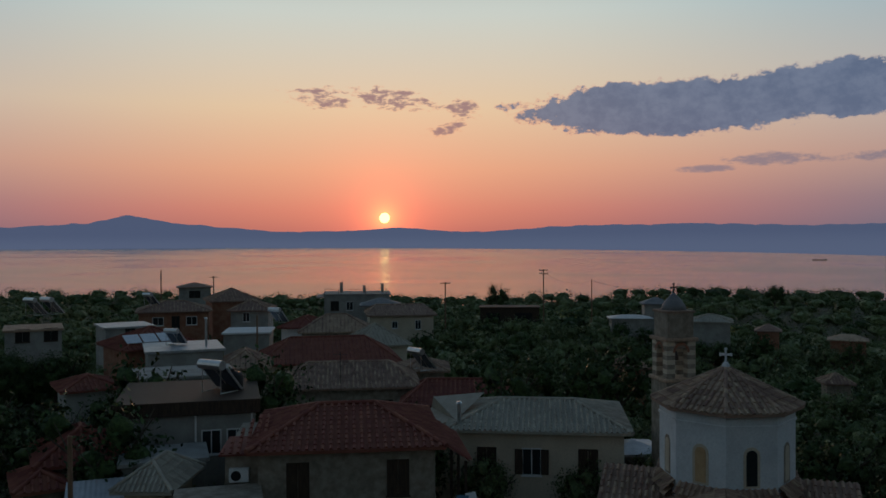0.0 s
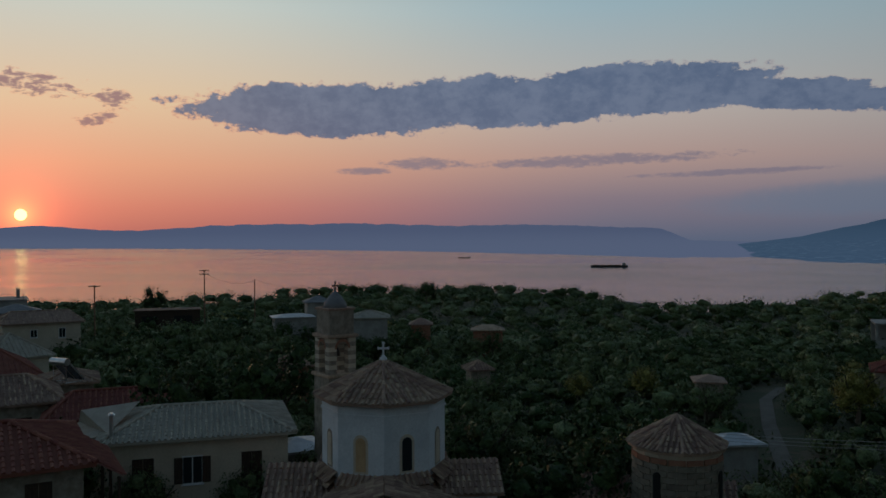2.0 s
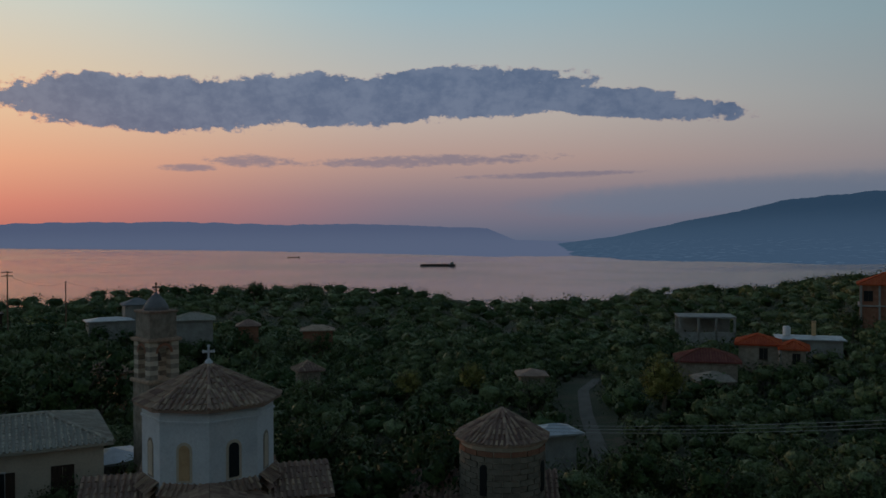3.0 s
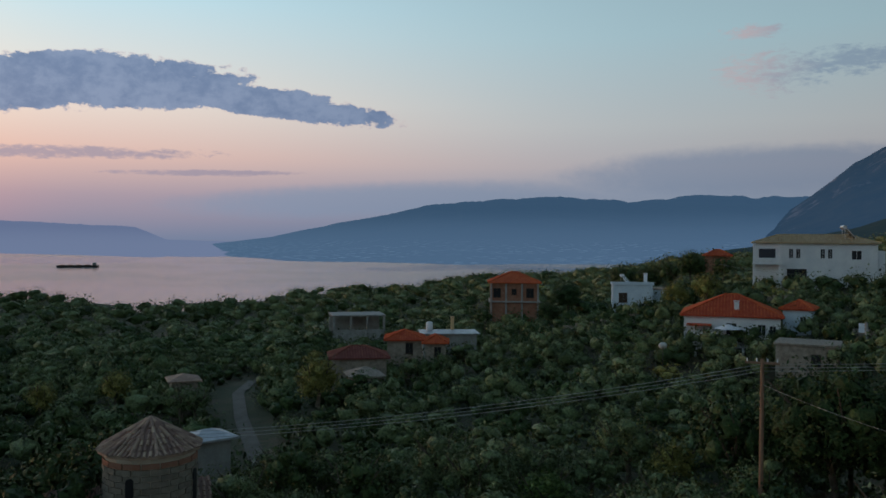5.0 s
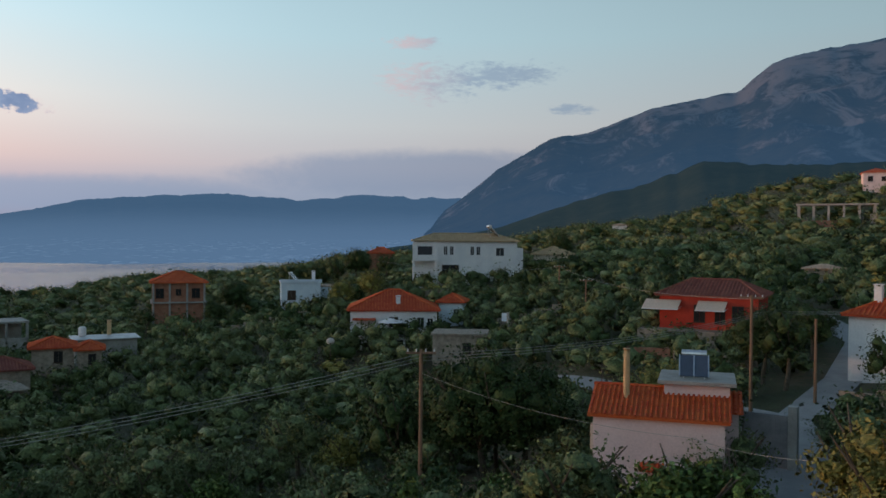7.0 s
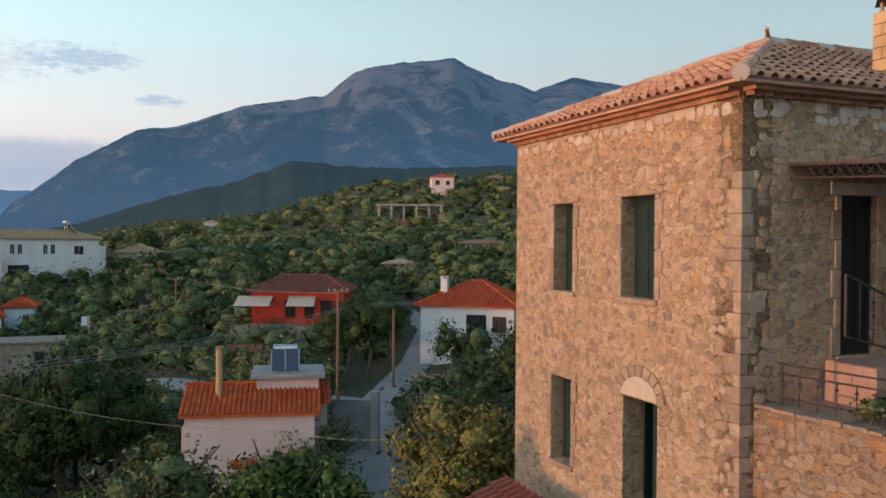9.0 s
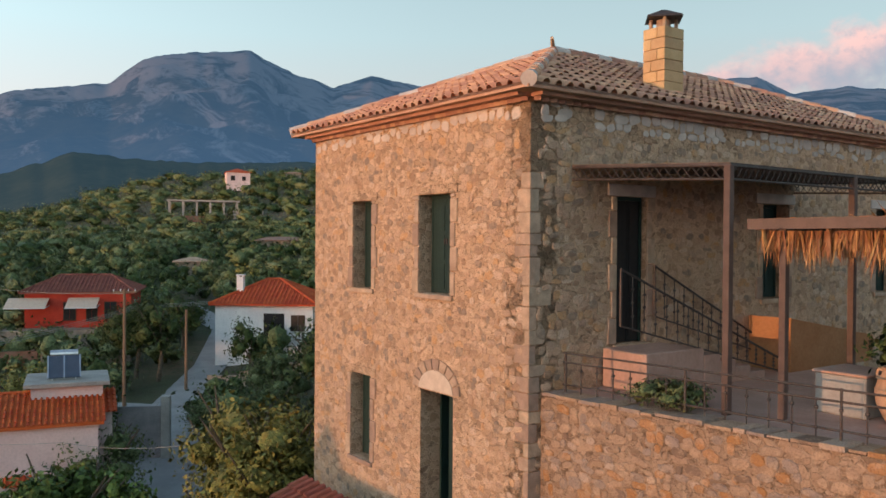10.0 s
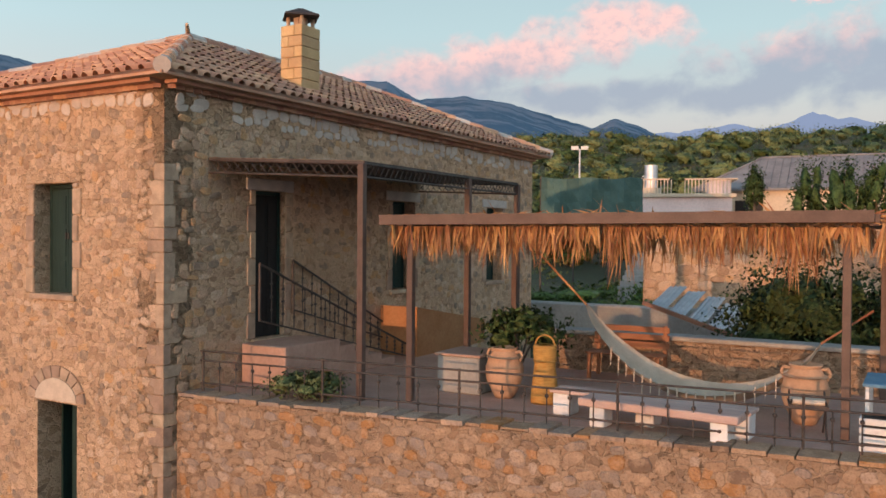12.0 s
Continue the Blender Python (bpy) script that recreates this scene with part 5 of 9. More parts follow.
def canopy():
    """Flat iron canopy over the side door, lattice fascia, slender posts."""
    e = empty("door_canopy", at_tower(-1.3, 4, TZ), 4.04)
    tagged(e, "dark iron canopy with lattice fascia over the side door", "canopy")
    inv = e.matrix_world.inverted() @ TWM
    c = [Vector((-0.02, -0.86, 1.16)), Vector((-2.55, -1.35, 1.05)), Vector((-2.35, -7.0, 1.08)), Vector((-0.02, -6.95, 1.18))]
    up = Vector((0, 0, TB))

    def put(bm, name, mat=None):
        bm.transform(inv)
        return part(name, bm, mat or M["iron"], e)

    bm = bmesh.new()
    hi = [bm.verts.new(p + up + Vector((0, 0, 0.03))) for p in c]
    lo = [bm.verts.new(p + up) for p in c]
    bm.faces.new(hi)
    bm.faces.new(lo)
    for i in range(4):
        bm.faces.new((lo[i], lo[(i + 1) % 4], hi[(i + 1) % 4], hi[i]))
    bmesh.ops.recalc_face_normals(bm, faces=bm.faces)
    put(bm, "deck")
    for a, b in ((c[0], c[1]), (c[1], c[2]), (c[2], c[3])):
        for dz in (-0.012, -0.2):
            bm = bmesh.new()
            tube(bm, a + up + Vector((0, 0, dz)), b + up + Vector((0, 0, dz)), 0.018)
            put(bm, "fascia_rail")
        n = int((b - a).length / 0.14)
        bm = bmesh.new()
        for k in range(n):
            p, q = a.lerp(b, k / n) + up, a.lerp(b, (k + 1) / n) + up
            tube(bm, p + Vector((0, 0, -0.02)), q + Vector((0, 0, -0.19)), 0.007, n=4)
            tube(bm, p + Vector((0, 0, -0.19)), q + Vector((0, 0, -0.02)), 0.007, n=4)
        put(bm, "lattice")
    for u, v, z in ((-2.52, 1.36, 1.05), (-2.42, 4.75, 1.06), (-2.36, 6.95, 1.08)):
        bm = boxes(((u - 0.05, -v - 0.05, TZ + TB), (u + 0.05, -v + 0.05, z - 0.01 + TB)), bevel=0.006)
        put(bm, "post", M["brown_steel"])


canopy()


def pergola():
    e = empty("thatched_pergola", at_tower(-6, 3, TZ), 4.04)
    tagged(e, "brown timber pergola roofed with ragged dry straw", "pergola")
    inv = e.matrix_world.inverted() @ TWM

    def put(bm, name, mat, label="", kind=""):
        bm.transform(inv)
        ob = part(name, bm, mat, e, label)
        if kind:
            ob["kind"] = kind
        return ob

    def P(u, dv, z):
        return at_edge(u, dv, z)

    posts = ((-3.12, 1.1), (-8.72, 1.15), (-3.3, 4.2), (-9.0, 4.2))
    for u, dv in posts:
        bm = bmesh.new()
        p = P(u, dv, TZ)
        box(bm, (p.x - 0.048, p.y - 0.048, TZ + TB), (p.x + 0.048, p.y + 0.048, 0.18 + TB), 0.006)
        put(bm, "post", M["brown_steel"])
    for a, b in ((P(-2.75, 0.9, 0.24), P(-9.0, 0.9, 0.28)), (P(-3.1, 4.2, 0.2), P(-9.2, 4.2, 0.24)), (P(-2.95, 1.1, 0.21), P(-3.1, 4.3, 0.21)), (P(-9.0, 1.1, 0.24), P(-9.1, 4.3, 0.24))):
        bm = bmesh.new()
        d = (b - a).normalized()
        s = Vector((-d.y, d.x, 0)) * 0.05
        q = [a + s, a - s, b - s, b + s]
        lo = [bm.verts.new(v + Vector((0, 0, -0.07))) for v in q]
        hi = [bm.verts.new(v + Vector((0, 0, 0.07))) for v in q]
        bm.faces.new(hi)
        bm.faces.new(lo[::-1])
        for i in range(4):
            bm.faces.new((lo[i], lo[(i + 1) % 4], hi[(i + 1) % 4], hi[i]))
        bmesh.ops.recalc_face_normals(bm, faces=bm.faces)
        put(bm, "beam", M["brown_steel"])
    for k in range(9):
        u = -3.2 - k * 0.7
        bm = bmesh.new()
        tube(bm, P(u, 0.95, 0.25), P(u, 4.3, 0.25), 0.035)
        put(bm, "rafter", M["brown_steel"])
    rng = random.Random(33)
    # straw mat: many thin blades, lying on top and hanging over the edges
    vs, fs = [], []

    def blade(p, d, length, w):
        d = d.normalized()
        s = d.cross(Vector((rng.uniform(-1, 1), rng.uniform(-1, 1), rng.uniform(-0.3, 0.3)))).normalized() * w
        bend = Vector((rng.uniform(-0.05, 0.05), rng.uniform(-0.05, 0.05), -0.05))
        m = p + d * length * 0.5 + bend
        q = p + d * length + bend * 2
        b = len(vs)
        vs.extend([p - s, p + s, m + s, m - s, q])
        fs.extend([(b, b + 1, b + 2, b + 3), (b + 3, b + 2, b + 4)])

    for k in range(5200):
        u, dv = rng.uniform(-8.95, -2.95), 1.12 + 3.1 * rng.random() ** 1.5
        blade(P(u, dv, 0.29 + rng.uniform(-0.02, 0.04)), Vector((rng.uniform(-1, 1), rng.uniform(-0.9, 0.25), rng.uniform(-0.06, 0.1))), rng.uniform(0.2, 0.45), 0.012)
    for k in range(1900):
        u = rng.uniform(-8.95, -2.9)
        clump = 0.5 + 0.75 * noise.noise((u * 1.9, 0, 0)) + 0.5 * noise.noise((u * 5.3, 3, 0))
        row = rng.random()
        dv = 1.02 + rng.uniform(0, 0.12) if row < 0.6 else rng.uniform(1.2, 4.2)
        blade(P(u, dv, 0.15), Vector((rng.uniform(-0.25, 0.25), rng.uniform(-0.12, 0.12), -1)), max(0.06, 0.62 * clump * rng.uniform(0.5, 1.25)), 0.013)
    for k in range(500):
        dv = rng.uniform(0.95, 4.2)
        blade(P(-2.9 if k % 2 else -9.1, dv, 0.2), Vector((rng.uniform(-0.2, 0.2), rng.uniform(-0.2, 0.2), -1)), rng.uniform(0.15, 0.5), 0.013)
    me = bpy.data.meshes.new("straw")
    me.from_pydata([tuple(inv @ v) for v in vs], [], fs)
    me.materials.append(M["straw"])
    ob = new("straw", me)
    ob.parent = e
    tagged(ob, "ragged dry straw thatch", kind="stuff")


pergola()


def lathe(bm, profile, n=24, m=Matrix.Identity(4)):
    rings = []
    for r, z in profile:
        rings.append([bm.verts.new(m @ Vector((r * math.cos(2 * math.pi * k / n), r * math.sin(2 * math.pi * k / n), z))) for k in range(n)])
    for a, b in zip(rings, rings[1:]):
        for k in range(n):
            f = bm.faces.new((a[k], a[(k + 1) % n], b[(k + 1) % n], b[k]))
            f.smooth = True
    bm.faces.new(rings[0][::-1])


def on_terrace(name, label, category, u, v, z=TZ, rz=0.0):
    e = empty(name, at_tower(u, v, z), 4.04 + rz)
    tagged(e, label, category)
    return e


JAR = [(0.14, 0), (0.2, 0.1), (0.29, 0.3), (0.31, 0.45), (0.27, 0.62), (0.2, 0.74), (0.19, 0.77), (0.215, 0.79), (0.215, 0.81), (0.18, 0.81), (0.17, 0.7), (0.1, 0.6)]


def terrace_things():
    for k, (u, v, s) in enumerate(((-4.16, 2.7, 0.92), (-8.2, 3.2, 0.95))):
        e = on_terrace("clay_jar", "large terracotta storage jar on the terrace", "jar", u, v)
        bm = bmesh.new()
        lathe(bm, [(r * s, z * s) for r, z in JAR])
        part("body", bm, M["terracotta"], e)
        bm = bmesh.new()
        for zz in (0.5, 0.66):
            lathe(bm, [(0.3 * s, zz * s - 0.01), ((0.305 if zz < 0.6 else 0.262) * s + 0.012, zz * s), (0.24 * s, zz * s + 0.012)])
        part("band", bm, M["terracotta"], e)
        for sx in (-1, 1):
            bm = bmesh.new()
            pipe(bm, [(sx * 0.19 * s, 0, 0.74 * s), (sx * 0.28 * s, 0, 0.76 * s), (sx * 0.31 * s, 0, 0.68 * s), (sx * 0.26 * s, 0, 0.6 * s)], 0.02)
            part("lug", bm, M["terracotta"], e)
    e = on_terrace("masonry_block", "squat cement rendered block beside a jar", "block", -3.42, 3.0)
    part("body", boxes(((-0.36, -0.4, 0), (0.36, 0.4, 0.56)), bevel=0.02), M["concrete"], e)
    part("cap", boxes(((-0.39, -0.43, 0.561), (0.39, 0.43, 0.6)), bevel=0.012), M["pink_step"], e)
    e = on_terrace("wicker_basket", "tall golden wicker lantern basket with a handle", "basket", -4.82, 2.65)
    bm = bmesh.new()
    lathe(bm, [(0.2, 0), (0.2, 0.1), (0.17, 0.4), (0.15, 0.55), (0.17, 0.7), (0.165, 0.83), (0.12, 0.83)])
    part("body", bm, M["wicker"], e)
    for k in range(9):
        bm = bmesh.new()
        z = 0.04 + k * 0.095
        r = 0.205 - 0.055 * min(1, z / 0.55) + (0.02 if z > 0.6 else 0)
        lathe(bm, [(r - 0.012, z - 0.015), (r + 0.006, z), (r - 0.012, z + 0.015)], 20)
        part("weave_band", bm, M["wicker"], e)
    bm = bmesh.new()
    pipe(bm, [(0.15 * math.cos(math.pi * k / 10), 0, 0.82 + 0.15 * math.sin(math.pi * k / 10)) for k in range(11)], 0.014)
    part("handle", bm, M["wicker"], e)["kind"] = "stuff"
    # long low bench on white blocks
    e = on_terrace("low_bench", "long pinkish plank bench on whitewashed blocks", "bench", -6.5, 2.05, rz=-4)
    for x in (-1.15, -0.0, 1.15):
        part("block", boxes(((x - 0.12, -0.16, 0), (x + 0.12, 0.16, 0.3)), bevel=0.015), M["white_wall"], e)
    for k in range(3):
        part("plank", boxes(((-1.3, -0.2 + k * 0.137, 0.3), (1.3, -0.2 + k * 0.137 + 0.128, 0.345)), bevel=0.008), M["plank"], e)
    e = on_terrace("low_bench", "pinkish plank bench with a shadowed underside", "bench", -6.75, 1.62, rz=-4)
    for x in (-0.75, 0.75):
        part("block", boxes(((x - 0.1, -0.14, 0), (x + 0.1, 0.14, 0.26)), bevel=0.015), M["white_wall"], e)
    part("seat_slab", boxes(((-0.98, -0.2, 0.26), (0.98, 0.2, 0.36)), bevel=0.015), M["plank"], e)
    # wooden bench by the parapet
    e = on_terrace("wooden_bench", "reddish slatted wooden bench by the parapet", "bench", -5.2, 5.3)
    for k in range(3):
        part("seat_slat", boxes(((-0.65, -0.1 + k * 0.14, 0.42), (0.65, k * 0.14 + 0.02, 0.45)), bevel=0.005), M["bench_wood"], e)
        part("back_slat", boxes(((-0.65, -0.2, 0.52 + k * 0.13), (0.65, -0.17, 0.62 + k * 0.13)), bevel=0.005), M["bench_wood"], e)
    for x in (-0.58, 0.58):
        part("leg", boxes(((x - 0.03, -0.22, 0), (x + 0.03, -0.165, 0.9)), ((x - 0.03, 0.24, 0), (x + 0.03, 0.3, 0.419)), bevel=0.004), M["bench_wood"], e)
    # hammock: a net between two ropes
    e = on_terrace("hammock", "cream netted hammock slung under the pergola", "hammock", -6.7, 3.2)
    inv = e.matrix_world.inverted()
    a, b = inv @ at_tower(-5.15, 3.45, -1.0), inv @ at_tower(-8.35, 3.45, -1.35)
    bm = bmesh.new()
    nu, nv = 26, 9
    grid = []
    for i in range(nu + 1):
        f = i / nu
        sag = 4 * f * (1 - f)
        c = a.lerp(b, f) - Vector((0, 0, 1.05 * sag ** 0.8))
        w = 0.04 + 0.46 * sag ** 0.7
        grid.append([bm.verts.new(c + Vector((0.0, (j / nv - 0.5) * 2 * w, 0.35 * w * (2 * j / nv - 1) ** 2 - (0.03 if j % 2 else 0)))) for j in range(nv + 1)])
    for i in range(nu):
        for j in range(nv):
            f = bm.faces.new((grid[i][j], grid[i + 1][j], grid[i + 1][j + 1], grid[i][j + 1]))
            f.smooth = True
    part("bed", bm, M["linen"], e)
    bm = bmesh.new()
    for i in range(0, nu + 1):
        f = i / nu
        sag = 4 * f * (1 - f)
        if 0.12 < f < 0.88:
            c = a.lerp(b, f) - Vector((0, 0, 1.05 * sag ** 0.8))
            w = 0.04 + 0.46 * sag ** 0.7
            top = c + Vector((0, w, 0.35 * w))
            tube(bm, top, top + Vector((0, 0.02, -0.2 - 0.05 * (i % 3))), 0.012, 0.004, 5)
    fr = part("fringe", bm, M["linen"], e)
    fr["kind"] = "stuff"
    bm = bmesh.new()
    tube(bm, a, inv @ at_tower(-4.0, 3.4, 0.15), 0.016)
    part("rope", bm, M["straw"], e)
    bm = bmesh.new()
    tube(bm, b, inv @ at_tower(-8.95, 3.6, -0.9), 0.016)
    part("rope", bm, M["straw"], e)
    # folding chair with a checked cushion
    e = on_terrace("folding_chair", "small folding iron chair with a checked cushion", "chair", -8.3, 2.55, rz=10)
    for sx in (-0.2, 0.2):
        bm = bmesh.new()
        pipe(bm, [(sx, 0.22, 0), (sx, -0.15, 0.45), (sx, -0.2, 0.5)], 0.012)
        part("leg", bm, M["iron"], e)
        bm = bmesh.new()
        pipe(bm, [(sx * 0.95, -0.2, 0), (sx * 0.95, 0.2, 0.45)], 0.012)
        part("leg", bm, M["iron"], e)
    part("seat", boxes(((-0.22, -0.2, 0.36), (0.22, 0.2, 0.39))), M["iron"], e)
    part("cushion", boxes(((-0.2, -0.18, 0.39), (0.2, 0.18, 0.45)), bevel=0.02), M["linen"], e)
    # white crate and blue sheet at the far end
    e = on_terrace("crate", "white slatted plastic crate", "crate", -9.15, 2.1)
    for k in range(4):
        part("slat", boxes(((-0.25, -0.2, 0.02 + k * 0.1), (0.25, 0.2, 0.09 + k * 0.1)), bevel=0.006), M["white_paint"], e)
    # near-black block added for the shade inside the crate
    part("core", boxes(((-0.22, -0.17, 0.0), (0.22, 0.17, 0.4))), M["dark"], e)
    e = on_terrace("table", "folded blue cloth over a small table", "table", -9.3, 2.9)
    part("top", boxes(((-0.4, -0.5, 0.66), (0.4, 0.5, 0.7)), bevel=0.01), M["blue_cloth"], e)
    for sx in (-0.35, 0.35):
        for sy in (-0.45, 0.45):
            part("leg", boxes(((sx - 0.02, sy - 0.02, 0), (sx + 0.02, sy + 0.02, 0.66))), M["white_paint"], e)


terrace_things()
lift = Matrix.Translation((0, 0.0, TB))
rubble(TW, lift, U1, FLOORZ, TOPZ - 0.3, [(a - 0.2, b + 0.2, c - 0.1, d + 0.2) for a, b, c, d in FRONT_HOLES] + [(1.7, 3.1, -2.7, -2.05), (-0.1, 0.12, -7, 3)],
       M["rubble"], 4, (0.4, 7.0, -1.2, 1.8), size=(0.08, 0.26), course=0.115, proud=0.009, bare=0.3)
side_m = Matrix(((0, -1, 0, 0), (-1, 0, 0, 0), (0, 0, 1, TB), (0, 0, 0, 1)))
rubble(TW, side_m, V1, FLOORZ, TOPZ - 0.42, [(a - 0.2, b + 0.2, c - 0.1, d + 0.2) for a, b, c, d in SIDE_HOLES] + [(-0.1, 0.12, -7, 3)],
       M["rubble"], 9, (0.4, 9.0, -2.2, 1.7), size=(0.08, 0.28), course=0.12, proud=0.01, bare=0.26)
rubble(TW, side_m, V1, TOPZ - 0.4, TOPZ + 0.05, [(-0.1, 0.12, -7, 3)], M["pale_stone"], 19, (0, 0, 0, 0), size=(0.12, 0.34), course=0.14, proud=0.009)
rubble(TW, lift, U1, TOPZ - 0.3, TOPZ + 0.05, [(-0.1, 0.12, -7, 3)], M["pale_stone"], 20, (0, 0, 0, 0), size=(0.12, 0.34), course=0.14, proud=0.009)


# ---------------------------------------------------------------- small fittings used on many houses
def solar_heater(p, rz, s=1.0, label="solar water heater with a bright steel tank"):
    e = empty("solar_heater", p, rz)
    tagged(e, label, "solar heater", "rooftop solar heaters")
    bm = bmesh.new()
    box(bm, (-0.95 * s, -0.04, 0), (0.95 * s, 0.04, 1.75 * s), 0.01)
    bm.transform(Matrix.Translation((0, -0.75 * s, 0.15)) @ Matrix.Rotation(radians(-42), 4, "X"))
    part("panel", bm, M["solar"], e)
    bm = bmesh.new()
    for x in (-0.97 * s, 0.0, 0.97 * s):
        box(bm, (x - 0.03, -0.055, 0), (x + 0.03, 0.055, 1.77 * s))
    bm.transform(Matrix.Translation((0, -0.75 * s, 0.15)) @ Matrix.Rotation(radians(-42), 4, "X"))
    part("panel_frame", bm, M["steel"], e)
    bm = bmesh.new()
    tube(bm, (-0.85 * s, 0.62 * s, 1.62 * s), (0.85 * s, 0.62 * s, 1.62 * s), 0.27 * s, n=14)
    part("tank", bm, M["steel"], e)
    for x in (-0.7 * s, 0.7 * s):
        bm = bmesh.new()
        tube(bm, (x, 0.62 * s, 0), (x, 0.62 * s, 1.4 * s), 0.025)
        tube(bm, (x, -0.7 * s, 0.05), (x, 0.62 * s, 0.05), 0.025)
        part("stand", bm, M["steel"], e)
    return e


def roof_pos(h, x, y, z):
    return h.matrix_world @ Vector((x, y, z))


def antenna(p, h=2.2, rz=0):
    e = empty("antenna", p, rz)
    tagged(e, "thin rooftop television antenna", "antenna", "rooftop antennas")
    bm = bmesh.new()
    tube(bm, (0, 0, 0), (0, 0, h), 0.025)
    part("mast", bm, M["iron"], e)
    bm = bmesh.new()
    tube(bm, (-0.5, 0, h * 0.93), (0.5, 0, h * 0.93), 0.012)
    for k in range(6):
        tube(bm, (-0.45 + k * 0.18, -0.25, h * 0.93), (-0.45 + k * 0.18, 0.25, h * 0.93), 0.008, n=4)
    part("dipole_array", bm, M["iron"], e)


# ---------------------------------------------------------------- village towards the sunset
def village():
    W = "shutter"
    h1 = house("stone_cottage", "rubble stone cottage under a red tiled hip roof", -6.6, 36.6, -8.98, 7.7, 7.6, 0, 5.0, 1.18, M["stone_wall"], M["red_tile"], ridge=1.3,
               wins=[(-2.15, 2.9, 0.85, 1.45, W), (2.2, 2.9, 0.85, 1.45, W)], pitch_w=0.34, course=0.42, rad=0.09)
    # lower wing and porch of the same house
    bm = boxes(((-5.35, -3.0, -3), (-3.86, 3.4, 4.7)))
    part("wing", bm, M["stone_wall"], h1)
    bm = bmesh.new()
    tile_slope(bm, [Vector((-5.6, -3.3, 4.75)), Vector((-3.9, -3.3, 4.75)), Vector((-3.7, 0, 5.75)), Vector((-4.3, 0, 5.7))], 0.34, 0.42, 0.09)
    box(bm, (-5.6, -3.3, 4.66), (-3.87, 0.2, 4.74))
    part("wing_roof", bm, M["red_tile"], h1)
    bm = bmesh.new()
    tile_slope(bm, [Vector((5.6, -2.6, 3.9)), Vector((5.6, 3.2, 3.9)), Vector((3.9, 3.2, 5.0)), Vector((3.9, -2.6, 5.0))], 0.34, 0.42, 0.09)
    q = [bm.verts.new(p) for p in ((5.6, -2.6, 3.88), (5.6, 3.2, 3.88), (3.87, 3.2, 4.98), (3.87, -2.6, 4.98))]
    bm.faces.new(q)
    part("porch_roof", bm, M["red_tile"], h1)
    for y in (-2.4, 0.2, 3.0):
        part("porch_post", boxes(((5.35, y - 0.06, -3), (5.47, y + 0.06, 3.86))), M["dark_wood"], h1)
    bm = boxes(((-5.15, -3.3, 3.5), (-4.3, -3.02, 4.1)), bevel=0.02)
    ac = part("air_conditioner", bm, M["white_paint"], h1)
    bm = bmesh.new()
    tube(bm, (-4.85, -3.302, 3.8), (-4.85, -3.32, 3.8), 0.22, n=16)
    part("fan_grille", bm, M["dark"], ac)
    # wooden garden table and chairs by the porch
    for k, (x, y, c) in enumerate(((5.0, -3.6, "blue_cloth"), (5.8, -3.2, "white_paint"))):
        e = empty("garden_chair", roof_pos(h1, x, y, 1.4), 40 * k - 10)
        tagged(e, "reclining garden chair with slatted canvas back", "chair", "garden chairs")
        part("seat", boxes(((-0.28, -0.25, 0.38), (0.28, 0.25, 0.43)), bevel=0.01), M[c], e)
        bm = boxes(((-0.28, -0.02, 0), (0.28, 0.02, 0.75)), bevel=0.01)
        bm.transform(Matrix.Translation((0, 0.24, 0.42)) @ Matrix.Rotation(radians(-28), 4, "X"))
        part("backrest", bm, M[c], e)
        for sx in (-0.25, 0.25):
            for sy in (-0.22, 0.22):
                part("leg", boxes(((sx - 0.02, sy - 0.02, -1.5), (sx + 0.02, sy + 0.02, 0.379))), M["dark_wood"], e)
    h3 = house("rendered_house", "grey rendered house under a pale tiled hip roof", 6.45, 46.5, -10.5, 9.4, 7.6, 0, 6.0, 1.0, M["cream_wall"], M["pale_tile"], ridge=2.1,
               wins=[(-2.85, 3.55, 0.95, 1.4, W), (-0.35, 3.55, 0.95, 1.4, "glass"), (2.75, 3.55, 0.95, 1.4, W)], pitch_w=0.3, course=0.42, rad=0.085)
    bm = boxes(((-6.6, -2.2, -3), (-4.71, 3.6, 5.7)))
    part("wing", bm, M["cream_wall"], h3)
    bm = bmesh.new()
    bm.faces.new([bm.verts.new(p) for p in ((-6.9, -2.5, 5.72), (-4.7, -2.5, 6.2), (-3.2, 0, 7.4), (-6.5, 1.5, 6.8), (-6.9, 3.7, 5.72))])
    part("wing_roof", bm, M["pale_tile"], h3)
    bm = bmesh.new()
    tube(bm, (-4.4, -3.6, 6.0), (-4.4, -3.6, 7.4), 0.11, n=10)
    tube(bm, (-4.4, -3.6, 7.4), (-4.4, -3.6, 7.52), 0.19, 0.1, n=10)
    part("flue", bm, M["steel"], h3)
    for s in (-0.72, 0.72):   # opened shutters of the middle window
        x = -0.35 + s * 1.0
        part("shutter", boxes(((x - 0.22, -3.87, 3.55), (x + 0.22, -3.83, 4.95)), bevel=0.006), M["dark_wood"], h3)
    house("red_roofed_house", "plain house under a broad red tiled hip roof", -7.75, 78.0, -11.2, 12.4, 9.0, 3, 6.0, 1.9, M["cream_wall"], M["red_tile"], course=0.8, pitch_w=0.4, ridge=3.6)
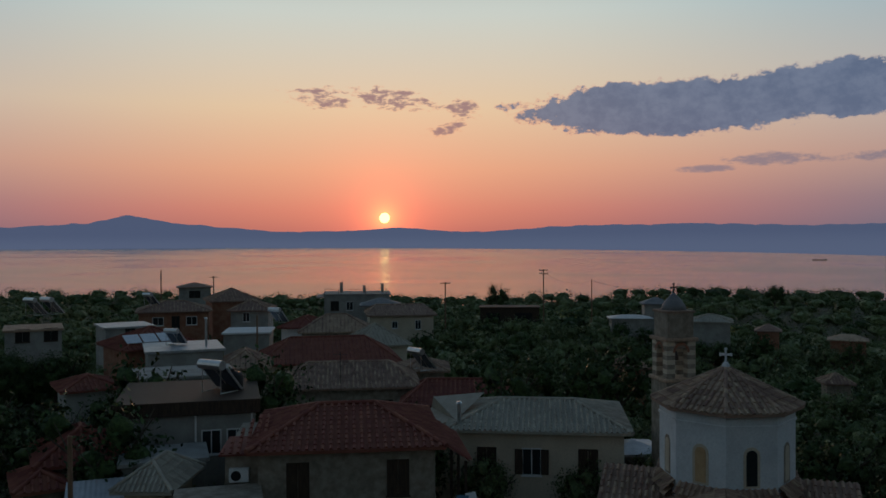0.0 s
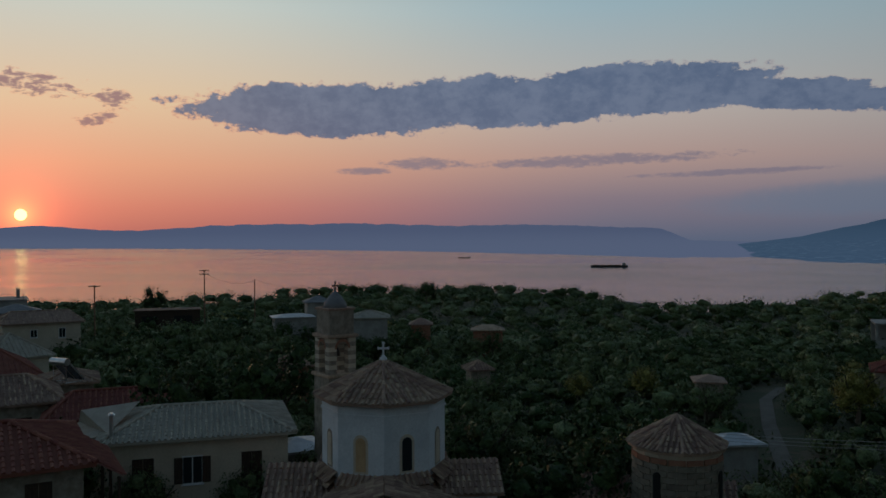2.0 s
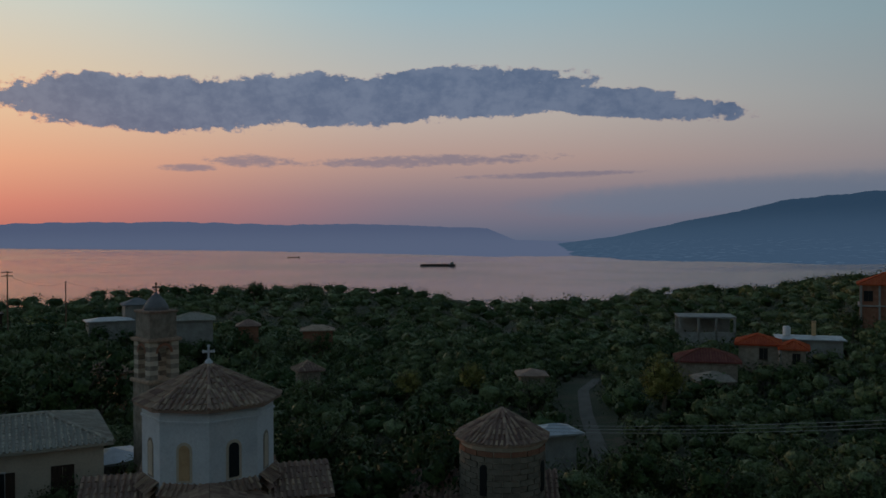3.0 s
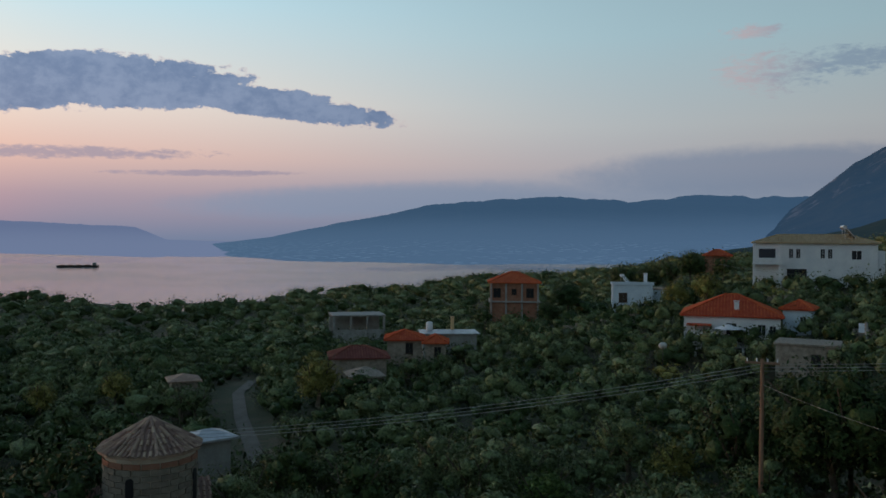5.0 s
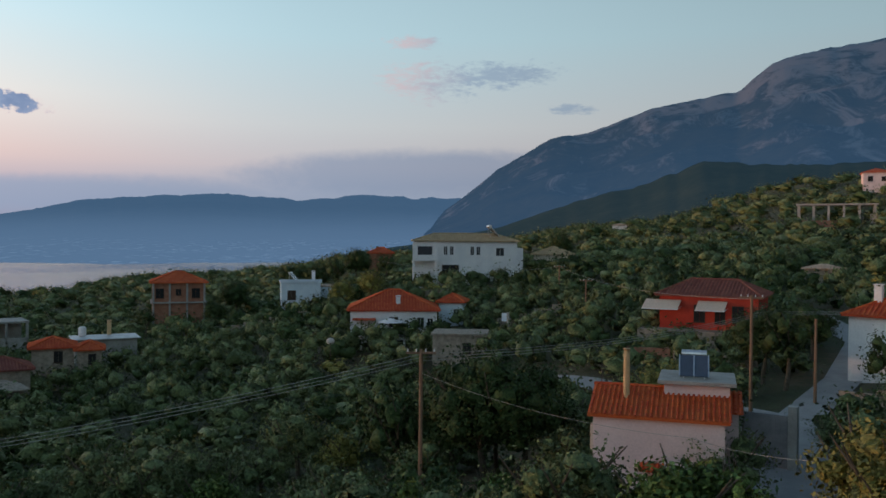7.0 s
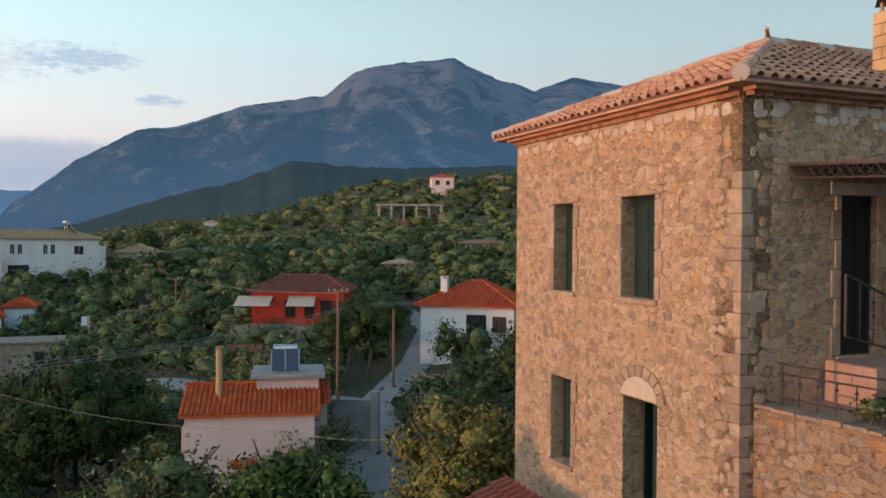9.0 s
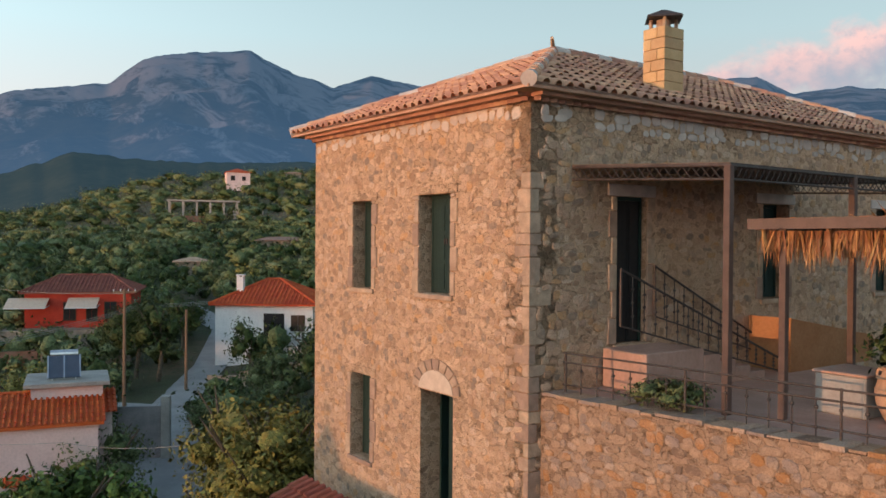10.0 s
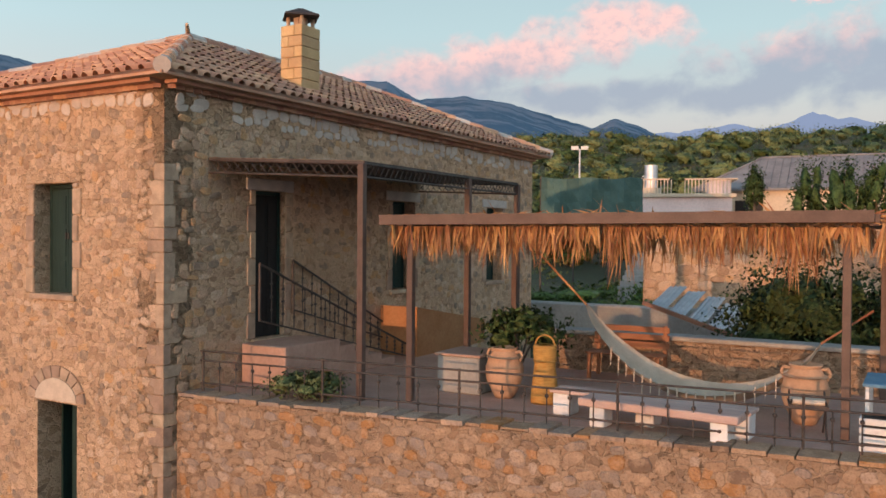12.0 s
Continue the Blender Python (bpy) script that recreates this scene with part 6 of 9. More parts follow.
    old = house("old_house", "old stone house under a weathered grey tile roof", -6.5, 61.0, -10.6, 9.6, 7.0, 0, 6.0, 1.35, M["stone_wall"], M["old_tile"], course=0.5, pitch_w=0.32,
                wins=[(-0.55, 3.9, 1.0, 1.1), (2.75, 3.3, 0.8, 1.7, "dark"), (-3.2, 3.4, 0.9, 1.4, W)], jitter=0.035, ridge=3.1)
    antenna(roof_pos(old, -0.6, -3.4, 6.0), 2.6)
    low = house("low_house", "low house under a red tiled hip roof", 0.95, 58.0, -11.4, 7.2, 6.0, 0, 4.0, 1.3, M["cream_wall"], M["red_tile"], course=0.5, ridge=2.2,
                wins=[(-2.6, 1.9, 0.9, 1.2)])
    bm = bmesh.new()
    tube(bm, (2.8, 0, 4.6), (2.8, 0, 6.0), 0.1, n=8)
    part("flue", bm, M["steel"], low)
    house("pyramid_cottage", "small cottage under a pale pyramid roof", -4.15, 92.0, -11.4, 5.6, 5.8, 18, 5.0, 2.1, M["cream_wall"], M["pale_tile"], course=0.5, pitch_w=0.4)
    house("yellow_house", "ochre rendered house with a shallow hip roof", -2.85, 118.0, -10.35, 9.0, 8.0, 5, 4.6, 1.2, M["cream_wall"], M["old_tile"],
          wins=[(-1.0, 2.8, 0.7, 0.9), (2.3, 2.6, 0.7, 1.2)], course=0.8, pitch_w=0.5, ridge=3.5)
    # long flat-roofed block with upper terrace against the sea
    fl = house("flat_block", "flat roofed concrete house with a railed roof terrace", -5.9, 136.0, -8.6, 10.6, 8.0, 0, 5.0, 0, M["concrete"], M["concrete"], flat=True,
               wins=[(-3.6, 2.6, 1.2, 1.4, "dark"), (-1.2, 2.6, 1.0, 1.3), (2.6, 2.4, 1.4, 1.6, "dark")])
    for x in (-5.2, -3.0, -1, 1.4, 4.8):
        part("rail_post", boxes(((x - 0.04, -4.1, 5.22), (x + 0.04, -4.0, 6.0))), M["iron"], fl)
    part("roof_rail", boxes(((-5.2, -4.09, 5.95), (4.9, -4.03, 6.0))), M["iron"], fl)
    for x, h in ((-2.6, 1.6), (1.2, 1.0), (4.2, 1.3)):
        chimney(fl, x, 0, 5.2, 0.5, h, M["concrete"])
    bm = boxes(((-6.6, -4.6, 4.6), (-5.32, 3, 4.8)))
    part("balcony", bm, M["concrete"], fl)
    house("lean_house", "grey rendered annexe with a shallow sheet roof", -4.3, 128.0, -9.7, 5.6, 5, 0, 4.2, 1.0, M["concrete"], M["slate"], tiles=False)
    # row of houses down the slope
    b = house("blue_shuttered_house", "pale house with dark windows under a brown roof", -13.1, 112.0, -8.9, 4.8, 6, -8, 3.4, 1.2, M["concrete"], M["old_tile"], course=0.8, pitch_w=0.5, wins=[(-0.4, 2.0, 0.8, 1.1)])
    house("twin_gable_house", "small white gabled house with a brown roof", -9.9, 106.0, -10.7, 4.4, 6, -20, 4.0, 1.2, M["white_wall"], M["red_tile"], hipped=True, course=0.8, pitch_w=0.5)
    house("brown_house", "low house under a broad brown tile roof", -7.3, 103.0, -11.0, 8.4, 6, 0, 4.5, 1.9, M["stone_wall"], M["old_tile"], course=0.6, pitch_w=0.45)
    d = house("flat_white_house", "low pale flat roofed house", -13.3, 99.0, -10.6, 5.2, 6, -6, 2.4, 0, M["concrete"], M["white_wall"], flat=True)
    solar_heater(roof_pos(d, 3.4, 0, 3.4), 150)
    s1 = house("brick_villa", "dark brick house with pale framed windows and solar heater", -17.9, 126.0, -9.9, 9.6, 7, 0, 4.4, 1.3, M["brick_wall"], M["old_tile"], course=0.8, pitch_w=0.5,
               wins=[(-2.2, 2.5, 1.4, 1.1), (2.4, 2.5, 1.4, 1.1), (0.2, 1.7, 1.0, 2.0, "dark")])
    solar_heater(roof_pos(s1, -3.2, -1, 5.2), 150)
    house("hill_house", "small dark house with a pale veranda", -16.6, 186.0, -9.5, 6.6, 6, 0, 3.2, 0.9, M["concrete"], M["old_tile"], tiles=False, wins=[(0, 1, 2.2, 1.4, "dark")])
    house("ridge_house", "brown house on the ridge under a hip roof", -14.0, 134.0, -9.1, 7, 7, 10, 4.0, 1.8, M["brick_wall"], M["old_tile"], course=0.8, pitch_w=0.5)
    w1 = house("shed_house", "pale grey house with a thin sheet roof", -20.6, 104.0, -9.95, 5.4, 6, 12, 2.2, 0, M["concrete"], M["tin"], flat=True, wins=[(0, 1.2, 1.0, 1.0, "dark")])
    s2 = house("orange_house", "brown rendered house with solar panels on a red roof", -18.6, 79.0, -9.4, 6.6, 6.4, 20, 4.2, 1.6, M["brick_wall"], M["red_tile"], course=0.6, pitch_w=0.4)
    for k in range(3):
        bm = boxes(((-0.68, -0.03, 0), (0.68, 0.03, 1.5)), bevel=0.01)
        bm.transform(Matrix.Translation((-2.4 + k * 1.5, -2.9, 4.75)) @ Matrix.Rotation(radians(-66), 4, "X"))
        part("solar_panel", bm, M["steel"], s2)
    t1 = house("terrace_house", "pale blue grey house with a metal roof terrace", -17.2, 72.0, -9.05, 6.0, 6.4, 4, 4.0, 0, M["concrete"], M["tin"], flat=True)
    chimney(t1, 1.8, -1.5, 4.2, 0.2, 2.4, M["steel"], round_pipe=True)
    solar_heater(roof_pos(t1, -0.6, 0.5, 4.2), 160, 0.8)
    house("grey_house", "grey house with stacked roof terraces", -17.6, 61.5, -9.6, 7.4, 5.0, 2, 5.0, 0, M["concrete"], M["concrete"], flat=True, wins=[(-2.2, 2.6, 1.2, 1.6, "dark")])
    house("small_tile_house", "small pale house under a weathered hip roof", -13.4, 70.0, -10.25, 3.4, 5.0, 0, 5.0, 1.2, M["cream_wall"], M["old_tile"], course=0.5, pitch_w=0.4, wins=[(0.2, 3.0, 0.6, 0.9, "dark")])
    br = house("brown_flat_house", "flat roofed house with a deep brown fascia", -17.1, 46.0, -9.1, 7.0, 7.0, -3, 6.0, 0, M["concrete"], M["dark_wood"], flat=True,
               wins=[(2.5, 3.9, 0.9, 1.2), (1.2, 3.9, 0.9, 1.2)])
    part("fascia", boxes(((-3.75, -3.8, 6.0), (3.75, -3.62, 6.75)), ((-3.75, -3.6, 6.23), (3.75, 3.6, 6.72)), bevel=0.02), M["dark_wood"], br)
    for x in (-3.2, 0.4, 3.3):
        part("downpipe", boxes(((x - 0.05, -3.62, -1), (x + 0.05, -3.51, 5.95))), M["white_paint"], br)
    sh = solar_heater(roof_pos(br, 1.6, -1.0, 6.72), 150, 1.0, "solar heater with a steel tank on a brown roof")
    e = empty("water_tank", roof_pos(br, 2.3, -0.2, 6.72))
    tagged(e, "squat black plastic water tank", "water tank")
    bm = bmesh.new()
    lathe(bm, [(0.6, 0), (0.62, 0.1), (0.62, 0.75), (0.5, 0.95), (0.15, 1.02), (0.12, 1.1), (0.02, 1.12)], 18)
    part("body", bm, M["dark"], e)
    bm = bmesh.new()
    lathe(bm, [(0.15, 1.13), (0.15, 1.17), (0.02, 1.18)], 12)
    part("lid", bm, M["iron"], e)
    house("long_shed", "low shed under a dark red roof", -22.9, 68.0, -11.0, 3.6, 4, 10, 2.4, 0.8, M["concrete"], M["red_tile"], course=0.5)
    house("red_hip_house", "low house under a dull red hip roof among trees", -23.4, 44.0, -10.6, 3.6, 4.4, 4, 3.0, 1.3, M["stone_wall"], M["red_tile"], course=0.42)
    house("red_shed", "red roofed lean-to among trees", -25.8, 42.5, -11.3, 1.6, 3, 4, 3.0, 0.6, M["stone_wall"], M["red_tile"], course=0.42)
    house("pale_hip_house", "small house under pale ribbed tiles", -19.8, 38.0, -10.6, 1.8, 3.4, -22, 3.4, 0.95, M["cream_wall"], M["pale_tile"], course=0.36, pitch_w=0.22, rad=0.07)
    e = empty("lean_to_roof", spot(-22.7, 40.0, -11.2), 20)
    tagged(e, "sloping sheet of corrugated tin over a yard", "roof")
    bm = bmesh.new()
    for k in range(24):
        x0, x1 = -1.3 + k * 0.11, -1.3 + (k + 1) * 0.11
        z = 0.02 if k % 2 else 0.0
        v = [bm.verts.new(p) for p in ((x0, -1.2, z - 0.45), (x1, -1.2, (0.0 if k % 2 else 0.02) - 0.45), (x1, 1.2, (0.0 if k % 2 else 0.02) + 0.4), (x0, 1.2, z + 0.4))]
        bm.faces.new(v)
    part("sheet", bm, M["tin"], e)
    for x, y in ((-1.2, -1.1), (1.2, -1.1), (-1.2, 1.1), (1.2, 1.1)):
        part("post", boxes(((x - 0.05, y - 0.05, -5), (x + 0.05, y + 0.05, 0.35 * y - 0.05))), M["dark_wood"], e)
    house("yard_house", "grey rendered yard building with stacked ledges", -18.6, 42.0, -10.6, 3.8, 3, 0, 4.0, 0, M["concrete"], M["concrete"], flat=True)
    house("front_shed", "low stone shed with a rubble top", -15.2, 34.0, -10.7, 3.2, 3.0, 0, 3.0, 0, M["stone_wall"], M["stone_wall"], flat=True)
    h = house("left_house", "flat roofed house with rooftop heaters", -26.2, 94.0, -8.9, 5.2, 6, 0, 2.2, 0, M["concrete"], M["old_tile"], flat=True, wins=[(-1, 1.2, 1.2, 1.2, "dark"), (1.6, 1.2, 1.2, 1.2, "dark")])
    solar_heater(roof_pos(h, 0.2, 0, 3.6), 150)
    solar_heater(roof_pos(h, 1.8, 0.4, 3.6), 150)
    solar_heater(spot(-1.5, 69.0, -10.6), 130)
    house("heater_house", "low dark house behind the old roof", -1.4, 71.0, -11.0, 3.6, 4, 0, 4.0, 0.8, M["stone_wall"], M["old_tile"], course=0.5)
    # low dark veranda and pale roofs by the ridge
    v = house("veranda", "long low dark timber veranda", 4.55, 150.0, -12.0, 10.6, 5, 0, 3.0, 0, M["dark_wood"], M["dark_wood"], flat=True, wins=[(-3, 0.6, 2.4, 1.6, "dark"), (2.5, 0.6, 3.0, 1.6, "dark")])
    house("barn", "long barn under a pale sheet roof", 17.8, 142.0, -13.2, 6.0, 5, 0, 3.6, 1.0, M["concrete"], M["pale_tile"], course=0.8, pitch_w=0.5)
    house("pale_shed", "shed under a shining sheet roof", 12.7, 150.0, -13.6, 6.8, 4, 8, 3, 0.5, M["concrete"], M["tin"], tiles=False)
    house("ridge_barn", "grey barn on the ridge", 14.4, 158.0, -11.6, 4.6, 4, 8, 3, 1.1, M["concrete"], M["slate"], tiles=False)
    house("tree_cottage", "small brick cottage among dark trees", 13.0, 76.0, -11.3, 1.8, 3, 20, 4, 0.7, M["brick_wall"], M["old_tile"], course=0.5)
    house("grove_hut", "small hut with a pale pyramid roof in the grove", 25.4, 96.0, -15.0, 2.3, 2.3, 15, 3, 0.9, M["stone_wall"], M["old_tile"], course=0.5)
    house("grove_house", "small brown house in the grove", 21.3, 140.0, -14.2, 3.2, 3, 0, 3, 1.0, M["brick_wall"], M["old_tile"], tiles=False)
    house("grove_row", "long low brown house in the grove", 25.9, 142.0, -15.4, 5.0, 3, 0, 3, 0.8, M["brick_wall"], M["old_tile"], tiles=False)
    house("white_flue_house", "low tiled house with a white flue", 40.6, 97.0, -15.9, 2.8, 3, 6, 3, 0.6, M["stone_wall"], M["old_tile"], tiles=False)
    c = house("tin_shed", "shed with a wrinkled pale tin roof beside the church", 13.2, 50.0, -12.4, 2.6, 2.6, 20, 5, 0.5, M["concrete"], M["tin"], tiles=False)


village()


# ---------------------------------------------------------------- churches
def ngon(r, n, turn, z):
    return [Vector((r * math.cos(turn + 2 * math.pi * k / n), r * math.sin(turn + 2 * math.pi * k / n), z)) for k in range(n)]


def prism(bm, r0, r1, z0, z1, n, turn=0.0, cap=True):
    a = [bm.verts.new(p) for p in ngon(r0, n, turn, z0)]
    b = [bm.verts.new(p) for p in ngon(r1, n, turn, z1)]
    for k in range(n):
        bm.faces.new((a[k], a[(k + 1) % n], b[(k + 1) % n], b[k]))
    if cap:
        bm.faces.new(b)
        bm.faces.new(a[::-1])


def tiled_cone(parent, r, n, turn, z, rise, material, pw=0.3, course=0.34, rad=0.09, jitter=0.03):
    """A many-sided pyramid roof with rows of old barrel tiles and caps along the hips."""
    bm = bmesh.new()
    prism(bm, r, 0.05, z, z + rise, n, turn)
    prism(bm, r, r, z - 0.12, z - 0.002, n, turn)
    roof = part("roof", bm, material, parent)
    rim = ngon(r, n, turn, z)
    top = Vector((0, 0, z + rise))
    bm = bmesh.new()
    rng = random.Random(6)
    for k in range(n):
        tile_slope(bm, [rim[k], rim[(k + 1) % n], top], pw, course, rad, jitter=jitter, rng=rng)
    ob = part("tiling", bm, material, roof)
    ob["kind"] = "stuff"
    for k in range(n):
        bm = bmesh.new()
        ridge_run(bm, rim[k] + Vector((0, 0, 0.05)), top + Vector((0, 0, 0.05)), rad * 1.1, 0.36)
        part("hip_cap", bm, material, roof)["kind"] = "stuff"
    return roof


def arch_panel(bm, w, h, y0, y1):
    """An upright slab with a round head, in x-z, from y0 to y1."""
    pts = [(-w / 2, 0), (w / 2, 0)] + [(w / 2 * math.cos(math.pi * k / 8), h - w / 2 + w / 2 * math.sin(math.pi * k / 8)) for k in range(9)]
    a = [bm.verts.new((x, y0, z)) for x, z in pts]
    b = [bm.verts.new((x, y1, z)) for x, z in pts]
    bm.faces.new(a)
    bm.faces.new(b[::-1])
    for k in range(len(pts)):
        bm.faces.new((a[k], a[(k + 1) % len(pts)], b[(k + 1) % len(pts)], b[k]))
    bmesh.ops.recalc_face_normals(bm, faces=bm.faces)


def cross_on(parent, z, s, material):
    bm = boxes(((-0.05 * s, -0.04 * s, z), (0.05 * s, 0.04 * s, z + 0.62 * s)), ((-0.24 * s, -0.04 * s, z + 0.32 * s), (0.24 * s, 0.04 * s, z + 0.43 * s)),
               ((-0.07 * s, -0.05 * s, z + 0.6 * s), (0.07 * s, 0.05 * s, z + 0.7 * s)), ((-0.3 * s, -0.05 * s, z + 0.3 * s), (-0.22 * s, 0.05 * s, z + 0.45 * s)), ((0.22 * s, -0.05 * s, z + 0.3 * s), (0.3 * s, 0.05 * s, z + 0.45 * s)))
    return part("cross", bm, material, parent)


def church():
    D = 40.0
    az = 18.72
    base = -17.5
    e = empty("church", spot(az, D, base), -az)
    tagged(e, "whitewashed octagonal domed church with old clay tiles", "church", "village churches")

    def Z(z):
        return z - base

    R = 2.93
    bm = bmesh.new()
    prism(bm, R, R, Z(-11.6), Z(-7.35), 8, radians(-90))
    drum = part("drum", bm, M["church_wall"], e)
    bm = bmesh.new()
    prism(bm, R + 0.06, R + 0.06, Z(-7.95), Z(-7.85), 8, radians(-90))
    prism(bm, R + 0.1, R + 0.14, Z(-7.5), Z(-7.34), 8, radians(-90))
    part("cornice", bm, M["church_wall"], drum)
    for k in range(8):
        a = radians(-90 + 22.5 + 45 * k)
        m = Matrix.Rotation(a + math.pi / 2, 4, "Z")
        inner = R * math.cos(math.pi / 8)
        bm = bmesh.new()
        arch_panel(bm, 0.72, 1.75, -inner - 0.012, -inner + 0.1)
        bm.transform(m @ Matrix.Translation((0, 0, Z(-10.5))))
        surround = part("window", bm, M["stone_wall"] if k not in (7, 0) else M["cream_wall"], drum)
        bm = bmesh.new()
        arch_panel(bm, 0.48, 1.52, -inner - 0.03, -inner - 0.014)
        bm.transform(m @ Matrix.Translation((0, 0, Z(-10.4))))
        part("pane", bm, M["ochre"] if k == 7 else (M["glass"] if k == 0 else M["cream_wall"]), surround)
    tiled_cone(e, R + 0.38, 8, radians(-90), Z(-7.3), 1.52, M["old_tile"], pw=0.27, course=0.36, rad=0.085)
    bm = bmesh.new()
    lathe(bm, [(0.22, Z(-5.84)), (0.16, Z(-5.62)), (0.05, Z(-5.5))], 10)
    part("finial", bm, M["church_wall"], e)
    cross_on(e, Z(-5.54), 0.95, M["church_wall"])
    # body below: four arms with tiled roofs
    for name, lo, hi, mat in (("nave", (-3.0, -5.4, -2), (3.0, 5.6, Z(-11.7)), "church_wall"), ("transept", (-5.2, -2.0, -2), (5.2, 2.0, Z(-11.7)), "church_wall")):
        part(name, boxes((lo, hi)), M[mat], e)

    def arm_roof(pa, pb, pc, pd):
        bm = bmesh.new()
        q = [Vector(p) for p in (pa, pb, pc, pd)]
        bm.faces.new([bm.verts.new(p) for p in q])
        bm.faces.new([bm.verts.new(p - Vector((0, 0, 0.12))) for p in q][::-1])
        tile_slope(bm, q, 0.28, 0.36, 0.085, jitter=0.03, rng=random.Random(4))
        part("arm_roof", bm, M["old_tile"], e)

    zt, ze = Z(-10.6), Z(-11.6)
    for s in (-1, 1):
        arm_roof((s * 5.5, -2.3, ze), (s * 2.2, -2.3, ze), (s * 2.2, 0, zt), (s * 5.5, 0, zt))
        arm_roof((s * 5.5, 2.3, ze), (s * 2.2, 2.3, ze), (s * 2.2, 0, zt), (s * 5.5, 0, zt))
        arm_roof((s * 3.3, -5.7, ze - 0.2), (s * 3.3, -2.0, ze - 0.2), (0, -2.0, zt + 0.1), (0, -5.7, zt + 0.1))
        arm_roof((s * 3.3, 5.8, ze), (s * 3.3, 2.0, ze), (0, 2.0, zt), (0, 5.8, zt))
    # tiled half-dome of the apse, towards the viewer
    bm = bmesh.new()
    for k in range(9):
        a0, a1 = math.pi + math.pi * k / 9, math.pi + math.pi * (k + 1) / 9
        p0 = Vector((1.9 * math.cos(a0) + 0.4, -3.2 + 2.2 * math.sin(a0), Z(-11.6)))
        p1 = Vector((1.9 * math.cos(a1) + 0.4, -3.2 + 2.2 * math.sin(a1), Z(-11.6)))
        top = Vector((0.4, -2.6, Z(-10.6)))
        bm.faces.new([bm.verts.new(p) for p in (p0, p1, top)])
        tile_slope(bm, [p0, p1, top], 0.3, 0.34, 0.09, jitter=0.04)
    part("apse_roof", bm, M["old_tile"], e)
    # small tiled aprons at the foot of the drum
    for k in (6, 7, 0, 1):
        a = radians(-90 + 22.5 + 45 * k)
        m = Matrix.Rotation(a + math.pi / 2, 4, "Z")
        inner = R * math.cos(math.pi / 8)
        bm = bmesh.new()
        q = [Vector((-1.05, -inner - 0.55, Z(-10.95))), Vector((1.05, -inner - 0.55, Z(-10.95))), Vector((0.95, -inner, Z(-10.55))), Vector((-0.95, -inner, Z(-10.55)))]
        bm.faces.new([bm.verts.new(p) for p in q])
        bm.faces.new([bm.verts.new(p - Vector((0, 0, 0.25))) for p in q][::-1])
        tile_slope(bm, q, 0.27, 0.3, 0.08, jitter=0.03)
        bm.transform(m)
        part("apron_roof", bm, M["old_tile"], e)


church()


def bell_tower():
    az, D, base = 15.45, 48.0, -17.5
    e = empty("bell_tower", spot(az, D, base), -az + 28)
    e.scale = (0.82, 0.82, 1.0)
    tagged(e, "striped stone bell tower with a small dome and cross", "bell tower")

    def Z(z):
        return z - base

    part("shaft", boxes(((-1.1, -1.1, -2), (1.1, 1.1, Z(-7.7))), bevel=0.03), M["stone_wall"], e)
    part("cornice", boxes(((-1.25, -1.25, Z(-7.7)), (1.25, 1.25, Z(-7.5))), bevel=0.04), M["quoin"], e)
    # belfry: four striped piers carrying arches
    for sx in (-1, 1):
        for sy in (-1, 1):
            for k in range(8):
                z0 = Z(-7.5) + k * 0.25
                bm = boxes(((sx * 0.75 - 0.3, sy * 0.75 - 0.3, z0), (sx * 0.75 + 0.3, sy * 0.75 + 0.3, z0 + 0.245)), bevel=0.015)
                part("pier_block", bm, M["cream_wall"] if k % 2 else M["stone_wall"], e)
    part("belfry_core", boxes(((-0.9, -0.9, Z(-5.9)), (0.9, 0.9, Z(-5.35)))), M["stone_wall"], e)
    bm = bmesh.new()
    lathe(bm, [(0.34, Z(-6.6)), (0.3, Z(-6.4)), (0.2, Z(-6.15)), (0.05, Z(-6.0))], 14)
    part("bell", bm, M["iron"], e)
    for s in (-1, 1):
        for rot in (0, 90):
            bm = bmesh.new()
            for k in range(6):
                a0, a1 = math.pi * k / 6, math.pi * (k + 1) / 6
                for t in (0,):
                    p = [(0.45 * math.cos(a0), 0.4 * math.sin(a0)), (0.62 * math.cos(a0), 0.55 * math.sin(a0)), (0.62 * math.cos(a1), 0.55 * math.sin(a1)), (0.45 * math.cos(a1), 0.4 * math.sin(a1))]
                    bm.faces.new([bm.verts.new((x, s * 1.06, Z(-6.1) + z)) for x, z in p])
            bm.transform(Matrix.Rotation(radians(rot), 4, "Z"))
            part("arch_band", bm, M["brick_wall"], e)
    part("upper_cornice", boxes(((-1.2, -1.2, Z(-5.5)), (1.2, 1.2, Z(-5.3))), bevel=0.04), M["quoin"], e)
    part("attic", boxes(((-0.95, -0.95, Z(-5.3)), (0.95, 0.95, Z(-3.95))), bevel=0.02), M["stone_wall"], e)
    part("attic_cornice", boxes(((-1.05, -1.05, Z(-3.95)), (1.05, 1.05, Z(-3.82))), bevel=0.03), M["quoin"], e)
    bm = bmesh.new()
    lathe(bm, [(0.86, Z(-3.82)), (0.74, Z(-3.55)), (0.5, Z(-3.25)), (0.2, Z(-3.0)), (0.08, Z(-2.9)), (0.02, Z(-2.88))], 16)
    part("dome", bm, M["slate"], e)
    cross_on(e, Z(-2.9), 0.8, M["iron"])


bell_tower()


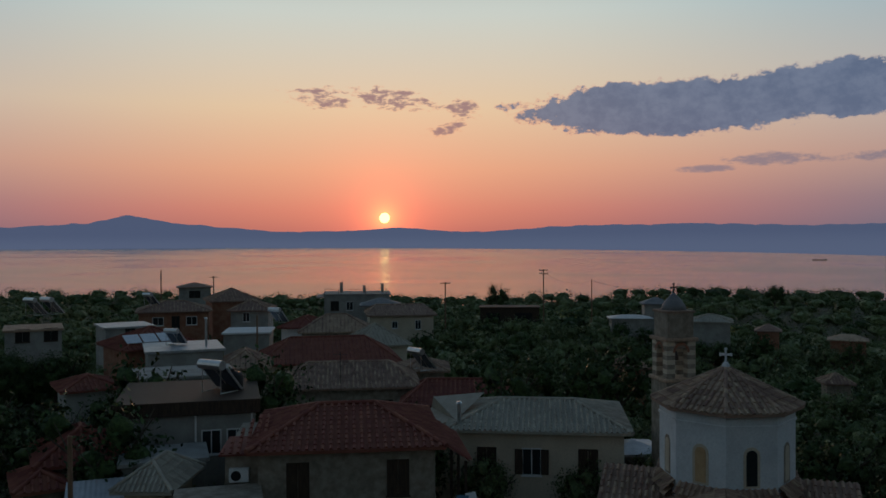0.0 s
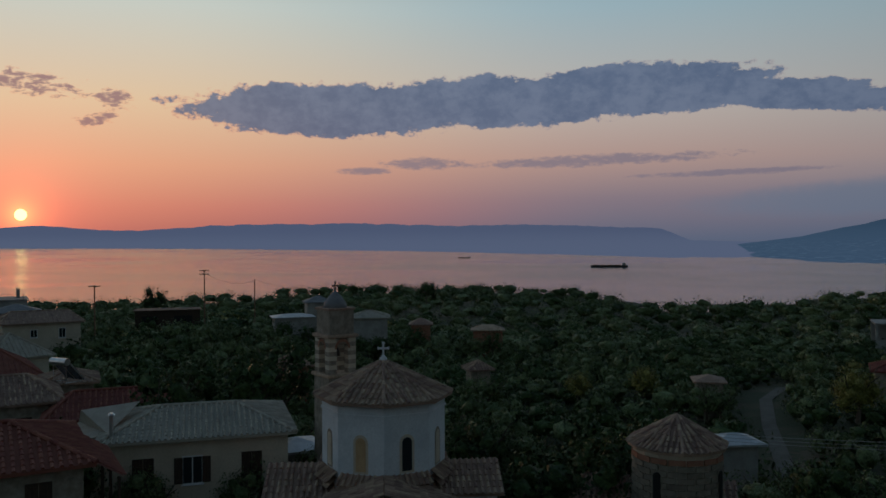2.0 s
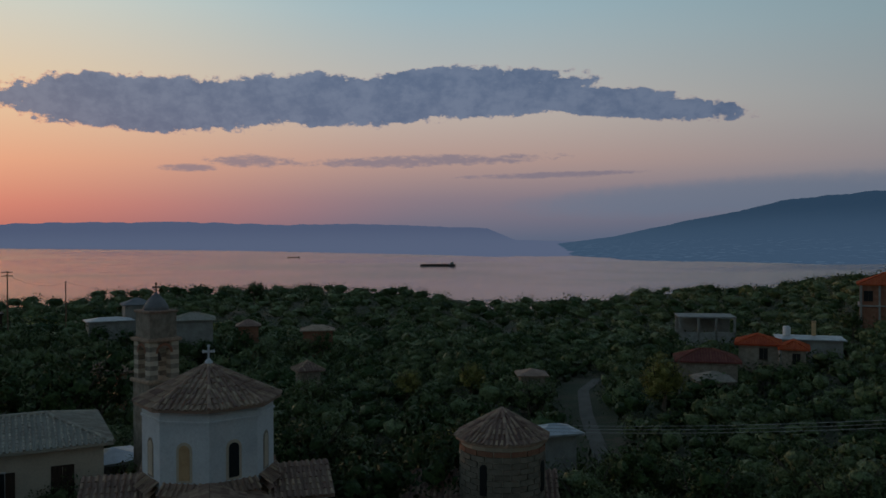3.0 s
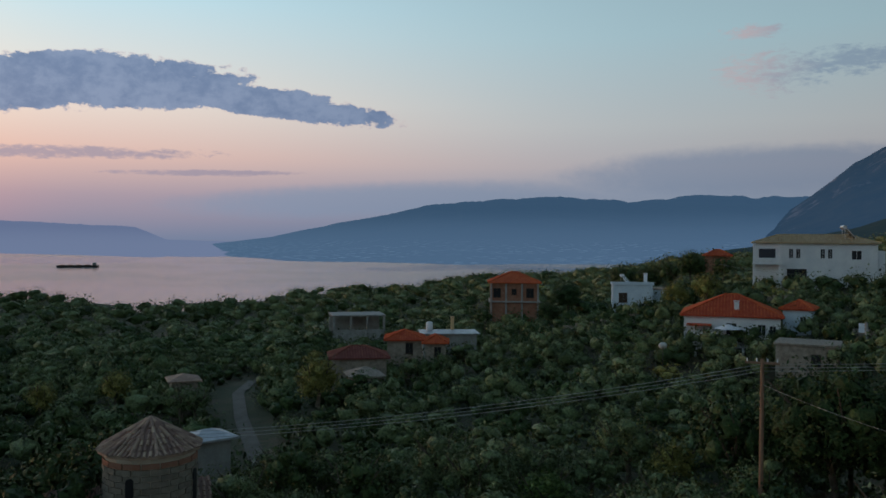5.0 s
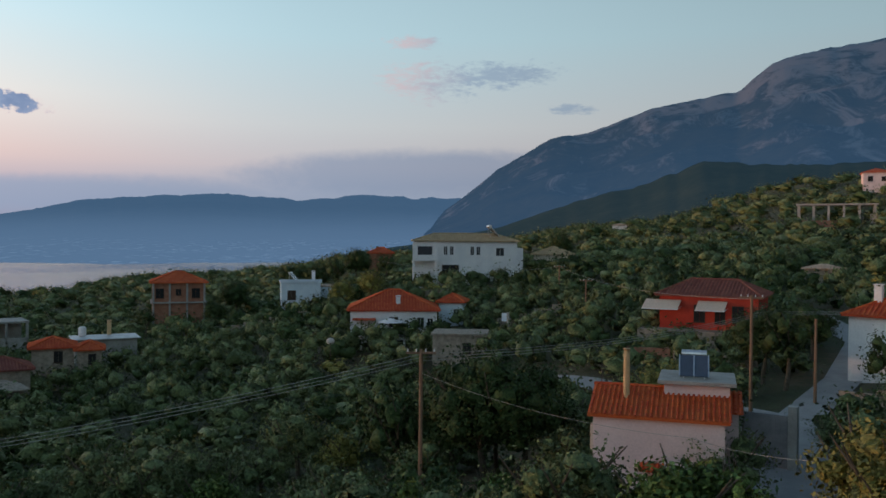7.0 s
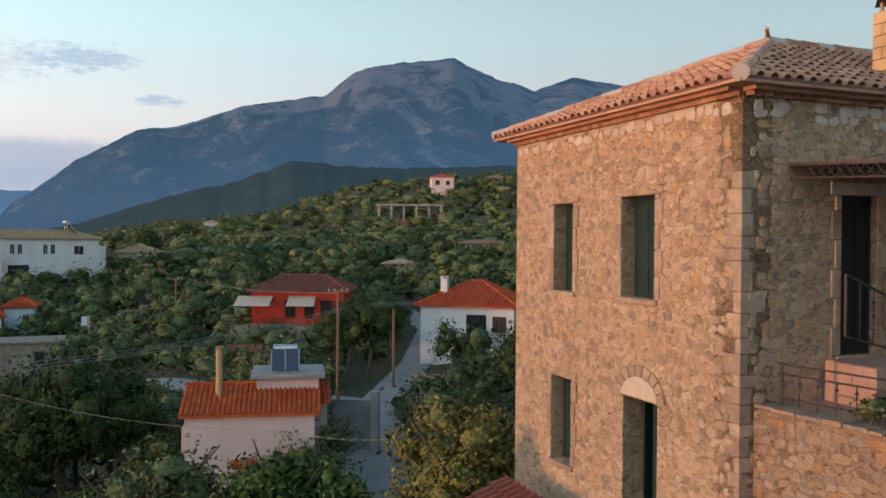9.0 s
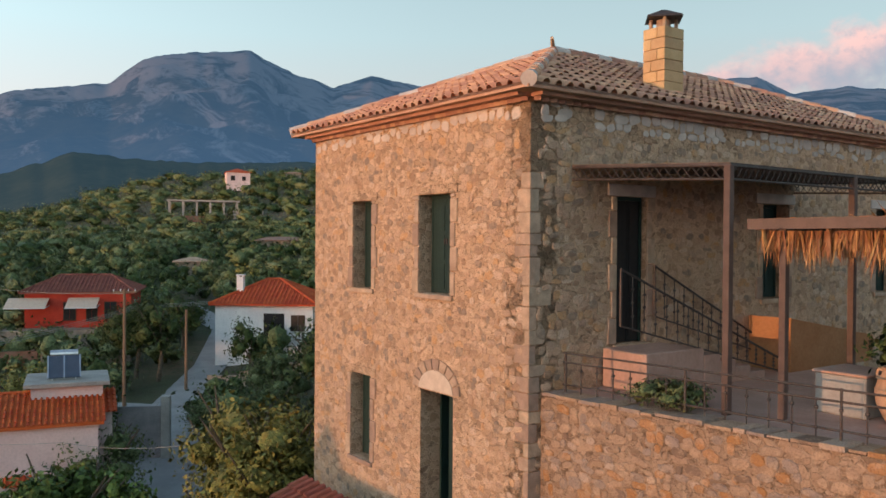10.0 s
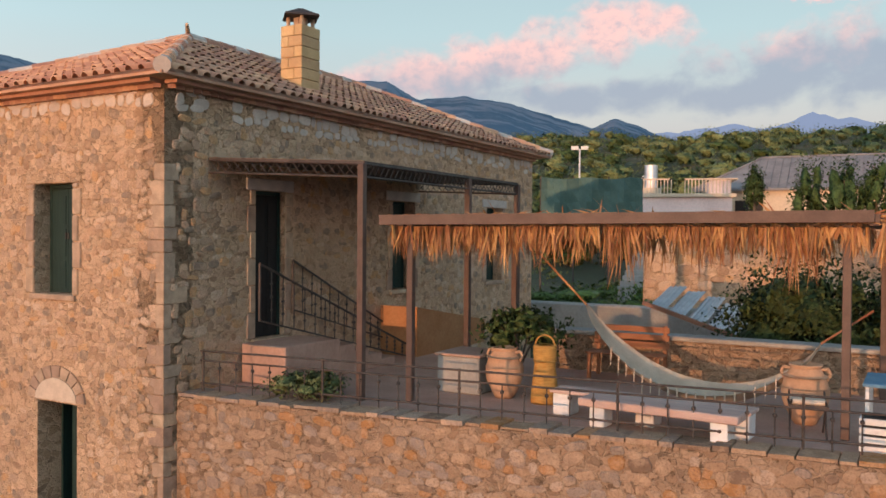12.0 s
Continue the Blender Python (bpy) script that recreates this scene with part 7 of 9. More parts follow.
M["chapel_stone"] = surface("grey_coursed_stone", (0.20, 0.17, 0.13), (0.33, 0.28, 0.22), 3.0, 0.95, 0.6, stain=0.5, vary=0.16)
M["track"] = surface("trodden_earth", (0.13, 0.12, 0.10), (0.19, 0.17, 0.145), 0.6, 0.95, 0.3, stain=0.5)


def chapel():
    az, D, base = 38.5, 42.0, -18.0
    e = empty("chapel", spot(az, D, base), -az)
    tagged(e, "small stone chapel with a tiled drum roof", "church", "village churches")

    def Z(z):
        return z - base

    bm = bmesh.new()
    prism(bm, 2.08, 2.08, Z(-13.6), Z(-10.0), 16, 0)
    drum = part("drum", bm, M["cream_wall"], e)
    rng = random.Random(2)
    for j in range(12):
        for k in range(16):
            bm = bmesh.new()
            a0, a1 = 2 * math.pi * (k + 0.5 * (j % 2) + 0.03) / 16, 2 * math.pi * (k + 0.5 * (j % 2) + 0.97) / 16
            z0, z1 = Z(-13.6) + j * 0.28 + 0.015, Z(-13.6) + (j + 1) * 0.28 - 0.015
            r = 2.1 + rng.uniform(0, 0.03)
            q = [bm.verts.new(p) for p in ((r * math.cos(a0), r * math.sin(a0), z0), (r * math.cos(a1), r * math.sin(a1), z0), (r * math.cos(a1), r * math.sin(a1), z1), (r * math.cos(a0), r * math.sin(a0), z1))]
            f = bm.faces.new(q)
            ex = bmesh.ops.extrude_face_region(bm, geom=[f])
            bmesh.ops.translate(bm, verts=[v for v in ex["geom"] if isinstance(v, bmesh.types.BMVert)], vec=(0.06 * math.cos((a0 + a1) / 2), 0.06 * math.sin((a0 + a1) / 2), 0))
            part("stone", bm, M["chapel_stone"] if j < 11 else M["brick_wall"], drum)
    for k in range(4):
        a = radians(-115 + 90 * k)
        bm = bmesh.new()
        arch_panel(bm, 0.36, 1.5, -2.2, -2.1)
        # near-black panel paints the dark of the window hole
        bm.transform(Matrix.Rotation(a + math.pi / 2, 4, "Z") @ Matrix.Translation((0, 0, Z(-12.4))))
        part("window", bm, M["dark"], drum)
    tiled_cone(e, 2.36, 12, 0.13, Z(-9.9), 1.3, M["old_tile"], pw=0.26, course=0.34, rad=0.08)
    part("nave", boxes(((-5.2, -2.0, -2), (2.6, 5.5, Z(-13.4)))), M["stone_wall"], e)
    for s in (-1, 1):
        bm = bmesh.new()
        q = [Vector((-5.5, -2.3 if s < 0 else 5.8, Z(-13.6))), Vector((2.8, -2.3 if s < 0 else 5.8, Z(-13.6))), Vector((2.8, 1.7, Z(-12.1))), Vector((-4.4, 1.7, Z(-12.1)))]
        bm.faces.new([bm.verts.new(p) for p in q])
        tile_slope(bm, q, 0.28, 0.36, 0.085, jitter=0.03)
        part("nave_roof", bm, M["old_tile"], e)
    bm = bmesh.new()
    q = [Vector((-5.5, 5.8, Z(-13.6))), Vector((-5.5, -2.3, Z(-13.6))), Vector((-4.4, 1.7, Z(-12.1)))]
    bm.faces.new([bm.verts.new(p) for p in q])
    tile_slope(bm, q, 0.28, 0.36, 0.085, jitter=0.03)
    part("nave_roof", bm, M["old_tile"], e)
    house("tin_hut", "hut with a bright tin roof behind the chapel", 42.4, 58.0, -13.5, 2.6, 2.0, 25, 4, 0.5, M["concrete"], M["tin"], tiles=False)


chapel()


# ---------------------------------------------------------------- houses along the slope
def slope_houses():
    v = house("white_villa", "large white two storey villa with a pale tiled roof", 81.8, 150.0, -0.05, 18.6, 9.0, 3, 6.6, 1.35, M["white_wall"], M["tan_tile"], course=0.8, pitch_w=0.45, ridge=5.5,
              wins=[(-3.6, 4.1, 0.6, 1.5), (-2.5, 4.1, 0.6, 1.5), (1.2, 4.1, 0.6, 1.5), (2.3, 4.1, 0.6, 1.5), (6.2, 4.0, 1.4, 1.4)])
    part("balcony_floor", boxes(((-9.6, -6.3, 3.0), (-5.0, -4.51, 3.2))), M["white_wall"], v)
    for x in (-9.3, -5.3):
        part("balcony_column", boxes(((x - 0.2, -6.2, -3), (x + 0.2, -5.8, 6.4)), bevel=0.03), M["white_wall"], v)
    part("balcony_rail", boxes(((-9.5, -6.3, 3.21), (-5.1, -6.2, 4.1))), M["white_paint"], v)
    part("loggia_door", boxes(((-8.6, -4.56, 3.3), (-6.0, -4.505, 5.6))), M["glass"], v)
    # near-black sheet on the wall stands for the shade of the open ground level
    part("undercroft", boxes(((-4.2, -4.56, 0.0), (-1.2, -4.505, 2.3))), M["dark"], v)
    solar_heater(roof_pos(v, 5.2, -1.5, 7.3), 20, 1.2)
    part("side_wing", boxes(((9.31, -4.2, -3), (10.4, 4.0, 5.4))), M["white_wall"], v)
    h = house("side_house", "low house with a tan tiled roof beside the villa", 87.6, 156.0, -2.4, 6.4, 6, -10, 3.0, 1.4, M["cream_wall"], M["tan_tile"], course=0.8, pitch_w=0.5)
    b = house("brick_house", "unfinished brick house under an orange roof", 62.7, 158.0, -8.0, 9.2, 8.0, 2, 7.0, 1.9, M["brick_wall"], M["orange_tile"], course=0.8, pitch_w=0.45, ridge=0.6,
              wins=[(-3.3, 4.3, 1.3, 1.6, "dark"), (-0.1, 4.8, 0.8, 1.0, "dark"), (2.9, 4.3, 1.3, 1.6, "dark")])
    part("floor_slab", boxes(((-4.9, -4.5, 3.3), (4.9, 4.2, 3.55))), M["concrete"], b)
    for x in (-4.4, -1.6, 1.4, 4.4):
        part("column", boxes(((x - 0.17, -4.25, -3), (x + 0.17, -4.01, 6.9))), M["concrete"], b)
    bl = house("blue_house", "pale blue flat roofed house with parapet", 70.6, 148.0, -7.6, 6.8, 7.0, 3, 4.6, 0, M["blue_wall"], M["blue_wall"], flat=True, wins=[(-1.6, 1.7, 1.3, 1.5, "shutter"), (1.6, 0.6, 0.8, 0.8, "dark")])
    part("parapet", boxes(((-3.6, -3.7, 4.825), (3.6, -3.5, 5.2))), M["blue_wall"], bl)
    part("side_wing", boxes(((3.41, -1.5, -3), (6.4, 5.0, 3.8))), M["blue_wall"], bl)
    part("wing_roof", boxes(((3.3, -1.7, 3.801), (6.6, 5.2, 3.95))), M["old_tile"], bl)
    chimney(bl, 2.4, 0, 4.8, 0.6, 1.6, M["white_wall"])
    solar_heater(roof_pos(bl, -1.2, 0, 4.85), 0, 0.8)
    o = house("orange_roofed_house", "white house with terraces under an orange roof", 76.9, 112.0, -9.4, 11.6, 9.0, 0, 6.5, 2.5, M["white_wall"], M["orange_tile"], course=0.5, pitch_w=0.4, ridge=0.8,
              wins=[(0.0, 4.2, 1.2, 1.4), (3.6, 4.4, 0.9, 1.1), (4.9, 4.4, 0.7, 1.0)])
    chimney(o, 0.6, -3.2, 6.9, 0.6, 1.3, M["white_wall"])
    part("terrace_floor", boxes(((-4.6, -8.2, 2.9), (4.6, -4.51, 3.15))), M["concrete"], o)
    for x in (-4.2, -1.4, 1.4, 4.2):
        part("terrace_post", boxes(((x - 0.14, -8.1, -3), (x + 0.14, -7.8, 2.89))), M["white_wall"], o)
        part("rail_post", boxes(((x - 0.04, -8.1, 3.16), (x + 0.04, -8.02, 4.1))), M["iron"], o)
    part("terrace_rail", boxes(((-4.5, -8.1, 4.05), (4.5, -8.03, 4.1)), ((-4.5, -8.1, 3.6), (4.5, -8.06, 3.63))), M["iron"], o)
    part("porch_roof", boxes(((-5.4, -6.6, 5.3), (-2.4, -4.51, 5.45))), M["orange_tile"], o)
    # no opening here: a near-black sheet paints the shade below the terrace
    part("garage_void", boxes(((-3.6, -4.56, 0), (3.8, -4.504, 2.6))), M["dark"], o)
    e = empty("parasol", roof_pos(o, -0.4, -6.6, 3.15))
    tagged(e, "open white parasol on a terrace", "parasol")
    bm = bmesh.new()
    tube(bm, (0, 0, 0), (0, 0, 2.3), 0.03)
    part("pole", bm, M["iron"], e)
    bm = bmesh.new()
    tube(bm, (0, 0, 1.95), (0, 0, 2.5), 1.7, 0.05, 8)
    part("canopy", bm, M["white_paint"], e)
    house("annexe", "small white annexe with an orange roof", 80.8, 118.0, -8.7, 3.4, 4, -8, 4, 1.1, M["blue_wall"], M["orange_tile"], course=0.5, wins=[(0.8, 2, 0.7, 1.0)])
    hut = house("stone_hut", "square rubble hut with a flat earth roof", 81.4, 94.0, -10.7, 6.0, 5, -4, 4.0, 0, M["stone_wall"], M["stone_wall"], flat=True, wins=[(0.9, 2.0, 0.8, 1.1, "dark")])
    house("rear_shed", "brown shed under a shallow roof", 76.0, 180.0, -2.8, 5.0, 4, 0, 3, 1.2, M["brick_wall"], M["orange_tile"], course=0.8)
    r = house("red_house", "deep red house with pale awnings", 97.9, 88.0, -5.35, 9.6, 8.0, -10, 4.0, 1.5, M["red_wall"], M["red_tile"], course=0.5, pitch_w=0.36, ridge=2.4,
              wins=[(-0.8, 1.4, 1.0, 1.6, "dark"), (2.9, 1.5, 1.0, 1.5, "dark"), (1.2, 1.3, 0.9, 2.0, "dark"), (-1.2, 1.6, 1.0, 1.4, "glass", "right")])
    for x0, x1 in ((-6.2, -2.6), (-0.9, 1.9)):
        aw = empty("awning", roof_pos(r, (x0 + x1) / 2, -4.0, 3.3), r.matrix_world.to_euler().z * 180 / math.pi)
        tagged(aw, "cream canvas awning over a door", "awning", "awnings of the red house")
        w = (x1 - x0) / 2
        bm = bmesh.new()
        for zz in (0, -0.03):
            bm.faces.new([bm.verts.new(p) for p in ((-w, 0, zz + 0.2), (w, 0, zz + 0.2), (w, -2.0, zz - 0.65), (-w, -2.0, zz - 0.65))])
        part("canvas", bm, M["linen"], aw)
        bm = bmesh.new()
        tube(bm, (-w, -2.0, -0.67), (w, -2.0, -0.67), 0.04)
        part("bar", bm, M["white_paint"], aw)
        for s in (-w, w):
            bm = bmesh.new()
            tube(bm, (s, 0.0, -0.5), (s, -2.0, -0.67), 0.025)
            part("arm", bm, M["white_paint"], aw)
    part("plinth", boxes(((-6.5, -6.4, -3), (6.0, -4.01, 0.6))), M["stone_wall"], r)
    # pink house with its flat-topped stair head
    p = house("pink_house", "pale pink house under an orange tiled roof", 94.8, 41.0, -8.35, 6.1, 5.0, -3, 5.4, 1.0, M["pink_wall"], M["orange_tile"], hipped=False, course=0.36, pitch_w=0.24, rad=0.07, over=0.25)
    part("stair_head", boxes(((0.2, -0.6, 5.0), (3.3, 2.4, 6.75))), M["pink_wall"], p)
    part("head_roof", boxes(((-0.1, -0.9, 6.751), (3.6, 2.7, 6.95)), bevel=0.02), M["concrete"], p)
    sh = solar_heater(roof_pos(p, 1.6, 0.3, 6.95), -97, 0.72, "large solar heater with a steel tank on a flat roof")
    part("side_block", boxes(((3.06, -1.2, -3), (3.7, 2.4, 5.6))), M["pink_wall"], p)
    bm = bmesh.new()
    q = [Vector((2.7, -1.6, 5.6)), Vector((3.9, -1.6, 5.6)), Vector((3.9, 0.8, 6.3)), Vector((2.7, 0.8, 6.3))]
    bm.faces.new([bm.verts.new(v) for v in q])
    tile_slope(bm, q, 0.24, 0.36, 0.07)
    part("side_roof", bm, M["orange_tile"], p)
    bm = bmesh.new()
    tube(bm, (-1.6, -1.0, 5.4), (-1.6, -1.0, 8.3), 0.16, n=12)
    tube(bm, (-1.6, -1.0, 8.3), (-1.6, -1.0, 8.45), 0.1, 0.2, n=12)
    part("flue", bm, M["ochre"], p, "tall ochre painted flue pipe")
    for y, z in ((-2.0, 2.9),):
        bm = bmesh.new()
        q = [Vector((-0.8, -3.1, z)), Vector((0.3, -3.1, z)), Vector((0.3, -2.51, z + 0.3)), Vector((-0.8, -2.51, z + 0.3))]
        bm.faces.new([bm.verts.new(v) for v in q])
        tile_slope(bm, q, 0.24, 0.36, 0.07)
        part("door_hood", bm, M["orange_tile"], p)
    part("side_window", boxes(((-3.3, -1.6, 3.4), (-3.06, 0.2, 4.6))), M["cream_wall"], p)
    antenna(roof_pos(p, -3.0, 0.5, 5.6), 1.8, 20)
    c = house("chimney_house", "white cottage under an orange tiled hip roof", 109.4, 74.5, -5.75, 8.6, 8.0, -14, 4.4, 2.0, M["white_wall"], M["orange_tile"], course=0.5, pitch_w=0.36, ridge=0.6,
              wins=[(3.0, 2.2, 1.1, 1.2, "shutter"), (1.0, 0.6, 0.9, 2.1, "dark")])
    chimney(c, -2.6, -2.0, 4.8, 0.6, 1.9, M["white_wall"])
    # porch shade painted as a thin near-black sheet on the wall
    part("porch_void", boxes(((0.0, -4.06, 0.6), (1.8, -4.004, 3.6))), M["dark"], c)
    # bare concrete frame on the hill
    f = empty("unfinished_building", spot(105.3, 222.0, 3.0), -105.3)
    tagged(f, "unfinished concrete frame house on a hillside", "building")
    part("lower_wall", boxes(((-10.2, -3, -3), (5.5, 5, 2.6))), M["brick_wall"], f)
    # near-black panels stand for the shade in empty window holes
    for x in (-8.6, -6.9):
        part("void", boxes(((x - 0.5, -3.05, 0.6), (x + 0.5, -3.003, 2.2))), M["dark"], f)
    for k in range(6):
        x = -7.6 + k * 3.3
        for y in (-2.6, 3.0):
            part("column", boxes(((x - 0.25, y - 0.25, 2.6), (x + 0.25, y + 0.25, 6.2))), M["concrete"], f)
    part("slab", boxes(((-8.2, -3.0, 6.2), (9.6, 3.6, 6.6))), M["concrete"], f)
    part("side_wall", boxes(((8.0, -2.0, -1), (15.5, 4.0, 4.2))), M["concrete"], f)
    hh = house("hill_villa", "small pale pink house high on the hill", 107.7, 320.0, 24.6, 8.6, 8, 5, 4.0, 1.6, M["pink_wall"], M["orange_tile"], tiles=False, wins=[(-2, 1, 1.4, 1.6, "dark"), (2, 1, 1.2, 1.4, "dark")])
    for az, d, dz, w, lab in ((92.2, 300, 4.5, 5, "far white cottage on the hill"), (111.3, 330, 24, 6, "far low house on the hill"), (110.6, 150, -1.8, 9, "long low stone ruin on the slope"), (104.8, 130, -5.0, 5, "dark open shed on the slope")):
        house("hill_house", lab, az, d, dz + 1.5, w, 4, 0, 3, 0.6, M["white_wall"] if "white" in lab else M["stone_wall"], M["old_tile"], tiles=False)
    # cluster among the olives
    house("red_long_house", "long low house under a dull red roof", 52.1, 105.0, -14.9, 6.8, 5, 4, 3, 1.2, M["stone_wall"], M["red_tile"], course=0.6)
    house("ruined_hut", "roofless stone hut in the grove", 52.6, 99.0, -16.2, 3.6, 3.6, 10, 3, 0.9, M["stone_wall"], M["stone_wall"], tiles=False, wins=[(0, 0.9, 1.0, 1.4, "dark")])
    house("grove_villa", "small stone house under a bright orange hip roof", 55.2, 114.0, -13.7, 4.8, 5, 0, 3.2, 1.1, M["stone_wall"], M["orange_tile"], course=0.5, wins=[(0.6, 1.4, 0.9, 1.3, "dark")])
    house("grove_villa", "small stone house under a bright orange hip roof", 57.3, 113.0, -14.0, 2.8, 4, 0, 3.2, 0.9, M["stone_wall"], M["orange_tile"], course=0.5, wins=[(0.3, 1.4, 0.8, 1.2, "dark")])
    t = house("tin_house", "low house with a pale sheet roof", 58.3, 124.0, -13.9, 8.0, 5, 6, 3, 0.3, M["concrete"], M["tin"], tiles=False)
    chimney(t, 0.6, 0, 3.3, 0.5, 1.8, M["ochre"])
    e = empty("water_tank", roof_pos(t, -2.9, 0, 3.2))
    tagged(e, "white water tank on a roof", "water tank")
    bm = bmesh.new()
    lathe(bm, [(0.5, 0), (0.52, 0.1), (0.52, 1.1), (0.4, 1.3), (0.05, 1.35)], 14)
    part("body", bm, M["white_paint"], e)
    k = empty("concrete_shell", spot(51.9, 166.0, -18.2), -51.9 + 8)
    tagged(k, "open concrete shell of an unfinished house", "building")
    part("roof_slab", boxes(((-5.2, -3.5, 3.2), (5.2, 4, 3.5))), M["concrete"], k)
    for x in (-4.9, -1.6, 1.6, 4.9):
        for y in (-3.2, 3.6):
            part("column", boxes(((x - 0.2, y - 0.2, -3), (x + 0.2, y + 0.2, 3.2))), M["concrete"], k)
    part("back_wall", boxes(((-5, 3.0, -3), (5, 3.3, 3.19))), M["concrete"], k)
    part("parapet", boxes(((-5, -3.4, -3), (5, -3.2, 0.6))), M["concrete"], k)
    tank = empty("satellite_dish", spot(72.6, 100.0, -12.6), 108)
    tagged(tank, "white satellite dish on a pole", "satellite dish")
    bm = bmesh.new()
    tube(bm, (0, 0, -4), (0, 0, 0.3), 0.04)
    part("pole", bm, M["iron"], tank)
    bm = bmesh.new()
    lathe(bm, [(0.05, 0), (0.3, 0.06), (0.5, 0.18), (0.48, 0.2), (0.28, 0.09), (0.02, 0.04)], 18)
    bm.transform(Matrix.Translation((0, -0.1, 0.4)) @ Matrix.Rotation(radians(60), 4, "X"))
    part("dish", bm, M["white_paint"], tank)


slope_houses()


# ---------------------------------------------------------------- lane, walls, gate
def ribbon(name, label, pts, width, material, lift=0.06):
    """A lane laid on the ground along a line of places."""
    vs, fs = [], []
    P = [Vector((p[0], p[1], 0)) for p in pts]
    fine = []
    for a, b in zip(P, P[1:]):
        n = max(2, int((b - a).length / 1.5))
        fine += [a.lerp(b, k / n) for k in range(n)]
    fine.append(P[-1])
    for i, p in enumerate(fine):
        d = (fine[min(i + 1, len(fine) - 1)] - fine[max(i - 1, 0)]).normalized()
        s = Vector((-d.y, d.x, 0))
        for k in range(5):
            q = p + s * width * (k / 4 - 0.5)
            vs.append((q.x, q.y, max(ground_z(q.x, q.y), ground_z(p.x, p.y) - 0.1) + lift))
    for i in range(len(fine) - 1):
        for k in range(4):
            fs.append((i * 5 + k, i * 5 + k + 1, (i + 1) * 5 + k + 1, (i + 1) * 5 + k))
    ob = add_mesh(name, vs, fs, material, True)
    tagged(ob, label, "road", kind="structure")
    return ob


def low_wall(label, az0, d0, az1, d1, h, material, thick=0.4):
    a, b = spot(az0, d0), spot(az1, d1)
    e = empty("garden_wall", Vector((a.x, a.y, ground_z(a.x, a.y))), math.degrees(math.atan2(b.y - a.y, b.x - a.x)))
    tagged(e, label, "wall", "garden walls")
    L = math.hypot(b.x - a.x, b.y - a.y)
    n = max(2, int(L / 2))
    bm = bmesh.new()
    rng = random.Random(int(az0 * 10))
    for k in range(n):
        x0, x1 = L * k / n, L * (k + 1) / n
        w = e.matrix_world @ Vector(((x0 + x1) / 2, 0, 0))
        zz = ground_z(w.x, w.y) - e.matrix_world.translation.z
        box(bm, (x0, -thick / 2, zz - 1.2), (x1, thick / 2, zz + h + rng.uniform(-0.06, 0.06)))
    part("masonry", bm, material, e)
    return e


def lane_and_walls():
    P = lambda az, d: (d * math.sin(radians(az)), d * math.cos(radians(az)))
    ribbon("road", "worn grey asphalt lane bending past the houses", [P(103.5, 22), P(104.5, 30), P(104.2, 40), P(102.3, 52), P(103.4, 64)], 5.4, M["asphalt"], 0.12)
    ribbon("road", "narrow grey asphalt lane climbing between trees", [P(103.4, 63.5), P(106, 76), P(107, 92), P(104, 108)], 3.0, M["asphalt"], 0.15)
    ribbon("road", "worn grey asphalt lane along the slope", [P(103.0, 62), P(98.5, 66), P(94, 70), P(89, 76), P(84, 84)], 3.6, M["asphalt"], 0.1)
    ribbon("road", "pale dirt track through the olive grove", [P(45.8, 66), P(45.0, 78), P(44.2, 95), P(44.0, 112), P(45, 125)], 1.5, M["track"], 0.1)
    low_wall("low rubble wall beside the lane", 106.5, 24, 108.5, 40, 1.0, M["stone_wall"])
    low_wall("low rubble wall beside the lane", 105.8, 68, 112, 66, 1.1, M["stone_wall"])
    low_wall("terracotta coloured garden wall below the red house", 92.4, 83, 95.6, 82, 1.5, M["brick_wall"])
    low_wall("grey rubble wall below the red house", 95.8, 82, 101, 79, 1.3, M["stone_wall"])
    low_wall("tall rubble wall on the slope below the villa", 76, 138, 81, 136, 2.2, M["stone_wall"])
    low_wall("dry stone terrace wall on the slope", 84, 110, 89, 112, 1.3, M["stone_wall"])
    low_wall("dry stone terrace wall on the slope", 66, 140, 71, 138, 1.8, M["stone_wall"])
    # grey sliding gate between two pillars
    e = empty("gate", spot(101.5, 52.5, -12.3), -101.5 - 12)
    tagged(e, "grey solid metal gate between pale pillars", "gate")
    part("gate_leaf", boxes(((-1.25, -0.04, -1.5), (1.25, 0.04, 2.3)), bevel=0.01), M["slate"], e)
    for k in range(9):
        part("rib", boxes(((-1.2 + k * 0.29, -0.06, 0.2), (-1.16 + k * 0.29, -0.041, 2.25))), M["slate"], e)
    for x in (-1.55, 1.55):
        part("pillar", boxes(((x - 0.26, -0.26, -2), (x + 0.26, 0.26, 2.9)), bevel=0.02), M["concrete"], e)
    # small flag on a post
    e = empty("flag_pole", spot(84.75, 100.0, -13.5))
    tagged(e, "white post with a pale blue and white flag", "flag")
    bm = bmesh.new()
    tube(bm, (0, 0, 0), (0, 0, 5.0), 0.22, 0.16, 8)
    part("post", bm, M["concrete"], e)
    part("flag", boxes(((-0.1, 0.17, 3.9), (-0.05, 0.75, 4.9))), M["blue_wall"], e)


lane_and_walls()


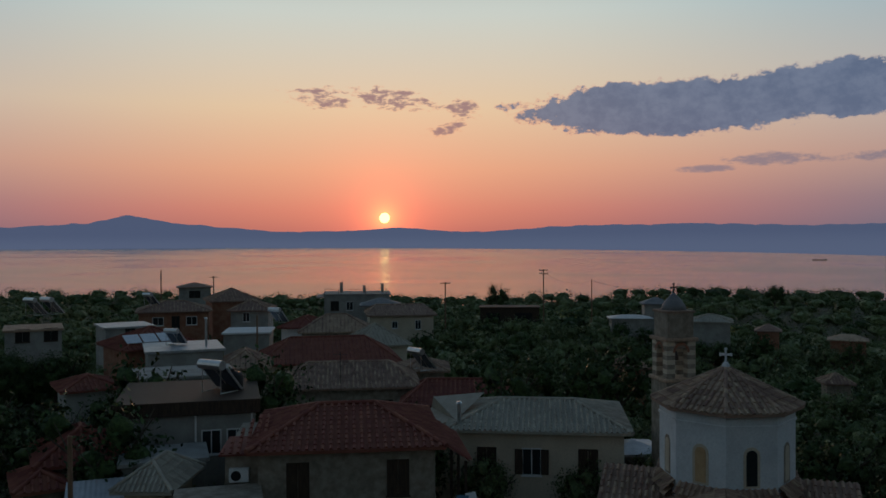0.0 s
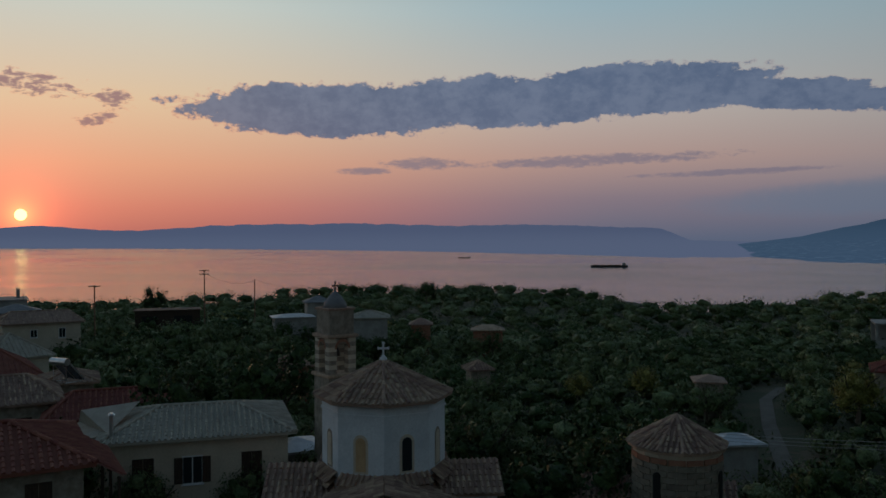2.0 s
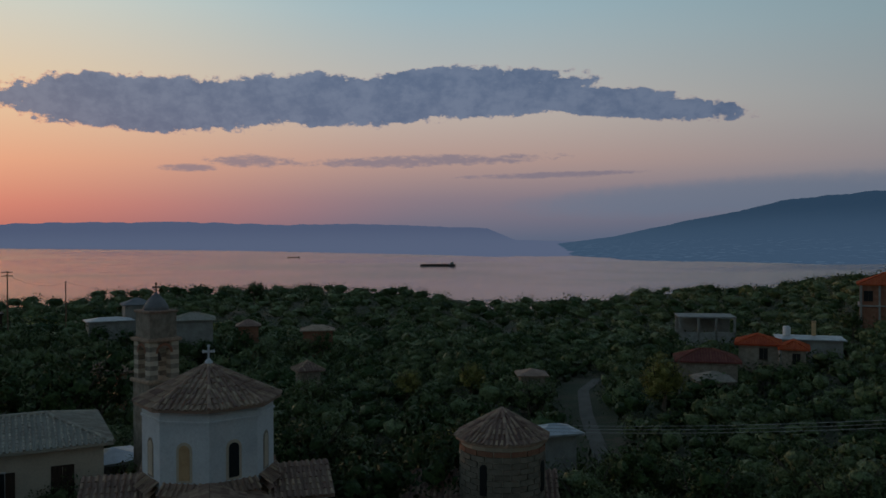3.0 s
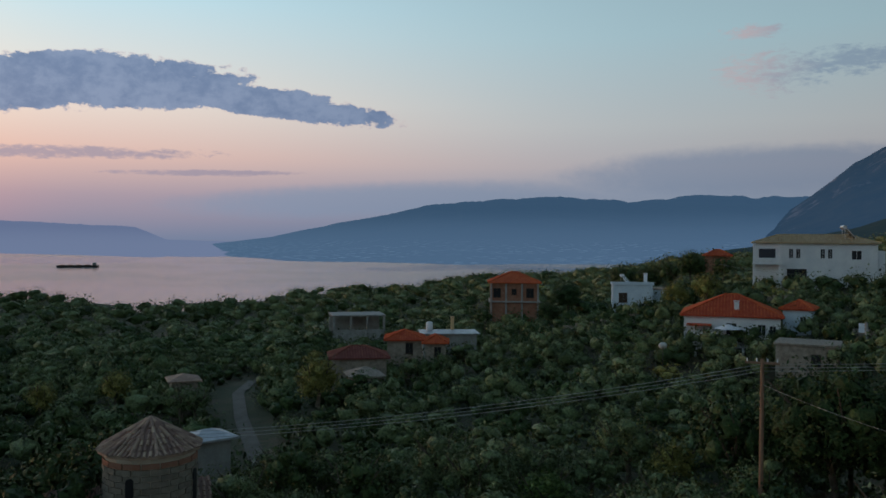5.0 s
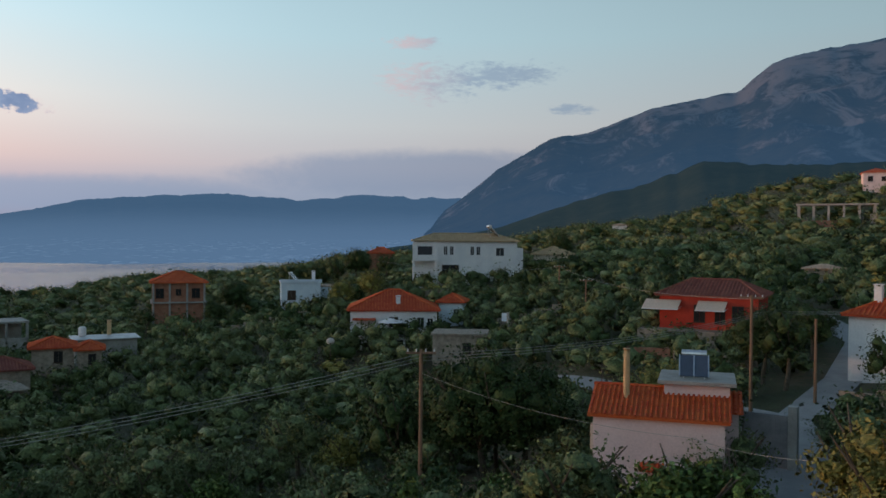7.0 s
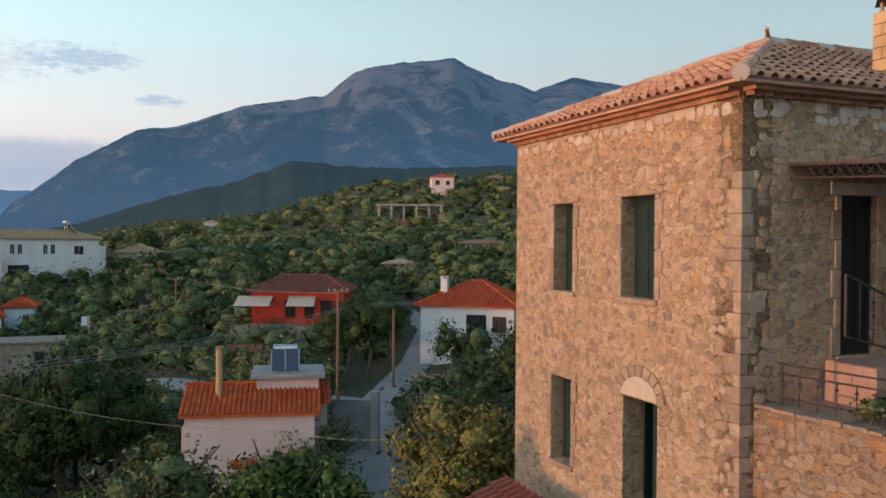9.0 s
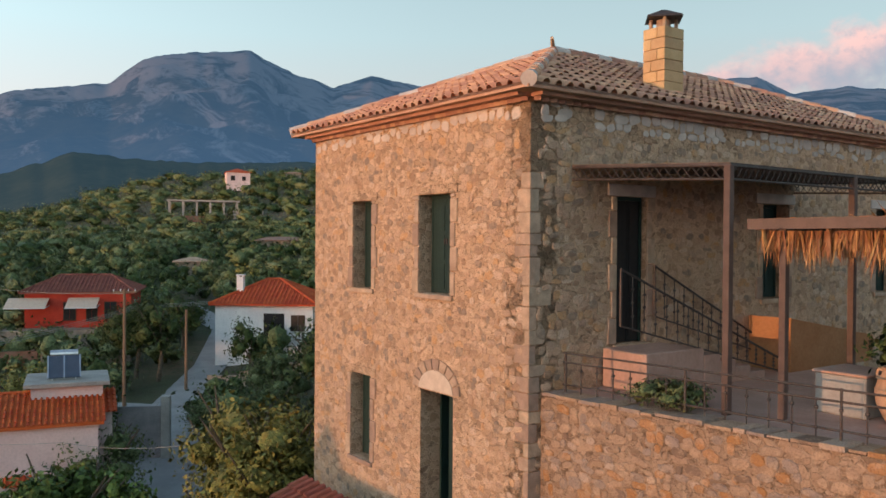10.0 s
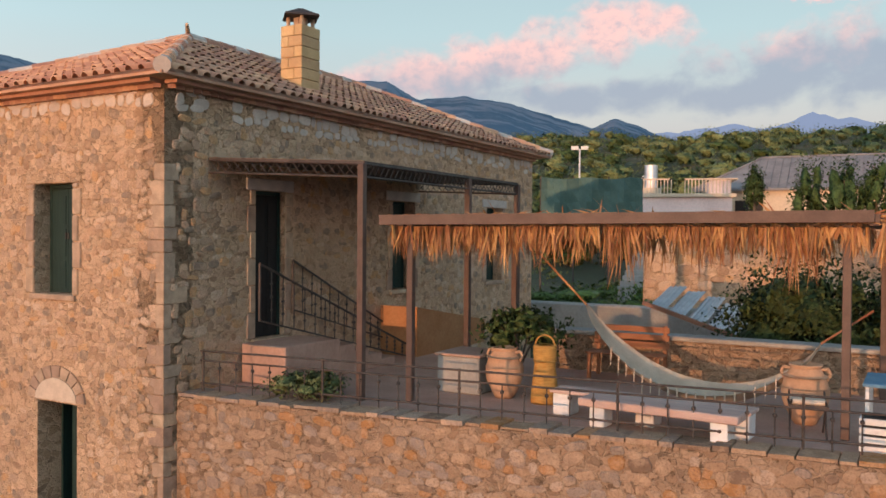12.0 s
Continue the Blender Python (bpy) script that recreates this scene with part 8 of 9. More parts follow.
def pole(az, d, top, h, label="weathered wooden utility pole", arms=1, turn=0):
    e = empty("utility_pole", spot(az, d, top - h), -az + turn)
    tagged(e, label, "utility pole", "utility poles")
    bm = bmesh.new()
    tube(bm, (0, 0, -2), (0, 0, h), 0.13, 0.09, 10)
    part("shaft", bm, M["pole_wood"], e)
    for k in range(arms):
        z = h - 0.25 - 0.6 * k
        part("crossarm", boxes(((-0.8, -0.06, z), (0.8, 0.06, z + 0.12))), M["pole_wood"], e)
        for x in (-0.7, -0.25, 0.25, 0.7):
            bm = bmesh.new()
            tube(bm, (x, 0, z + 0.12), (x, 0, z + 0.28), 0.04, 0.025, 6)
            part("insulator", bm, M["white_paint"], e)
    return e


def cable(pts, sag, name="overhead_cable", r=0.016):
    bm = bmesh.new()
    line = []
    for a, b in zip(pts, pts[1:]):
        a, b = Vector(a), Vector(b)
        line += [a.lerp(b, k / 14) - Vector((0, 0, sag * 4 * (k / 14) * (1 - k / 14))) for k in range(14)]
    line.append(Vector(pts[-1]))
    rings = []
    for p in line:
        rings.append([bm.verts.new(p + Vector(o) * r) for o in ((0, 0, 1), (0.6, 0.6, -0.5), (-0.6, -0.6, -0.5))])
    for a, b in zip(rings, rings[1:]):
        for k in range(3):
            bm.faces.new((a[k], a[(k + 1) % 3], b[(k + 1) % 3], b[k]))
    ob = part(name, bm, M["concrete"])
    tagged(ob, "thin grey overhead cable between poles", "cable", "overhead cables")


def poles():
    p1 = pole(78.8, 44.0, -5.75, 9.5)
    for s in (0.0, 0.35, 0.7):
        cable([spot(38.0, 55, -12.2 - s * 0.6), spot(78.8, 44.0, -6.0 - s * 0.5), spot(101.5, 74, -5.6 - s * 0.4), spot(118, 90, -4.0)], 0.6, r=0.015)
    cable([spot(78.8, 44, -7.0), spot(97, 36, -8.1), spot(112, 26, -5.6)], 0.5, r=0.012)
    pole(0.14, 130.0, -6.3, 6.0, "thin utility pole against the sea")
    pole(6.86, 148.0, -4.9, 8.0, "tall utility pole against the sea", 2)
    pole(10.1, 168.0, -7.6, 7.0, "slender utility pole against the sea", 0)
    cable([spot(6.86, 148, -5.4), spot(10.1, 168, -7.8), spot(16, 190, -10)], 1.2, r=0.02)
    pole(-18.7, 160.0, -5.0, 7.0, "thin mast above the ridge", 0)
    pole(-15.4, 168.0, -6.5, 6.0, "thin utility pole on the ridge")
    pole(-23.3 - 0.9, 36.0, -7.6, 8.0, "dark utility pole among trees", 0)
    pole(-12.6, 96.0, -8.2, 8.0, "dark utility pole between houses", 0)
    pole(100.6, 62.0, -3.6, 8.0)
    pole(90.0, 104.0, -4.6, 7.0)
    pole(104.4, 68.0, -5.6, 5.0, "wooden utility pole by the lane", 0)
    pole(88.2, 120.0, -3.4, 6.0)
    cable([spot(76, 120, -3.0), spot(88.2, 120, -3.6), spot(100.6, 62, -3.9)], 1.0)
    # antenna mast far on the hill
    e = empty("flood_lamp_mast", spot(155.2, 70.0, 0.0), -155)
    tagged(e, "tall steel mast with twin flood lamps", "mast")
    bm = bmesh.new()
    tube(bm, (0, 0, -3), (0, 0, 7.4), 0.1, 0.07)
    part("pole", bm, M["steel"], e)
    for x in (-0.4, 0.4):
        part("lamp_head", boxes(((x - 0.3, -0.15, 7.3), (x + 0.3, 0.15, 7.6)), bevel=0.02), M["white_paint"], e)


poles()


def ships():
    for az, el, L, lab in ((34.1, -1.9, 37.0, "long dark cargo ship on the bay"), (24.3, -1.27, 19.5, "small dark cargo ship on the bay")):
        d = EYE / math.tan(radians(-el))
        p = spot(az, d)
        e = empty("cargo_ship", Vector((p.x, p.y, 0)), -az + 3)
        tagged(e, lab, "ship", "ships on the bay")
        s = L / 40
        bm = bmesh.new()
        v0 = [bm.verts.new(q) for q in ((-19 * s, -3 * s, -0.5), (18 * s, -3 * s, -0.5), (19.5 * s, 0, -0.5), (18 * s, 3 * s, -0.5), (-19 * s, 3 * s, -0.5))]
        v1 = [bm.verts.new(q) for q in ((-19.5 * s, -3 * s, 2.0 * s), (18.5 * s, -3 * s, 2.0 * s), (20.5 * s, 0, 2.5 * s), (18.5 * s, 3 * s, 2.0 * s), (-19.5 * s, 3 * s, 2.0 * s))]
        bm.faces.new(v1)
        for k in range(5):
            bm.faces.new((v0[k], v0[(k + 1) % 5], v1[(k + 1) % 5], v1[k]))
        part("hull", bm, M["iron"], e)
        part("bridge", boxes(((14 * s, -2.5 * s, 2.0 * s), (17.5 * s, 2.5 * s, 4.6 * s)), bevel=0.1), M["concrete"], e)
        for k in range(4):
            part("hatch", boxes(((-17 * s + k * 7.6 * s, -2 * s, 2.0 * s), (-11.5 * s + k * 7.6 * s, 2 * s, 2.7 * s))), M["brick_wall"], e)


ships()


# ---------------------------------------------------------------- behind the terrace
def behind_terrace():
    h = house("white_terrace_house", "white house with a railed roof terrace and steel tank", 162.2, 52.0, 2.5, 5.2, 6, 4, 3.5, 0, M["pink_wall"], M["cream_wall"], flat=True, wins=[(0.6, 0.6, 2.4, 1.9, "dark")])
    for k in range(26):
        x = -2.5 + k * 0.2
        if 8 < k < 12:
            continue
        part("baluster", boxes(((x - 0.03, -3.0, 3.73), (x + 0.03, -2.94, 4.55))), M["linen"], h)
    for a, b in ((-2.6, -1.0), (-0.1, 2.6)):
        part("rail", boxes(((a, -3.03, 4.55), (b, -2.9, 4.63))), M["linen"], h)
    part("stair_head", boxes(((1.6, -0.5, 3.73), (2.8, 2.5, 4.7)), bevel=0.02), M["pink_wall"], h)
    part("stair_roof", boxes(((1.4, -0.8, 4.701), (3.2, 2.8, 4.8)), bevel=0.02), M["linen"], h)
    e = empty("water_tank", roof_pos(h, -2.0, 0, 3.73))
    tagged(e, "upright bright steel water tank", "water tank")
    bm = bmesh.new()
    tube(bm, (0, 0, 0.5), (0, 0, 1.95), 0.42, n=18)
    part("body", bm, M["steel"], e)
    part("stand", boxes(((-0.5, -0.5, 0), (0.5, 0.5, 0.5))), M["cream_wall"], e)
    bm = bmesh.new()
    tube(bm, (0.4, 0.2, 1.3), (1.1, 0.0, 0.6), 0.06, n=8)
    part("pipe", bm, M["white_paint"], e)
    s = house("grey_roofed_house", "ochre stone house under a grey sheet hip roof", 170.2, 58.0, 3.3, 14.5, 9, -2, 3.0, 2.4, M["cream_wall"], M["slate"], course=4.0, pitch_w=0.5, rad=0.05, ridge=3.8, wins=[(-4.2, 1.0, 1.6, 1.2, "dark")])
    # tall rubble wall with steps
    w = empty("yard_wall", at_tower(-5.6, 20.0, -3.4), 4)
    tagged(w, "tall rubble yard wall behind the terrace", "wall")
    part("masonry", boxes(((-9.0, -0.4, 0), (4.4, 0.4, 4.2)), bevel=0.05), M["mortar"], w)
    rubble(w, Matrix.Translation((-9.0, 0.4, 0)), 13.4, 0.8, 4.15, [], M["rubble"], 77, (0, 0, 0, 0), size=(0.25, 0.6), course=0.28, proud=0.03)
    st = empty("yard_steps", at_tower(0.2, 21.5, -2.4), 4)
    tagged(st, "worn concrete steps up beside the yard wall", "stairs")
    for k in range(9):
        part("step", boxes(((-0.9, -2.4 - 0.3 * k - 0.3, -1), (0.9, -2.4 - 0.3 * k, 0.5 + 0.2 * k)), bevel=0.015), M["concrete"], st)
    bm = bmesh.new()
    pipe(bm, [(-0.8, -2.2, 0.5), (-0.8, -2.2, 1.5), (-0.8, -4.8, 3.2)], 0.03)
    part("handrail", bm, M["white_paint"], st)
    # collapsed shed roof
    c = empty("collapsed_shed", at_tower(-4.9, 13.5, -2.9), 4)
    tagged(c, "low stone shed under a buckled tin roof", "shed")
    part("wall", boxes(((-2.2, -1.2, -1), (1.5, 1.2, 0.25)), bevel=0.04), M["old_mortar"], c)
    rubble(c, Matrix.Translation((-2.2, 1.2, 0)), 3.7, -0.9, 0.25, [], M["rubble"], 78, (0, 0, 0, 0), size=(0.2, 0.45), course=0.2, proud=0.03)
    rng = random.Random(41)
    for k in range(7):
        bm = bmesh.new()
        x0 = -1.9 + k * 0.46
        for q in range(8):
            xa, xb = x0 + q * 0.062, x0 + (q + 1) * 0.062
            za, zb = 0.03 * (q % 2), 0.03 * ((q + 1) % 2)
            sl = -0.05 - 0.1 * (k - 3) + rng.uniform(-0.02, 0.02)
            bm.faces.new([bm.verts.new(p) for p in ((xa, 1.35, 0.30 + za + 0.15 * k), (xb, 1.35, 0.30 + zb + 0.15 * k), (xb, -0.9, 0.75 + zb + 0.15 * k), (xa, -0.9, 0.75 + za + 0.15 * k))])
        bm.transform(Matrix.Rotation(rng.uniform(-0.06, 0.06), 4, "Y"))
        part("roof_sheet", bm, M["tin"], c)
    bm = boxes(((-1.75, 1.3, -0.06), (1.75, 1.42, 0.04)))
    bm.transform(Matrix.Translation((-0.2, 0, 0.78)) @ Matrix.Rotation(-0.31, 4, "Y"))
    part("roof_edge", bm, M["brick_wall"], c)
    # green shade net on posts
    n = empty("shade_net", spot(156.0, 44.0, 0.0), 30)
    tagged(n, "dull green shade net stretched on posts", "net")
    bm = bmesh.new()
    for i in range(16):
        for j in range(5):
            def V(a, b):
                return (-2.6 + a * 0.325, 0.15 * math.sin(a * 1.3 + b) + 0.2, 0.0 + b * 0.62 + 0.05 * math.sin(a * 0.9))
            f = bm.faces.new([bm.verts.new(V(*q)) for q in ((i, j), (i + 1, j), (i + 1, j + 1), (i, j + 1))])
    bmesh.ops.remove_doubles(bm, verts=bm.verts, dist=0.001)
    part("fabric", bm, M["net"], n)
    for x in (-2.6, -0.9, 0.9, 2.6):
        part("post", boxes(((x - 0.04, -0.1, -3), (x + 0.04, -0.02, 3.2))), M["iron"], n)
    # whitewashed kerbs of the next garden
    k = empty("garden_kerb", at_tower(-2.6, 16.0, -3.0), 4)
    tagged(k, "whitewashed kerb of the neighbouring garden", "kerb")
    part("kerb", boxes(((-2.2, -0.2, 0), (4.2, 0.2, 1.0)), bevel=0.05), M["concrete"], k)
    r = empty("porch_roof", at_tower(4.9, -1.7, -5.6), 4)
    tagged(r, "little red tiled porch roof at the house foot", "roof")
    bm = bmesh.new()
    q = [Vector((-1.4, 0.9, 0.0)), Vector((1.0, 0.9, 0.0)), Vector((1.0, -0.9, 0.75)), Vector((-1.4, -0.9, 0.75))]
    bm.faces.new([bm.verts.new(v) for v in q])
    tile_slope(bm, q, 0.24, 0.36, 0.08, jitter=0.02)
    part("tiles", bm, M["red_tile"], r)
    part("support", boxes(((-1.3, -0.8, -2), (0.9, 0.7, 0.02))), M["mortar"], r)


behind_terrace()


# ---------------------------------------------------------------- trees
def lumpy(g, nu, nv, low=0.5):
    """Directions, radii and quads of one uneven closed mass with bumps all over it."""
    th, ph = np.meshgrid(np.arange(nu) * 2 * np.pi / nu, np.linspace(0.1, np.pi - low, nv))
    th = th + g.uniform(0, 6) + (np.arange(nv) % 2)[:, None] * np.pi / nu
    dirs = np.stack([np.sin(ph) * np.cos(th), np.sin(ph) * np.sin(th), np.cos(ph)], -1).reshape(-1, 3)
    quad = [[j * nu + i, (j + 1) * nu + i, (j + 1) * nu + (i + 1) % nu, j * nu + (i + 1) % nu] for j in range(nv - 1) for i in range(nu)]
    quad.append([0, nu // 4 + 1, nu // 2 + 1, nu - 1])
    return dirs, np.array(quad)


def crown_arrays(rng, rx, rz, masses, leaves, size, flat=0.75, base=0.0, mesh=(7, 5), spread=0.62, mass=0.46, body=0.58):
    """A crown of several leafy masses, each an uneven body thick with small leaves; returns vertices, faces and normals."""
    g = np.random.RandomState(rng.randrange(1 << 30))
    mid = np.array([0, 0, base + rz * flat])
    axes = np.array([rx, rx, rz])
    if masses == 1:
        centres, sizes = np.zeros((1, 3)), np.ones(1)
    else:
        k = np.arange(masses) + 0.5
        up = 1 - 1.62 * k / masses
        turn = k * 2.39996 + g.uniform(0, 6)
        ring = np.sqrt(1 - up * up)
        centres = np.stack([ring * np.cos(turn), ring * np.sin(turn), up], -1) * spread * g.uniform(0.6, 1.22, (masses, 1))
        sizes = mass * g.uniform(0.72, 1.25, masses)
    vs, fs, ns, count = [], [], [], 0
    for c, r in zip(centres, sizes):
        dirs, quad = lumpy(g, *mesh)
        lobes = g.normal(size=(6, 3))
        lobes /= np.linalg.norm(lobes, axis=1)[:, None]

        def reach(d):
            return 0.58 + 0.46 * np.clip(((d @ lobes.T).max(axis=1, keepdims=True) - 0.4) / 0.6, 0, 1)

        shell = (c + dirs * r * body * reach(dirs) * g.uniform(0.68, 1.0, (len(dirs), 1))) * axes + mid
        vs.append(shell)
        fs.append(quad + count)
        ns.append(dirs * 0.7 + c * 0.5 + g.normal(size=dirs.shape) * 0.5)
        count += len(shell)
        d = g.normal(size=(leaves, 3))
        d[:, 2] = d[:, 2] * 0.9 + 0.25
        d /= np.linalg.norm(d, axis=1)[:, None]
        p = (c + d * r * reach(d) * g.uniform(0.62, 1.3, (leaves, 1))) * axes + mid
        face = d * 0.7 + c * 0.5 + g.normal(size=d.shape) * 0.5
        tilt = d + g.normal(size=d.shape) * 0.6
        a = np.cross(tilt, g.normal(size=d.shape))
        a /= np.linalg.norm(a, axis=1)[:, None] + 1e-6
        b = np.cross(a, tilt)
        b /= np.linalg.norm(b, axis=1)[:, None] + 1e-6
        L = size * g.uniform(0.6, 1.3, (leaves, 1))
        vs.append(np.stack([p - a * L * 0.5, p + b * L * 0.27, p + a * L * 0.5, p - b * L * 0.27], axis=1).reshape(-1, 3))
        fs.append(np.arange(leaves * 4).reshape(-1, 4) + count)
        ns.append(np.repeat(face, 4, axis=0))
        count += leaves * 4
    nn = np.concatenate(ns)
    return np.concatenate(vs), np.concatenate(fs), nn / (np.linalg.norm(nn, axis=1)[:, None] + 1e-6)


def mesh_from(name, verts, faces, normals, material):
    me = bpy.data.meshes.new(name)
    k = faces.shape[1]
    me.vertices.add(len(verts))
    me.vertices.foreach_set("co", np.ascontiguousarray(verts, dtype=np.float32).ravel())
    me.loops.add(faces.size)
    me.loops.foreach_set("vertex_index", np.ascontiguousarray(faces, dtype=np.int32).ravel())
    me.polygons.add(len(faces))
    me.polygons.foreach_set("loop_start", np.arange(0, faces.size, k, dtype=np.int32))
    me.polygons.foreach_set("loop_total", np.full(len(faces), k, dtype=np.int32))
    me.materials.append(material)
    me.update(calc_edges=True)
    me.polygons.foreach_set("use_smooth", [True] * len(faces))
    me.normals_split_custom_set_from_vertices(np.ascontiguousarray(normals, dtype=np.float32))
    return me


def limb_bm(rng, h, r, spread, limbs):
    bm = bmesh.new()
    lean = Vector((rng.uniform(-0.2, 0.2), rng.uniform(-0.2, 0.2), 0)) * h * 0.3
    fork = Vector((lean.x, lean.y, h * 0.45))
    mid = fork * 0.5 + Vector((rng.uniform(-0.08, 0.08), rng.uniform(-0.08, 0.08), 0))
    tube(bm, (0, 0, -0.6), mid, r * 1.25, r, 8)
    tube(bm, mid, fork, r, r * 0.8, 8)
    for k in range(limbs):
        a = 2 * math.pi * (k + rng.random() * 0.6) / limbs
        q = fork + Vector((math.cos(a) * spread * 0.5, math.sin(a) * spread * 0.5, h * rng.uniform(0.2, 0.4)))
        tube(bm, fork, q, r * 0.55, r * 0.3, 6)
        for s in (-0.5, 0.5):
            t = q + Vector((math.cos(a + s) * spread * 0.35, math.sin(a + s) * spread * 0.35, h * rng.uniform(0.1, 0.25)))
            tube(bm, q, t, r * 0.28, r * 0.1, 5)
    return bm


def make_tree(name, label, seed, h, rx, rz, clumps, leaves, size, leaf, category="tree", trunk_r=0.16):
    rng = random.Random(seed)
    e = empty(name, (0, 0, 0))
    tagged(e, label, category, "trees")
    part("trunk", limb_bm(rng, h, trunk_r, rx, 4), M["bark"], e)
    v, f, nn = crown_arrays(rng, rx, rz, clumps, leaves, size, base=h * 0.36)
    ob = new("crown", mesh_from("crown", v, f, nn, leaf))
    ob.parent = e
    return e


KEEP_OUT = []
for ob in list(scene.objects):
    if ob.parent is None and ob.type == "EMPTY" and ob.get("category") in ("house", "church", "bell tower", "building", "terrace", "shed", "gate"):
        pts = [ob.matrix_world @ (c.matrix_local @ Vector(b)) for c in ob.children if c.type == "MESH" and c.name.split(".")[0] not in ("stone", "tile") for b in c.bound_box]
        if pts:
            cx, cy = sum(p.x for p in pts) / len(pts), sum(p.y for p in pts) / len(pts)
            KEEP_OUT.append((cx, cy, max(math.hypot(p.x - cx, p.y - cy) for p in pts), max(p.z for p in pts), min(math.hypot(p.x, p.y) for p in pts)))
ROAD_PTS = []
for ob in scene.objects:
    if ob.name.startswith("road"):
        ROAD_PTS += [(v.co.x, v.co.y) for v in list(ob.data.vertices)[2::10]]
KEEP_AZ = [(math.degrees(math.atan2(x, y)), math.hypot(x, y), r, top) for x, y, r, top, _ in KEEP_OUT]


def clear(x, y, h, r):
    """True where a tree of that height and crown stands clear of houses and lanes and leaves them in open view."""
    for cx, cy, rr, _, _ in KEEP_OUT:
        if (x - cx) ** 2 + (y - cy) ** 2 < (rr * 0.78 + r * 0.7) ** 2:
            return False
    for rx, ry in ROAD_PTS:
        if (x - rx) ** 2 + (y - ry) ** 2 < (2.6 + r * 0.5) ** 2:
            return False
    az, d = math.degrees(math.atan2(x, y)), math.hypot(x, y)
    top = (ground_z(x, y) + h - EYE) / d
    for a, dd, rr, zt in KEEP_AZ:
        if d < dd and abs((az - a + 180) % 360 - 180) < math.degrees((rr * 0.7) / dd) + math.degrees(r / d) * 0.7:
            if top > (zt - EYE - 3.0) / dd:
                return False
    return True


